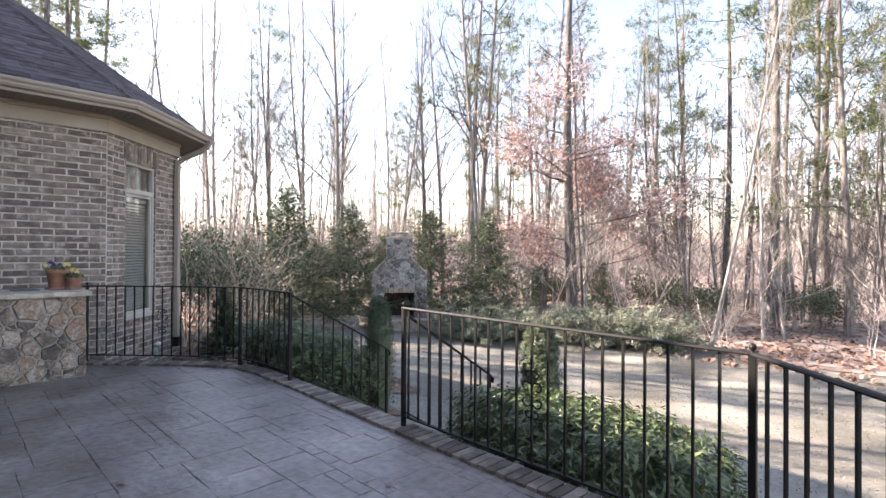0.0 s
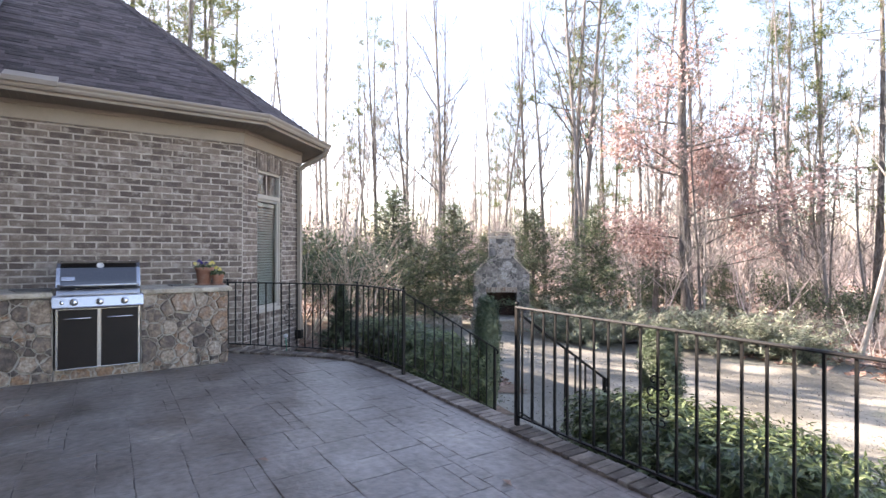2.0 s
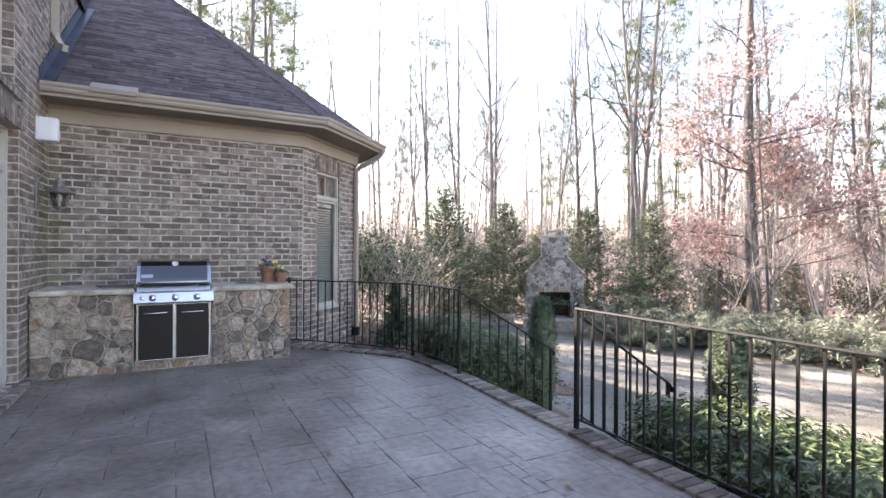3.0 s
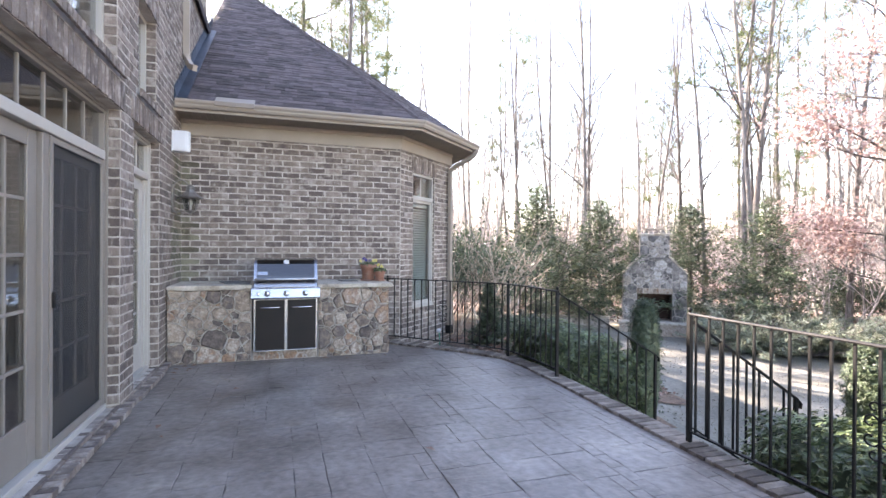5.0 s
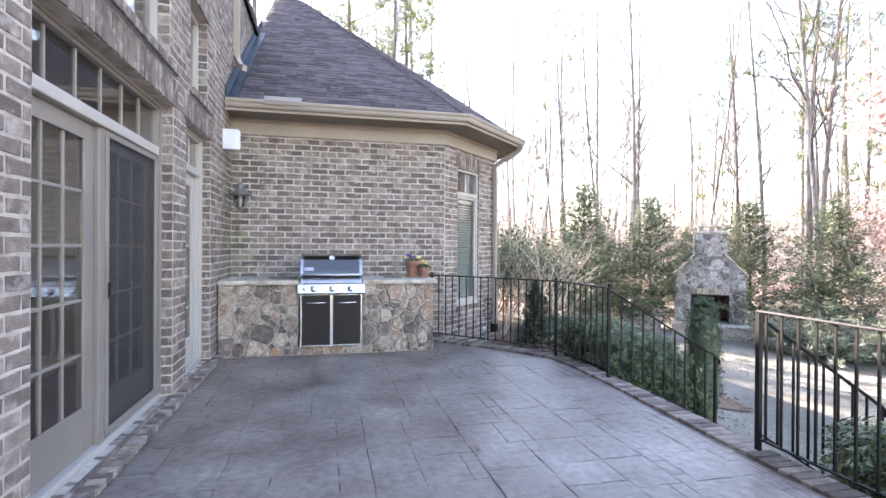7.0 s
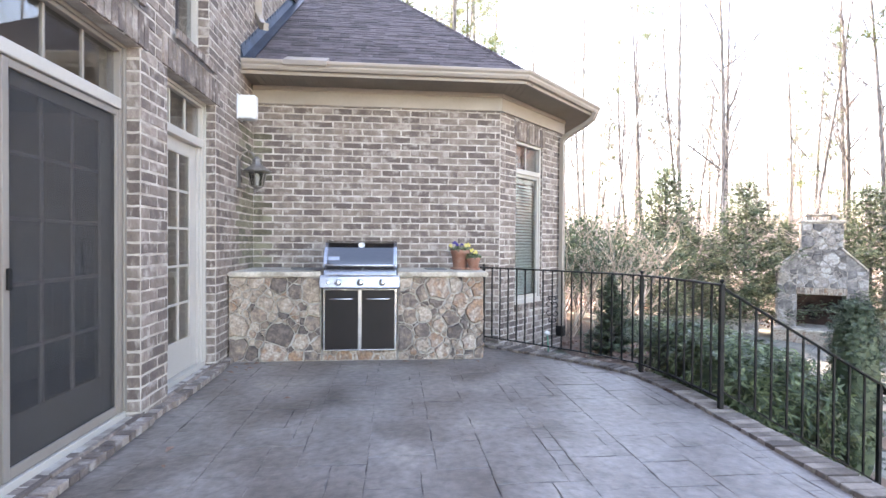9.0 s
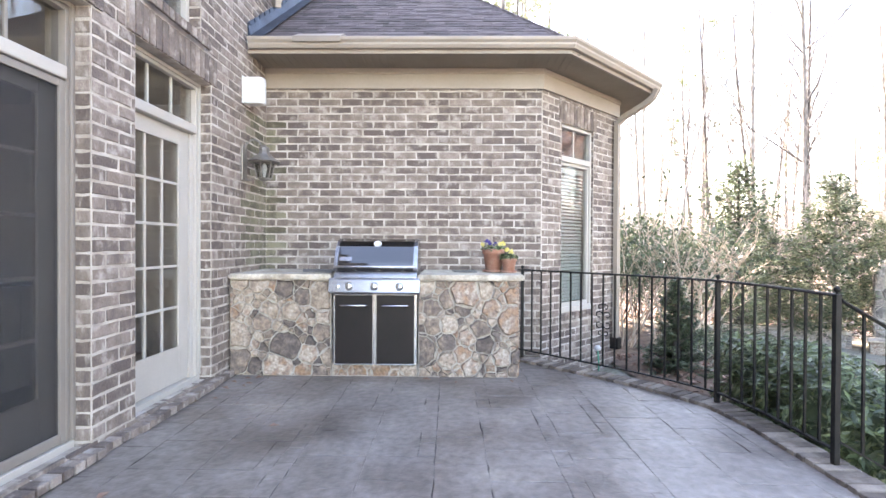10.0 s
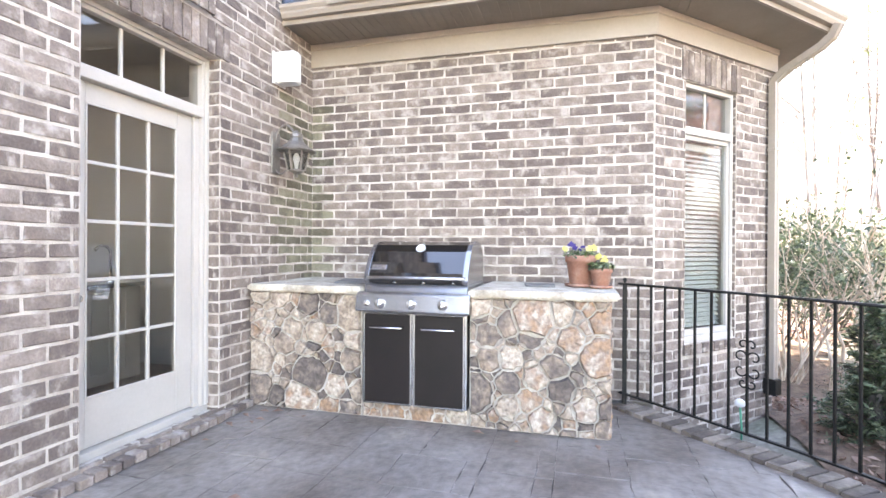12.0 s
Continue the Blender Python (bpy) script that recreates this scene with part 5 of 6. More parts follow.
def bay_window():
    w = opening("window_1", bay, "tall white-framed bay window with a transom light and blinds", "window")
    a0, a1, z0, z1 = BW
    f = 0.04
    bars("window_frame", [((a0, -0.120, z0), (a0 + f, -0.030, z1)), ((a1 - f, -0.120, z0), (a1, -0.030, z1)), ((a0 + f, -0.120, z1 - f), (a1 - f, -0.030, z1))], M_DOOR, w)
    part("window_sill", box((a0, -0.120, z0 - 0.002), (a1, -0.015, z0 + 0.06), 0.008), M_DOOR, w, "white window sill")
    part("transom_bar", box((a0 + f, -0.120, 2.33), (a1 - f, -0.020, 2.40), 0.006), M_DOOR, w)
    bars("sash", [((a0 + f, -0.100, z0 + 0.06), (a0 + f + 0.028, -0.050, 2.33)), ((a1 - f - 0.028, -0.100, z0 + 0.06), (a1 - f, -0.050, 2.33)), ((a0 + f, -0.100, z0 + 0.06), (a1 - f, -0.050, z0 + 0.11)), ((a0 + f, -0.100, 2.29), (a1 - f, -0.050, 2.33))], M_DOOR, w)
    for lo, hi in ((z0 + 0.11, 2.29), (2.40, z1 - f)):
        p = part("pane", box((a0 + f + 0.02, -0.080, lo), (a1 - f - 0.02, -0.074, hi)), M_GLASS, w)
        p.visible_shadow = False
    part("glazing_bar", box(((a0 + a1) / 2 - 0.01, -0.086, 2.40), ((a0 + a1) / 2 + 0.01, -0.068, z1 - f), 0.003), M_DOOR, w)
    bl = opening("window_blind", bay, "white slatted blind hanging inside the bay window", "blind", "thing")
    del bl["kind"]
    part("head_rail", box((a0 + f, -0.17, 2.22), (a1 - f, -0.13, 2.28), 0.005), M_BLIND, bl)
    z = z0 + 0.13
    me = bpy.data.meshes.new("slat")
    sm = box((-(a1 - a0) / 2 + f + 0.005, -0.024, -0.0012), ((a1 - a0) / 2 - f - 0.005, 0.024, 0.0012))
    sm.to_mesh(me)
    sm.free()
    me.materials.append(M_BLIND)
    while z < 2.21:
        s = new("slat", me)
        s.parent = bl
        s.matrix_basis = pose((a0 + a1) / 2, -0.150, z, -40)
        z += 0.044


patio_door()
kitchen_door()
upper_window("window_2", U1, 3, "wide upper window with white frame over the patio door")
upper_window("window_3", U2, 1, "narrow upper window with white frame over the kitchen door")
bay_window()

# room behind the bay
bm = bmesh.new()
add_box(bm, (-11.4, FACE + 0.02, -0.1), (-11.3, 2.6, 3.2))
tagged(part("wall_bay_room", bm, M_ROOM), "plain grey room behind the bay window", "wall", kind="structure")
BAY_ROOM = [(-11.3, FACE + 0.02), (-7.94, FACE + 0.02), (-7.94, 1.58), (-9.07, 2.71), (-11.3, 2.71)]
tagged(part("bay_room_floor", prism(BAY_ROOM, -0.2, -0.1), M_ROOM), "plain grey floor of the bay room", "floor", kind="structure")
tagged(part("bay_room_ceiling", prism(BAY_ROOM, 3.0, 3.1), M_ROOM), "plain ceiling of the bay room", "ceiling", kind="structure")


# ---- kitchen seen through the door ----
def kitchen():
    isl = thing("kitchen_island", (-6.3, -3.4, 0.06), "white panelled kitchen island with a dark top", "kitchen island")
    part("body", box((-0.7, -0.4, 0), (0.9, 0.4, 0.86), 0.01), M_DOOR, isl)
    for i in range(9):
        part("bead_board", box((-0.68 + i * 0.17, 0.40, 0.1), (-0.53 + i * 0.17, 0.412, 0.82), 0.004), M_DOOR, isl)
    tagged(part("island_top", box((-7.05, -3.86, 0.925), (-5.35, -2.92, 0.965), 0.01), M_ENAMEL), "dark polished stone island top", "worktop")
    fc = thing("faucet", (-6.72, -3.05, 0.966), "chrome kitchen faucet on the island", "faucet")
    part("base", lathe([(0.028, 0), (0.028, 0.02), (0.02, 0.03), (0.018, 0.08)], 14), M_CHROME, fc, "", True)
    v, f = round_tube([(0, 0, 0.07), (0, 0, 0.26)] + [(0.08 - 0.08 * math.cos(a), 0.0, 0.26 + 0.08 * math.sin(a)) for a in np.linspace(0.3, 2.7, 8)], 0.012, 8)
    link_mesh("spout", v, f, M_CHROME, fc, "", True)
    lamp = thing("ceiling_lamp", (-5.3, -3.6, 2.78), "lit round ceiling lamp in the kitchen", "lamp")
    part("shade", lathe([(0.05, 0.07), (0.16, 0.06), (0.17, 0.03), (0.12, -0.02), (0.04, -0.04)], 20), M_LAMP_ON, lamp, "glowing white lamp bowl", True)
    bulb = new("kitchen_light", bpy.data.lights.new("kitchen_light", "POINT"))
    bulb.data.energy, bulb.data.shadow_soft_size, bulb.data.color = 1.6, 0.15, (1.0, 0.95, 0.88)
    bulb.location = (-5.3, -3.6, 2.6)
    tb = thing("side_table", (-3.1, -2.9, 0.06), "dark wooden side table inside the patio door", "table")
    part("tabletop", box((-0.5, -0.3, 0.70), (0.5, 0.3, 0.74), 0.01), M_ROOM_FLOOR, tb)
    for sx in (-0.45, 0.45):
        for sy in (-0.25, 0.25):
            part("leg", box((sx - 0.025, sy - 0.025, 0), (sx + 0.025, sy + 0.025, 0.70), 0.005), M_ROOM_FLOOR, tb)


kitchen()


# ---- upper downspout over the wing roof ----
downspout("roof_downspout", [(-7.74, FACE + 0.05, 5.9), (-7.74, FACE + 0.05, 4.30), (-7.72, FACE + 0.07, 4.19), (-7.62, FACE + 0.13, 4.08), (-7.50, FACE + 0.20, 4.03)], "taupe downspout emptying onto the wing roof")


# ---- garden stake by the bay ----
gs = thing("garden_stake", (-7.06, 2.20, -0.25), "thin green garden stake with a small grey head", "garden stake")
v_, f_ = round_tube([(0, 0, 0), (0.01, 0.0, 0.30), (-0.03, 0.0, 0.44)], 0.008, 6)
link_mesh("rod", v_, f_, M_HOSE, gs, "", True)
hd = lathe([(0.010, 0), (0.032, 0.012), (0.038, 0.035), (0.02, 0.055), (0.004, 0.06)], 12)
bmesh.ops.translate(hd, verts=hd.verts, vec=(-0.035, 0, 0.43))
part("head", hd, M_PLASTIC, gs, "small grey plastic head", True)


# ---- wrought iron railings ----
def scroll_path(r, turns, start, direction):
    return [(r * (1 - 0.65 * t) * math.cos(start + direction * turns * 2 * math.pi * t), r * (1 - 0.65 * t) * math.sin(start + direction * turns * 2 * math.pi * t)) for t in np.linspace(0, 1, 14)]


def iron_post(parent, p, z0, z1, w=0.034, finial=True):
    bm = box((p[0] - w / 2, p[1] - w / 2, z0), (p[0] + w / 2, p[1] + w / 2, z1), 0.003)
    if finial:
        k = lathe([(0.010, 0), (0.007, 0.008), (0.015, 0.016), (0.018, 0.027), (0.014, 0.038), (0.003, 0.045)], 12)
        bmesh.ops.translate(k, verts=k.verts, vec=(p[0], p[1], z1))
        me = bpy.data.meshes.new("tmp")
        k.to_mesh(me)
        k.free()
        bm.from_mesh(me)
        bpy.data.meshes.remove(me)
    return part("post", bm, M_IRON, parent)


def ornament(parent, p, t, z):
    """Paired scrolls wired to one baluster."""
    for sz in (-1, 1):
        for sx in (-1, 1):
            for cx, cz, r in ((0.045, 0.045, 0.045), (0.028, 0.125, 0.034)):
                pts = [(p.x + t.x * sx * (cx + q[0]), p.y + t.y * sx * (cx + q[0]), z + sz * (cz + q[1])) for q in scroll_path(r, 0.85, math.pi, -1)]
                v, f = round_tube(pts, 0.0055, 6)
                link_mesh("scroll", v, f, M_IRON, parent, "small wrought-iron scroll", True)


def railing(name, line, posts, label, top=1.015, low=0.105, step=0.124, scrolls=(), ends=(True, True)):
    r = thing(name, (0, 0, 0), label, "railing")
    pts = [(x, y, 0) for x, y in line]
    part("top_rail", sweep(pts, [(-0.019, top - 0.010), (0.019, top - 0.010), (0.021, top - 0.002), (0.014, top + 0.006), (-0.014, top + 0.006), (-0.021, top - 0.002)]), M_IRON, r)
    part("bottom_rail", sweep(pts, rect(0.026, 0.013, low)), M_IRON, r)
    for p in posts:
        iron_post(r, p, 0.028, top + 0.004)
    me = bpy.data.meshes.new("baluster")
    bm = box((-0.0068, -0.0068, low), (0.0068, 0.0068, top - 0.006))
    bm.to_mesh(me)
    bm.free()
    me.materials.append(M_IRON)
    k = 0
    marks = [posts[0]] + list(posts[1:])
    for i, (p, t) in enumerate(along_line(line, step)):
        if any(math.dist((p.x, p.y), q) < 0.045 for q in posts):
            continue
        b = new("baluster", me)
        b.parent = r
        b.matrix_basis = Matrix.Translation(p) @ Matrix.Rotation(math.atan2(t.y, t.x), 4, "Z")
        if i in scrolls:
            ornament(r, p, t, (top + low) / 2)
    return r


def stair_railing(x, y0, y1, z_top0, z_top1, count, label):
    r = thing("stair_railing", (0, 0, 0), label, "railing", "sloping stair railings")
    path = [(x, y0, z_top0), (x, y1, z_top1)]
    part("top_rail", sweep(path + [(x, y1 + 0.05, z_top1 - 0.05), (x, y1 + 0.045, z_top1 - 0.085)], [(-0.019, -0.010), (0.019, -0.010), (0.021, -0.002), (0.014, 0.006), (-0.014, 0.006), (-0.021, -0.002)]), M_IRON, r)
    drop = (z_top1 - z_top0) / (y1 - y0)
    for i in range(1, count + 1):
        y = y0 + (y1 - y0) * i / (count + 1)
        zt = z_top0 + drop * (y - y0)
        part("baluster", box((x - 0.0068, y - 0.0068, zt - 0.83), (x + 0.0068, y + 0.0068, zt - 0.004)), M_IRON, r)
    part("bottom_rail", sweep([(x, y0, z_top0 - 0.83), (x, y1, z_top1 - 0.83)], rect(0.026, 0.013)), M_IRON, r)
    iron_post(r, (x, y1), z_top1 - 1.02, z_top1, 0.03, False)
    return r


LEFT_LINE = RAIL_LINE[:8]
RIGHT_LINE = RAIL_LINE[8:]
railing("terrace_railing", LEFT_LINE, [(-7.46, 1.455), (-5.87, 2.80), (-4.73, 2.88)], "black wrought-iron terrace railing curving from the counter to the steps", scrolls=(8,))
railing("terrace_railing", RIGHT_LINE, [(-2.71, 2.83), (-0.15, 2.78), (2.60, 0.02)], "black wrought-iron terrace railing beside the steps", scrolls=(10,))
stair_railing(-4.73, 2.90, 4.27, 0.985, 0.20, 9, "black wrought-iron stair rail by the clipped hedge")
stair_railing(-2.71, 2.86, 3.95, 0.955, 0.27, 7, "black wrought-iron stair rail by the sunlit hedge")


# ---- garden: fireplace and seat walls ----
def fireplace():
    z0 = -1.62
    c = Vector((-14.86, 13.05, z0))
    al, out = Vector((0.607, 0.795, 0)), Vector((0.795, -0.607, 0))
    f = thing("outdoor_fireplace", c, "tall fieldstone outdoor fireplace with a sooty open firebox", "fireplace")
    f.matrix_basis = Matrix(((al.x, out.x, 0, c.x), (al.y, out.y, 0, c.y), (0, 0, 1, c.z), (0, 0, 0, 1)))
    W, SH, NW, NZ, T = 1.10, 2.20, 0.51, 2.82, 3.63
    ow, oz0, oz1 = 0.60, 0.46, 1.46
    dep = -0.95
    bm = bmesh.new()
    add_box(bm, (-W, dep, 0), (-ow, 0, SH - 0.02))
    add_box(bm, (ow, dep, 0), (W, 0, SH - 0.02))
    add_box(bm, (-ow, dep, oz1), (ow, 0, SH - 0.02))
    add_box(bm, (-ow, dep, 0), (ow, 0, oz0))
    add_box(bm, (-NW, dep + 0.1, SH - 0.02), (NW, -0.02, T))
    part("core", bm, M_MORTAR, f)
    sh = bmesh.new()
    a = [sh.verts.new(p) for p in ((-W, -0.004, SH - 0.02), (W, -0.004, SH - 0.02), (NW, -0.004, NZ), (-NW, -0.004, NZ))]
    b = [sh.verts.new(p) for p in ((-W, dep + 0.004, SH - 0.02), (W, dep + 0.004, SH - 0.02), (NW, dep + 0.004, NZ), (-NW, dep + 0.004, NZ))]
    sh.faces.new(a), sh.faces.new(b[::-1])
    for i in range(4):
        sh.faces.new((a[i], a[(i + 1) % 4], b[(i + 1) % 4], b[i]))
    bmesh.ops.recalc_face_normals(sh, faces=sh.faces)
    part("shoulder", sh, M_STONE_STUFF, f, "sloping stone shoulders")
    for s in (-1, 1):
        run = Vector((W - NW, 0, NZ - SH))
        m = Matrix.Translation((s * (W + NW) / 2, dep / 2 + 0.02, (SH + NZ) / 2 + 0.02)) @ Matrix.Rotation(s * math.atan2(NZ - SH, W - NW), 4, "Y")
        part("shoulder_cap", box((-run.length / 2 - 0.05, dep / 2 - 0.03, -0.03), (run.length / 2, -dep / 2 + 0.03, 0.015), 0.012, m), M_SLAB, f, "pale capping stones")
    I = Matrix(((1, 0, 0, 0), (0, 1, 0, 0), (0, 0, 1, 0), (0, 0, 0, 1)))
    def face(x0, z_0, w, h, y, seed):
        stone_face(f, Matrix.Translation((x0, y, z_0)), w, h, 0.20, seed, M_STONE_STUFF, True, 0.022)
    face(-W, 0.0, W - ow, SH, 0.0, 71)
    face(ow, 0.0, W - ow, SH, 0.0, 72)
    face(-ow, oz1 + 0.20, 2 * ow, NZ - oz1 - 0.22, 0.0, 73)
    face(-NW, NZ - 0.02, 2 * NW, T - NZ, -0.01, 74)
    for k in range(11):
        m = Matrix.Translation((-ow - 0.02 + (k + 0.5) * 0.113, 0.012, oz1 + 0.10))
        part("arch_stone", box((-0.05, -0.02, -0.10), (0.05, 0.02, 0.10), 0.01, m), M_STONE, f)
    side = Matrix(((0, -1, 0, -W), (1, 0, 0, dep), (0, 0, 1, 0), (0, 0, 0, 1)))
    stone_face(f, side, -dep, SH, 0.20, 75, M_STONE_STUFF, True, 0.022)
    bm = bmesh.new()
    add_box(bm, (-ow, dep + 0.10, oz0), (ow, dep + 0.12, oz1))
    add_box(bm, (-ow + 0.001, dep + 0.12, oz0), (-ow + 0.02, -0.03, oz1))
    add_box(bm, (ow - 0.02, dep + 0.12, oz0), (ow - 0.001, -0.03, oz1))
    part("firebox", bm, M_FIREBRICK, f, "soot-blackened firebox lining")
    part("chimney_cap", box((-NW - 0.06, dep + 0.04, T), (NW + 0.06, 0.04, T + 0.07), 0.015), M_SLAB, f)
    for sx in (-0.3, 0.3):
        part("cap_pier", box((sx - 0.06, -0.75, T + 0.07), (sx + 0.06, -0.2, T + 0.22), 0.01), M_STONE_STUFF, f)
    part("cap_lid", box((-0.42, -0.85, T + 0.22), (0.42, -0.08, T + 0.27), 0.01), M_SLAB, f)
    part("hearth", box((-W - 0.12, 0.02, -0.15), (W + 0.12, 0.62, 0.40), 0.02), M_STONE, f, "raised stone hearth")
    part("hearth_slab", box((-W - 0.16, 0.03, 0.40), (W + 0.16, 0.66, 0.46), 0.015), M_SLAB, f)


def seat_wall(points, seed, label):
    w = thing("seat_wall", (points[0][0], points[0][1], -1.65), label, "garden wall", "low curved seat walls")
    path = [(x - points[0][0], y - points[0][1], 0) for x, y in points]
    part("core", sweep(path, rect(0.36, 0.52)), M_MORTAR, w)
    part("cap", sweep(path, [(-0.22, 0.52), (0.22, 0.52), (0.225, 0.55), (0.22, 0.585), (-0.22, 0.585), (-0.225, 0.55)]), M_SLAB, w, "pale flat capping stones")
    for i, (p, q) in enumerate(zip(path, path[1:])):
        a = (Vector(q) - Vector(p))
        L = a.length
        a.normalize()
        for sgn in (1, -1):
            o = Vector((a.y, -a.x, 0)) * sgn
            stone_face(w, facing(p[0] + o.x * 0.18, p[1] + o.y * 0.18, 0, a, o), L, 0.51, 0.19, seed + i, M_STONE_STUFF, True, 0.015)


fireplace()
seat_wall([(-15.75, 11.75), (-16.35, 11.0), (-16.75, 10.1), (-16.9, 9.0), (-16.8, 7.9)], 81, "low curved fieldstone seat wall with a pale cap")
seat_wall([(-13.95, 14.35), (-13.1, 14.85), (-12.1, 15.0), (-11.1, 14.8)], 91, "low curved fieldstone seat wall by the junipers")


# ---- trees ----
def grow(rnd, kind):
    """Lists of wood verts and faces, and the twig ends, of one tree standing at the origin."""
    wood_v, wood_f, ends = [], [], []
    if kind == "bare":
        H, R = rnd.uniform(19, 25), rnd.uniform(0.10, 0.17)
        lean = Vector((rnd.uniform(-0.07, 0.07), rnd.uniform(-0.07, 0.07), 0))
        first, n_limb = rnd.uniform(0.20, 0.40), 22
    elif kind == "sapling":
        H, R = rnd.uniform(8, 12), rnd.uniform(0.035, 0.06)
        lean = Vector((rnd.uniform(-0.16, 0.16), rnd.uniform(-0.16, 0.16), 0))
        first, n_limb = 0.15, 18
    elif kind == "oak":
        H, R, lean, first, n_limb = 22, 0.25, Vector((0.01, 0.0, 0)), 0.09, 46
    else:
        H, R = rnd.uniform(22, 26), rnd.uniform(0.16, 0.24)
        lean = Vector((rnd.uniform(-0.03, 0.03), rnd.uniform(-0.03, 0.03), 0))
        first, n_limb = (0.42, 26) if kind == "pine" else (0.22, 40)
    k = 12
    ph = rnd.uniform(0, 6)
    trunk = [Vector((0, 0, -0.3)) + lean * H * (i / k) + Vector((0.22 * math.sin(ph + 4.5 * i / k) - 0.22 * math.sin(ph), 0.22 * math.cos(ph + 3.7 * i / k) - 0.22 * math.cos(ph), (H + 0.3) * i / k)) for i in range(k + 1)]
    rad = [R * (1.35 if i == 0 else 1.0) * (1 - 0.86 * (i / k) ** 1.1) for i in range(k + 1)]
    trunk_v, trunk_f = [], []
    tube_into(trunk_v, trunk_f, trunk, rad, 7)

    def at(t):
        i = min(k - 1, int(t * k))
        u = t * k - i
        return trunk[i].lerp(trunk[i + 1], u), rad[i] * (1 - u) + rad[i + 1] * u

    for b in range(n_limb):
        t = first + (0.97 - first) * (b + rnd.random()) / n_limb
        p, r = at(t)
        a = rnd.uniform(0, 2 * math.pi)
        if kind == "sapling":
            L = (1 - t) * H * rnd.uniform(0.15, 0.3) + 0.5
            up = rnd.uniform(0.3, 1.4)
        elif kind == "bare":
            L = (1 - t) * H * rnd.uniform(0.14, 0.34) + 0.7
            up = rnd.uniform(0.8, 2.4)
        elif kind == "oak":
            L = (2.5 + 1.7 * math.sin(max(0, min(1, (t - 0.05) / 0.42)) * math.pi)) * rnd.uniform(0.55, 1.0) * (1 if t < 0.5 else 0.7)
            up = rnd.uniform(0.0, 0.5)
        else:
            L = rnd.uniform(1.2, 2.8) * (1.15 - 0.6 * (t - 0.4))
            up = rnd.uniform(-0.15, 0.35)
        d = Vector((math.cos(a), math.sin(a), up)).normalized()
        pts = [p]
        for s in range(4):
            d = (d + Vector((rnd.uniform(-0.25, 0.25), rnd.uniform(-0.25, 0.25), rnd.uniform(-0.12, 0.22)))).normalized()
            pts.append(pts[-1] + d * L / 4)
        r0 = min(r * 0.5, 0.012 + 0.011 * L)
        tube_into(wood_v, wood_f, pts, [r0, r0 * 0.8, r0 * 0.6, r0 * 0.42, r0 * 0.2], 4)
        ends.append(pts[-1])
        for s in range(3 if "pine" in kind else 5):
            q = pts[1 + rnd.randrange(3)].lerp(pts[2 + rnd.randrange(3)], rnd.random())
            e = (d + Vector((rnd.uniform(-1, 1), rnd.uniform(-1, 1), rnd.uniform(-0.2, 0.8)))).normalized()
            l2 = L * rnd.uniform(0.25, 0.5)
            mid = q + e * l2 * 0.5
            tip = mid + (e + Vector((rnd.uniform(-0.4, 0.4), rnd.uniform(-0.4, 0.4), 0.2))).normalized() * l2 * 0.5
            tube_into(wood_v, wood_f, [q, mid, tip], [r0 * 0.4, r0 * 0.28, r0 * 0.12], 3)
            ends += [mid, tip]
            if kind in ("bare", "sapling"):
                for w in range(5):
                    g = q.lerp(tip, rnd.uniform(0.3, 1))
                    h = g + (e + Vector((rnd.uniform(-1, 1), rnd.uniform(-1, 1), rnd.uniform(-0.1, 0.9)))).normalized() * l2 * rnd.uniform(0.3, 0.6)
                    tube_into(wood_v, wood_f, [g, h], [max(0.008, r0 * 0.16), 0.004], 3)
    return trunk_v, trunk_f, wood_v, wood_f, ends


def tree(name, seed, kind, mat, label, category="tree", group="trees of the wood"):
    rnd = random.Random(seed)
    g = np.random.default_rng(seed)
    t = thing(name, (0, 0, 0), label, category, group)
    tv, tf, v, f, ends = grow(rnd, kind)
    link_mesh("trunk", tv, tf, mat, t, "", True)
    link_mesh("branchwork", v, f, mat, t, "bare spreading branches" if kind in ("bare", "sapling") else "", True)
    if "pine" in kind:
        c, nrm = [], []
        for e in ends:
            for _ in range(3):
                q = np.array(e) + g.normal(size=3) * (0.28, 0.28, 0.16)
                ray = g.normal(size=(11, 3)) + (0, 0, 0.3)
                c.append(q + ray * 0.10)
                nrm.append(g.normal(size=(11, 3)))
        v, f = leaf_quads(np.concatenate(c), np.concatenate(nrm), 0.15, g, 0.10, 0.02)
        leaf_mesh("crown", v, f, M_NEEDLE, t, "tufts of green pine needles")
    if kind == "oak":
        ends = [e for e in ends if 3.2 < e.z < 11.5]
        c = np.concatenate([np.array(e) + g.normal(size=(120 if e.z < 7.5 else 18, 3)) * 0.42 for e in ends])
        c = c[g.random(len(c)) < 0.95]
        v, f = leaf_quads(c, g.normal(size=(len(c), 3)), 0.075, g, 0.55, 0.25)
        leaf_mesh("crown", v, f, M_LEAF_RED, t, "clinging russet oak leaves")
    return t


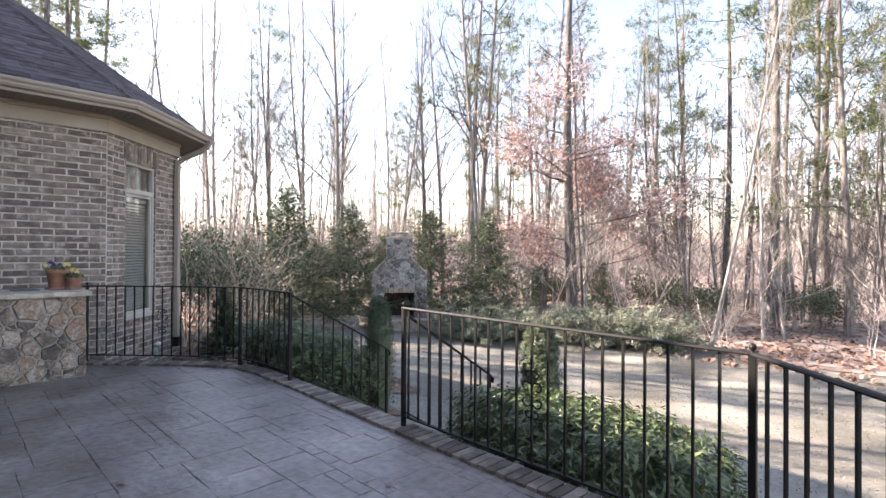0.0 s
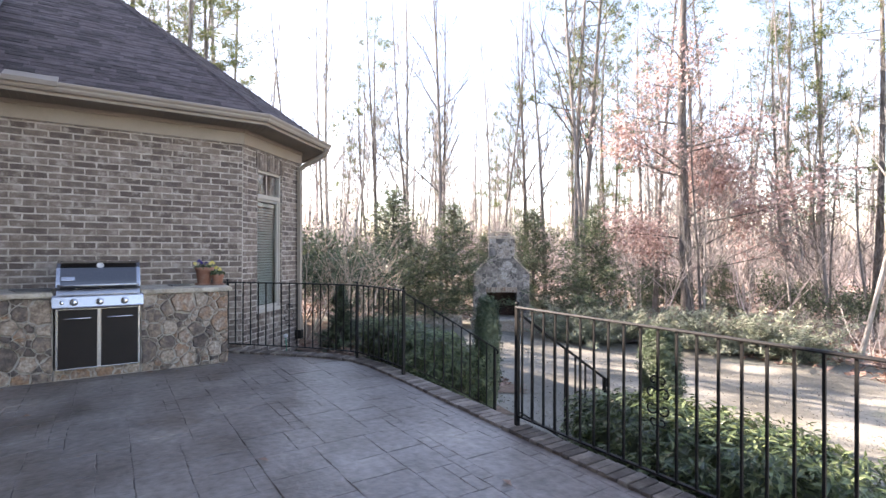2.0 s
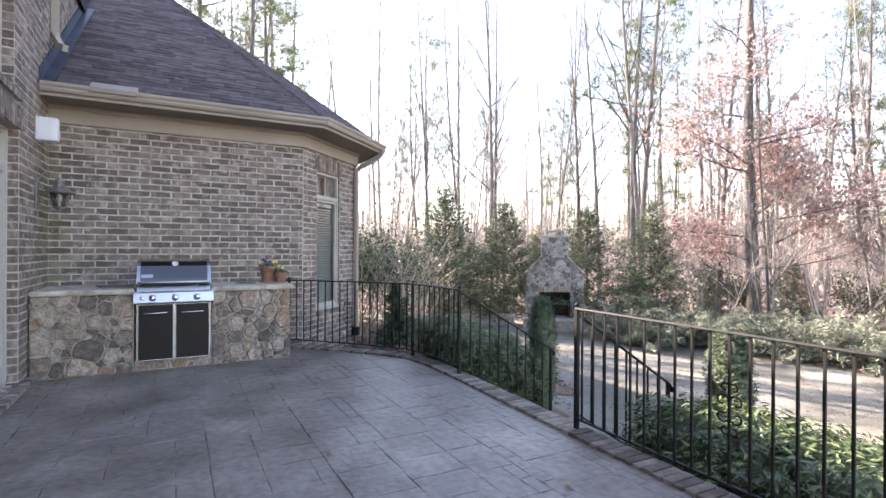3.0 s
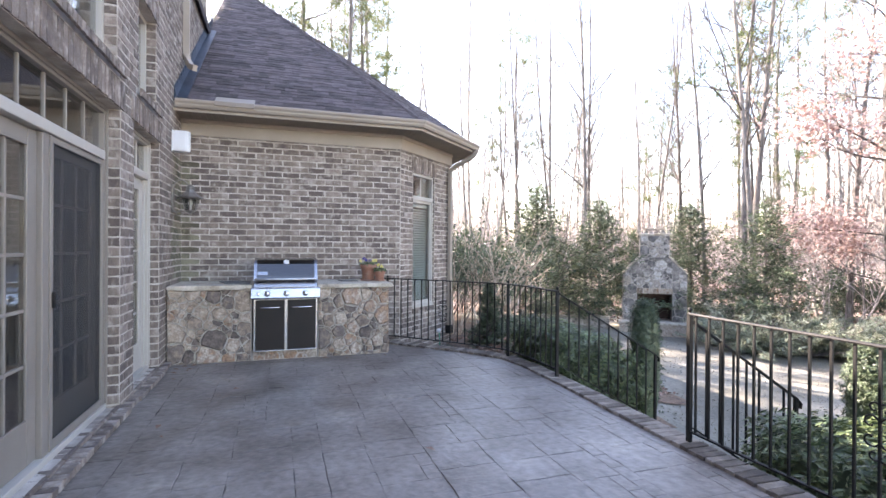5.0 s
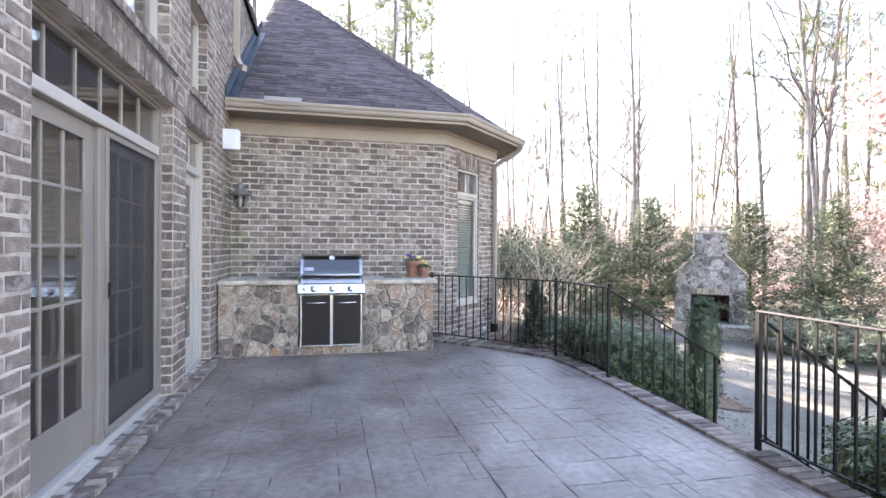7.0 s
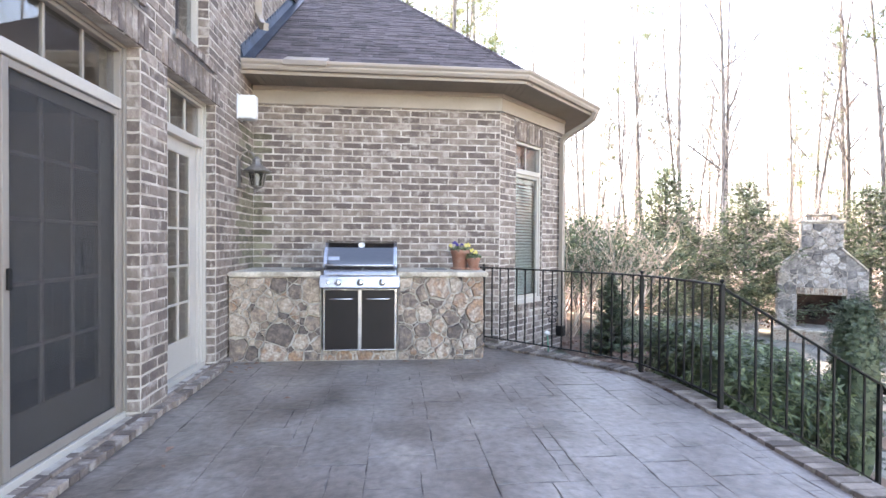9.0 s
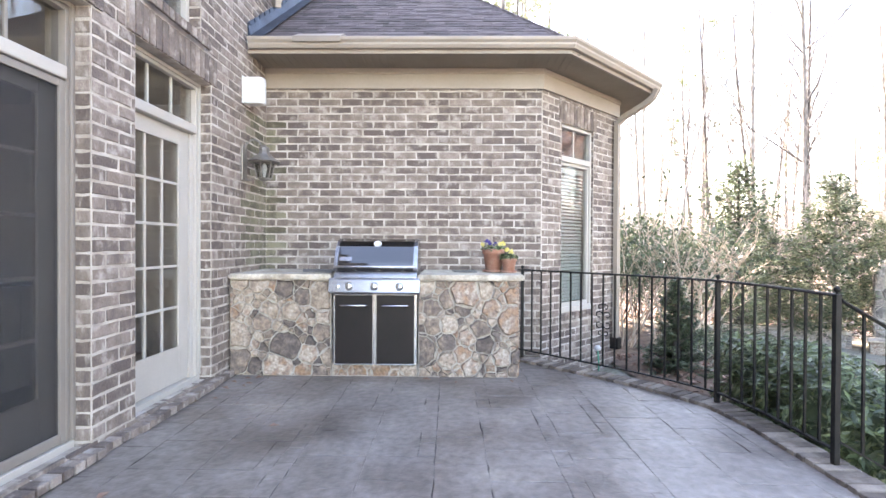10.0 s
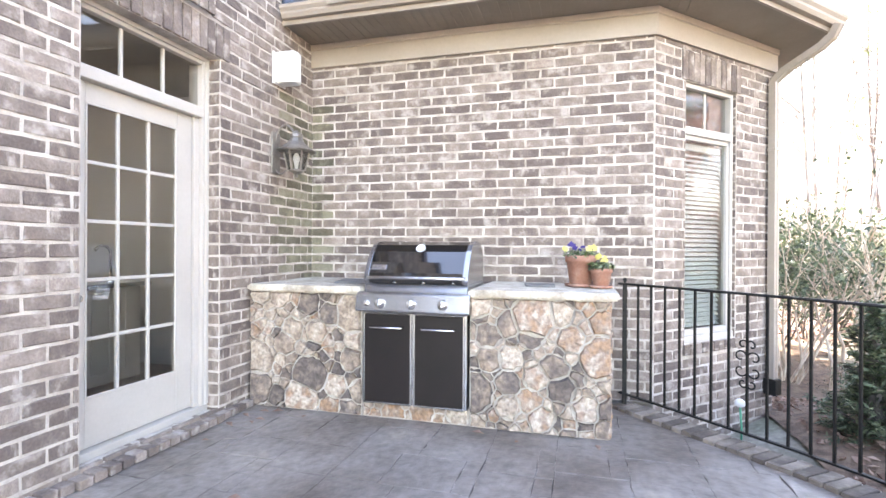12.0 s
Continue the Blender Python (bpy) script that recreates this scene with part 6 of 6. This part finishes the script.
def evergreen(seed, H, W, mat, label, size=0.11, n=3600):
    """A young conifer: tiers of boughs round a thin trunk, each a flat fan of sprays."""
    g = np.random.default_rng(seed)
    rnd = random.Random(seed)
    t = thing("evergreen_tree", (0, 0, 0), label, "tree", "young evergreens")
    v, f = [], []
    tube_into(v, f, [Vector((0, 0, -0.2)), Vector((0.03, 0, H * 0.5)), Vector((0, 0.02, H * 0.98))], [0.07, 0.045, 0.01], 6)
    cs, ns, ax = [], [], []
    boughs = 90
    for b in range(boughs):
        u = (b + rnd.random()) / boughs
        z = H * (0.03 + 0.95 * u ** 1.15)
        reach = W / 2 * (1 - z / H) ** 0.95 * rnd.uniform(0.45, 1.2) + 0.035 * W
        a = b * 2.399 + rnd.uniform(-0.4, 0.4)
        out, side = np.array([math.cos(a), math.sin(a), 0.0]), np.array([-math.sin(a), math.cos(a), 0.0])
        lift, droop = rnd.uniform(0.3, 0.7) + 0.5 * u, rnd.uniform(0.15, 0.4)
        along = lambda q: np.array([0, 0, z]) + out * reach * q + np.array([0, 0, 1.0]) * reach * (lift * q - droop * q * q)
        tube_into(v, f, [Vector(tuple(along(q))) for q in (0, 0.5, 1.0)], [0.016, 0.010, 0.003], 3)
        k = int(n / boughs * (0.25 + 1.3 * (1 - z / H)))
        m = max(4, int(reach / (0.035 * W)))
        q = (np.floor(g.uniform(0.12, 1.0, (k, 1)) * m) + 0.5) / m
        way = np.where(g.random((k, 1)) < 0.5, -1.0, 1.0)
        twig = out * 0.75 + side * way * 0.66 + g.normal(size=(k, 3)) * 0.10
        ln = 0.38 * reach * (1.12 - q)
        c = np.array([0, 0, z]) + out * reach * q + np.array([0, 0, 1.0]) * reach * (lift * q - droop * q * q) + twig * ln * g.random((k, 1)) + g.normal(size=(k, 3)) * 0.022 * W
        cs.append(c)
        ax.append(twig + g.normal(size=(k, 3)) * 0.35 + (0, 0, 0.15))
        ns.append(g.normal(size=(k, 3)) * 0.45 + (0, 0, 1.0))
    link_mesh("trunk", v, f, M_BARK, t)
    lv, lf = leaf_quads(np.concatenate(cs), np.concatenate(ns), size, g, 0.24, 0.1, np.concatenate(ax))
    leaf_mesh("crown", lv, lf, mat, t)
    return t


def brush(name, seed, H, W, stems, mat, label, category, leaves=0, leaf_mat=None, thick=1.0, twigs=6):
    """A bare or thinly leaved shrub: bent stems that fork twice into fine twigs."""
    rnd = random.Random(seed)
    g = np.random.default_rng(seed)
    t = thing(name, (0, 0, 0), label, category, "undergrowth of the wood")
    v, f, tips = [], [], []
    for s in range(stems):
        a = rnd.uniform(0, 2 * math.pi)
        base = Vector((math.cos(a), math.sin(a), 0)) * rnd.uniform(0, 0.12) * W
        d = (Vector((math.cos(a), math.sin(a), 0)) * rnd.uniform(0.15, 0.75) * W / H + Vector((0, 0, 1))).normalized()
        h = H * rnd.uniform(0.55, 0.95)
        pts = [base + Vector((0, 0, -0.1))]
        for k in range(6):
            d = (d + Vector((rnd.uniform(-0.3, 0.3), rnd.uniform(-0.3, 0.3), 0.06))).normalized()
            pts.append(pts[-1] + d * h / 6)
        r = (0.007 + 0.0045 * H * rnd.uniform(0.5, 1)) * thick
        tube_into(v, f, pts, [r, r * 0.9, r * 0.75, r * 0.6, r * 0.45, r * 0.3, r * 0.12], 5)
        for w in range(twigs):
            q = pts[2 + rnd.randrange(3)].lerp(pts[4 + rnd.randrange(3)], rnd.random())
            e = (d + Vector((rnd.uniform(-1.2, 1.2), rnd.uniform(-1.2, 1.2), rnd.uniform(-0.3, 0.7)))).normalized()
            L = H * rnd.uniform(0.14, 0.30)
            m = q + e * L * 0.5
            e2 = (e + Vector((rnd.uniform(-0.6, 0.6), rnd.uniform(-0.6, 0.6), rnd.uniform(-0.2, 0.5)))).normalized()
            z = m + e2 * L * 0.5
            tube_into(v, f, [q, m, z], [r * 0.42, r * 0.3, r * 0.1], 4)
            tips += [m, z]
            for u in range(4):
                p0 = q.lerp(z, rnd.uniform(0.25, 1))
                tube_into(v, f, [p0, p0 + (e2 + Vector((rnd.uniform(-1, 1), rnd.uniform(-1, 1), rnd.uniform(-0.3, 0.8)))).normalized() * L * rnd.uniform(0.25, 0.5)], [r * 0.15, 0.002], 3)
    link_mesh("stem_clump", v, f, mat, t, "", True)
    if leaves:
        idx = g.integers(0, len(tips), leaves)
        c = np.array([tuple(p) for p in tips])[idx] + g.normal(size=(leaves, 3)) * 0.17
        lv, lf = leaf_quads(c, g.normal(size=(leaves, 3)) + (0, 0, 0.5), 0.045, g, 0.5, 0.2)
        leaf_mesh("foliage", lv, lf, leaf_mat, t)
    return t


def stand(ob, x, y, turn, s=1.0, first=False):
    m = Matrix.Translation((x, y, ground_height(x, y) - 0.05)) @ Matrix.Rotation(turn, 4, "Z")
    if first:
        ob.matrix_basis = m @ Matrix.Scale(s, 4)
        return ob
    c = copy_thing(ob, m)
    c.scale = (s, s, s)
    return c


class Stock:
    """Trees of one kind: the first standing is the model, the others copies."""

    def __init__(self, models):
        self.models, self.used, self.n = models, set(), 0

    def put(self, x, y, s=1.0, which=None):
        i = self.n % len(self.models) if which is None else which
        self.n += 1
        ob = self.models[i]
        first = i not in self.used
        self.used.add(i)
        return stand(ob, x, y, (self.n * 2.399) % 6.283, s, first)


def ray_place(bearing, d):
    return 0.4 + d * math.cos(radians(bearing)), d * math.sin(radians(bearing))


def in_clearing(x, y):
    return y < 3.5 or (x > -21 and y < 17.5 and x < 12) or math.hypot(x + 15, y - 13) < 4.0


def woodland():
    rnd = random.Random(21)
    bare = Stock([tree("bare_tree", 100 + i, "bare", M_BARK if i % 3 else M_BARK_PALE, "tall bare grey-barked tree in the winter wood") for i in range(6)])
    pines = Stock([tree("pine_tree", 200 + i, "pine", M_BARK, "tall pine with a high thin green crown") for i in range(3)])
    oak = tree("oak_tree", 301, "oak", M_BARK, "tall oak still holding russet winter leaves", group="oak")
    stand(oak, -10.7, 19.2, 0.4, 1.0, True)
    # trees that stand out at the wood's edge: bearing in degrees, distance, size
    for b, d, s in ((159.5, 31, 0.9), (153.8, 29, 0.8), (152.9, 29.5, 0.75), (149.8, 29, 0.9), (146.4, 28, 0.85), (145.7, 33, 0.9), (141, 36, 0.9), (140.0, 30, 0.8),
                    (137, 34, 0.9), (131.6, 34, 1.0), (123.2, 25, 0.75), (118.5, 31, 0.8), (114.5, 33, 0.85), (110, 30, 0.8), (103.5, 31, 0.9), (98.5, 27, 1.1), (95.5, 30, 1.0), (92.5, 28, 0.9), (165, 30, 0.85), (162, 36, 0.95)):
        bare.put(*ray_place(b, d), s)
    for b, d, s in ((131.2, 27, 1.0), (101.4, 25, 1.15), (97.2, 30, 1.0), (128, 38, 1.0), (120, 40, 1.0), (169, 40, 1.0), (173, 34, 0.95), (90, 33, 1.0), (86, 30, 1.0), (109, 38, 1.0), (176, 38, 0.9)):
        pines.put(*ray_place(b, d), s)
    low = Stock([tree("pine_tree", 220 + i, "lowpine", M_BARK, "dense pine with green boughs low on the trunk") for i in range(2)])
    for b, d, s in ((105.5, 23.5, 0.75), (100.2, 27, 0.85), (95.6, 24, 0.8), (92, 26, 0.9), (88.5, 22, 0.8), (130.4, 31, 0.6), (127.5, 35, 0.7), (112, 36, 0.8), (171.5, 26, 0.8), (139, 39, 0.7)):
        low.put(*ray_place(b, d), s)
    # low pines west of the wing, also added for lawn shade; tops show
    for x, y, s in ((-21.0, -2.5, 0.95), (-22.5, 0.5, 0.95), (-20.0, 2.5, 0.8)):
        low.put(x, y, s)
    # leaning tree at the lawn's edge
    lean = copy_thing(bare.models[3], Matrix.Translation((-4.7, 17.2, ground_height(-4.7, 17.2) - 0.1)) @ Matrix.Rotation(radians(10), 4, "Y") @ Matrix.Rotation(1.0, 4, "Z"))
    lean.scale = (0.5, 0.5, 0.66)
    lean["label"] = "slender pale tree leaning at the lawn's edge"
    n = 0
    while n < 70:
        b, d = rnd.uniform(62, 186), 23 + 42 * rnd.random() ** 0.8
        x, y = ray_place(b, d)
        if in_clearing(x, y):
            continue
        (pines if rnd.random() < 0.16 else bare).put(x, y, rnd.uniform(0.6, 1.1))
        n += 1
    # sunward trees beyond the wing, placed to shade the lawn; some top the roof
    for x, y in ((-24, -4), (-30, 1), (-27, 4), (-36, -2), (-40, 3), (-28, -1), (-25, 2), (-26, -7), (-31, -5), (-35, -12)):
        (pines if n % 3 == 0 else bare).put(x, y, rnd.uniform(0.8, 1.0))
        n += 1
    sap = Stock([tree("sapling", 260 + i, "sapling", M_BARK_PALE if i % 2 else M_BARK, "thin bare sapling in the winter wood", "tree", "saplings of the wood") for i in range(5)])
    n = 0
    while n < 130:
        b, d = rnd.uniform(78, 130) if n % 2 else rnd.uniform(78, 182), 20 + 34 * rnd.random()
        x, y = ray_place(b, d)
        if in_clearing(x, y):
            continue
        sap.put(x, y, rnd.uniform(0.6, 1.25))
        n += 1
    ever = Stock([evergreen(400 + i, 4.6, 4.7, M_CONIFER, "young feathery green conifer at the wood's edge", 0.08, 15000) for i in range(3)])
    for b, d, s in ((151.8, 19.8, 1.12), (145.0, 20.6, 1.06), (136.0, 24, 1.1), (129.5, 20, 1.0), (149, 27, 0.8), (141.5, 29, 0.85), (156, 27, 0.8), (117, 27, 0.6), (124, 28, 0.5)):
        ever.put(*ray_place(b, d), s)
    shr = Stock([brush("bare_shrub", 500 + i, 3.2, 2.6, 9, M_TWIG, "leafless brown undergrowth shrub in the wood", "shrub") for i in range(4)])
    n = 0
    while n < 125:
        b, d = rnd.uniform(76, 184), 18.5 + 28 * rnd.random()
        x, y = ray_place(b, d)
        if in_clearing(x, y) or (d < 24 and 125 < b < 166):
            continue
        shr.put(x, y, rnd.choice((0.5, 0.8, 1.1, 1.5, 2.1)) * rnd.uniform(0.8, 1.2))
        n += 1
    tan = Stock([brush("crepe_myrtle", 600 + i, 4.2, 3.0, 8, M_BARK_TAN, "multi-stemmed shrub with tan peeling bark and whippy twigs", "shrub", 1100, M_LEAF_DARK, thick=1.7, twigs=5) for i in range(2)])
    tan.put(-12.0, 5.0, 1.0)
    tan.put(-13.9, 6.6, 0.9)
    tan.put(-12.6, 4.3, 0.8)
    gr = Stock([brush("leafy_shrub", 620 + i, 2.3, 2.2, 9, M_BARK, "loose green shrub behind the railing", "shrub", 3800, M_LEAF_DARK) for i in range(2)])
    for x, y, s in ((-11.0, 5.6, 0.42), (-10.0, 4.5, 0.38), (-15.8, 4.3, 1.3), (-16.6, 5.4, 1.6), (-18.0, 6.9, 1.5), (-6.2, 21.5, 1.0), (-9.0, 23.5, 1.1), (-3.0, 23.5, 1.0), (-13.5, 22.0, 1.1)):
        gr.put(x, y, s)


woodland()


def far_wood():
    """Distant trunks and boughs that can no longer be told apart."""
    rnd = random.Random(77)
    v, f = [], []
    for i in range(520):
        b, d = rnd.uniform(55, 190), rnd.uniform(55, 120)
        x, y = ray_place(b, d)
        if y < 4:
            continue
        z = ground_height(x, y)
        h = rnd.uniform(12, 24)
        r = rnd.uniform(0.06, 0.16)
        top = Vector((x + rnd.uniform(-1, 1), y + rnd.uniform(-1, 1), z + h))
        base = Vector((x, y, z - 0.3))
        tube_into(v, f, [base, base.lerp(top, 0.5) + Vector((rnd.uniform(-0.4, 0.4), rnd.uniform(-0.4, 0.4), 0)), top], [r, r * 0.7, r * 0.15], 4)
        for k in range(7):
            p = base.lerp(top, rnd.uniform(0.15, 0.95))
            e = Vector((rnd.uniform(-1, 1), rnd.uniform(-1, 1), rnd.uniform(0.2, 1.0))).normalized() * rnd.uniform(1.0, 3.4)
            tube_into(v, f, [p, p + e * 0.5 + Vector((0, 0, 0.1)), p + e], [r * 0.35, r * 0.25, 0.01], 3)
        for k in range(22):
            p = Vector((x + rnd.uniform(-4, 4), y + rnd.uniform(-3, 3), z))
            e = Vector((rnd.uniform(-0.5, 0.5), rnd.uniform(-0.5, 0.5), 1)) * rnd.uniform(2.0, 8.0)
            tube_into(v, f, [p, p + e], [0.06, 0.012], 3)
    tagged(link_mesh("far_woodland", v, f, M_TWIG), "dense distant bare woodland", "woodland", kind="stuff")


far_wood()


# ---- hedges and clipped shrubs ----
def clipped(name, centre, half, top_slope, n, size, mat, label, category="hedge", group="", rough=0.07, power=4.0, aspect=0.27):
    """A clipped shrub: solid dark core for the shaded inside, and leaves on and just under a lumpy rounded skin."""
    g = np.random.default_rng(int(abs(centre[0] * 100)) + n)
    t = thing(name, (centre[0], centre[1], centre[2]), label, category, group)
    k = n // 7
    d = g.normal(size=(k, 3))
    d[:, 2] = np.where(d[:, 2] < -0.6, -d[:, 2], d[:, 2])
    d /= (np.abs(d) ** power).sum(1, keepdims=True) ** (1 / power)
    lump = np.array([noise.noise((q[0] * half[0] * 5, q[1] * half[1] * 5, q[2] * half[2] * 5 + 3)) for q in d])[:, None]
    deep = g.uniform(0, 1, (k, 1)) ** 2 * 0.20
    p = d * np.array(half) * (1 - deep) + d * (lump * rough + g.normal(size=(k, 1)) * rough * 0.4)
    p[:, 2] += top_slope * p[:, 1]
    # each shoot carries a whorl of seven leaves that point up and outwards
    stem = d / np.linalg.norm(d, axis=1, keepdims=True) * 0.7 + (0, 0, 0.8) + g.normal(size=(k, 3)) * 0.35
    stem /= np.linalg.norm(stem, axis=1, keepdims=True)
    stem, p = np.repeat(stem, 7, 0), np.repeat(p, 7, 0)
    ax = stem * g.uniform(0.2, 1.1, (7 * k, 1)) + g.normal(size=(7 * k, 3)) * 0.62
    ax /= np.linalg.norm(ax, axis=1, keepdims=True)
    nrm = stem + g.normal(size=(7 * k, 3)) * 0.25
    v, f = leaf_quads(p + ax * size * 0.9 + stem * g.uniform(-1, 1, (7 * k, 1)) * size, nrm, size, g, aspect, 0.14, ax)
    leaf_mesh("foliage", v, f, mat, t)
    # solid dark body stands in for inner growth and the shade between leaves
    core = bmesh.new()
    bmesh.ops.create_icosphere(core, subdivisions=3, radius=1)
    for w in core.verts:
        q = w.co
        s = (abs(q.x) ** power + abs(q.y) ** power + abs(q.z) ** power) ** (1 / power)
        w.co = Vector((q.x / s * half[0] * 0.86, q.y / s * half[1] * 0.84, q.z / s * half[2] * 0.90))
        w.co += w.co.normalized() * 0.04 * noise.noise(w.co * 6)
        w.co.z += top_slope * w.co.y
    part("inner_growth", core, M_LEAF_DARK, t, "solid dark core for inner growth and its shade")
    return t


clipped("clipped_hedge", (-1.54, 3.62, -0.36), (1.10, 0.55, 0.60), -0.05, 19000, 0.040, M_LEAF_HEDGE, "sunlit broad-leaved evergreen hedge below the railing", "hedge", "hedges flanking the steps")
clipped("clipped_hedge", (-5.72, 3.72, -0.30), (0.88, 0.72, 0.66), -0.34, 17000, 0.040, M_LEAF_HEDGE, "shaded broad-leaved evergreen hedge beside the steps", "hedge", "hedges flanking the steps")
clipped("column_shrub", (-5.19, 4.50, -0.06), (0.185, 0.185, 0.88), 0.0, 13000, 0.017, M_LEAF_DARK, "narrow clipped evergreen column by the steps", "shrub", "clipped columns by the steps", 0.03, 3.4)
clipped("column_shrub", (-2.36, 4.33, -0.08), (0.185, 0.185, 0.84), 0.0, 13000, 0.017, M_LEAF_DARK, "sunlit clipped evergreen column by the steps", "shrub", "clipped columns by the steps", 0.03, 3.4)
cone = evergreen(455, 1.30, 0.85, M_LEAF_DARK, "small dense conical evergreen beside the bay", 0.036, 9000)
cone.name = "cone_shrub"
tagged(cone, category="shrub", group="")
cone.matrix_basis = Matrix.Translation((-8.05, 3.45, -0.42))


def juniper(at, s, seed, label):
    g = np.random.default_rng(seed)
    rnd = random.Random(seed)
    t = thing("juniper", (at[0], at[1], ground_height(*at)), label, "shrub", "spreading junipers")
    v, f, cs, ns = [], [], [], []
    for b in range(75):
        a = rnd.uniform(0, 2 * math.pi)
        L = rnd.uniform(0.6, 1.5) * s
        d = Vector((math.cos(a), math.sin(a), rnd.uniform(0.25, 1.25))).normalized()
        tube_into(v, f, [Vector((0, 0, 0)), d * L * 0.5, d * L - Vector((0, 0, 0.12 * L))], [0.02, 0.012, 0.003], 4)
        u = g.uniform(0.3, 1.08, (70, 1))
        cs.append(np.array(d) * L * u - np.array([0, 0, 0.12 * L]) * u ** 2 + g.normal(size=(70, 3)) * (0.07, 0.07, 0.04))
        ns.append(g.normal(size=(70, 3)) * 0.6 + (0, 0, 1))
    link_mesh("stem_clump", v, f, M_BARK, t)
    lv, lf = leaf_quads(np.concatenate(cs), np.concatenate(ns), 0.10, g, 0.16, 0.05)
    leaf_mesh("foliage", lv, lf, M_JUNIPER, t)


for k, (bearing, d, s) in enumerate(((130.0, 17.6, 1.5), (126.0, 18.2, 1.6), (122.0, 18.4, 1.35), (118.0, 18.0, 1.5), (114.5, 17.8, 1.6), (111.0, 17.6, 1.3), (132.5, 18.6, 1.2))):
    juniper(ray_place(bearing, d), s, 1 + k, "spreading grey-green juniper at the lawn's edge")


# ---- forest floor and planting bed ----
def cover(name, x0, x1, y0, y1, step, keep, label, mat):
    v, f, idx = [], [], {}

    def vert(i, j):
        if (i, j) not in idx:
            x, y = x0 + i * step, y0 + j * step
            bump = 0.05 * noise.noise((x * 0.6, y * 0.6, 0.3)) if y > 3 else 0
            idx[i, j] = len(v)
            v.append((x, y, ground_height(x, y) + bump + 0.025 + 0.02 * noise.noise((x * 2, y * 2, 5))))
        return idx[i, j]

    for i in range(int((x1 - x0) / step)):
        for j in range(int((y1 - y0) / step)):
            x, y = x0 + (i + 0.5) * step, y0 + (j + 0.5) * step
            if keep(x, y):
                f.append((vert(i, j), vert(i + 1, j), vert(i + 1, j + 1), vert(i, j + 1)))
    tagged(link_mesh(name, v, f, mat, smooth=True), label, "ground", kind="structure")


def in_wood(x, y):
    w = 1.2 * noise.noise((x * 0.35, y * 0.35, 1.0)) + 0.5 * noise.noise((x * 1.3, y * 1.3, 2.0))
    edge = 17.3 - 0.12 * (x + 5) if x > -12 else 17.3 + 0.6
    return y + w > edge or x + w < -18.5


cover("forest_floor", -70, 40, 3.4, 75, 0.45, in_wood, "brown leaf-covered forest floor", M_FOREST)
cover("planting_bed", -18, -5.0, 2.9, 7.2, 0.2, lambda x, y: x + y < 0.2 + 0.5 * noise.noise((x, y, 3)) and y < 6.2 + 0.6 * noise.noise((x, y, 4)) and not (x > -6.0 and y > 4.8), "mulched planting bed beside the bay", M_MULCH)


# ---- leaves on the ground, lawn blades ----
def ground_scatter():
    g = np.random.default_rng(9)
    pts = []
    while len(pts) < 15000:
        b, d = g.uniform(74, 182), 15 + 32 * g.random() ** 1.3
        x, y = ray_place(b, d)
        if in_clearing(x, y) and not (y > 15.2 and g.random() < 0.5) and not (x < -17.5):
            continue
        if y > 3.5:
            pts.append((x, y, ground_height(x, y) + 0.04 + 0.05 * g.random()))
    c = np.array(pts)
    v, f = leaf_quads(c, g.normal(size=(len(c), 3)) * 0.5 + (0, 0, 1), 0.10, g, 0.6, 0.25)
    tagged(leaf_mesh("leaf_litter", v, f, M_LITTER), "russet fallen leaves over the forest floor", "fallen leaves", kind="stuff")
    x = g.uniform(-15, 4, 16000)
    y = 4.6 + 12 * g.random(16000) ** 1.4
    c = np.stack([x, y, [ground_height(a, b) + 0.02 for a, b in zip(x, y)]], 1)
    ax = g.normal(size=(16000, 3)) * 0.5
    v, f = leaf_quads(c, np.stack([np.cos(ax[:, 0] * 9), np.sin(ax[:, 0] * 9), ax[:, 1] + 0.5], 1), 0.024, g, 0.25, 0.1)
    tagged(leaf_mesh("lawn_blades", v, f, M_STRAW), "short straw-coloured winter grass", "grass", kind="stuff")
    xy = g.uniform((-10.5, 3.0), (-6.5, 6.5), (1500, 2))
    c = np.array([(a, b, ground_height(a, b) + 0.03) for a, b in xy if a + b < -3.2 or b > 3.3])
    v, f = leaf_quads(c, g.normal(size=(len(c), 3)) * 0.4 + (0, 0, 1), 0.05, g, 0.5, 0.2)
    tagged(leaf_mesh("bed_litter", v, f, M_LITTER), "dry leaves and mulch in the planting bed", "fallen leaves", kind="stuff")


ground_scatter()


def fallen_leaf(x, y, seed):
    g = np.random.default_rng(seed)
    v, f = leaf_quads(np.array([[0, 0, 0.012]]), np.array([[0.1, 0.1, 1.0]]), 0.035, g, 0.55, 0.25)
    o = leaf_mesh("fallen_leaf", v, f, M_LITTER)
    o.location = (x, y, 0.0)
    tagged(o, "single curled brown leaf lying on the terrace", "leaf", "stray leaves on the terrace")


for i, (x, y) in enumerate(((-4.05, -1.05), (-4.3, -1.12), (-6.35, -1.2), (-6.2, -1.35), (-2.0, 2.1), (-3.2, 0.9), (-5.3, -0.6), (-6.45, 0.7), (-6.52, -1.28), (-6.40, -1.36), (-6.55, -1.18), (-6.28, -1.22), (-6.50, -0.92), (-6.54, 0.42), (-6.50, 1.22), (-5.9, -1.30), (-1.2, 1.3), (-2.6, -0.9), (-0.9, 0.9))):
    fallen_leaf(x, y, 40 + i)


# ---- laid pieces ----
paving()
edging()
garden_steps()
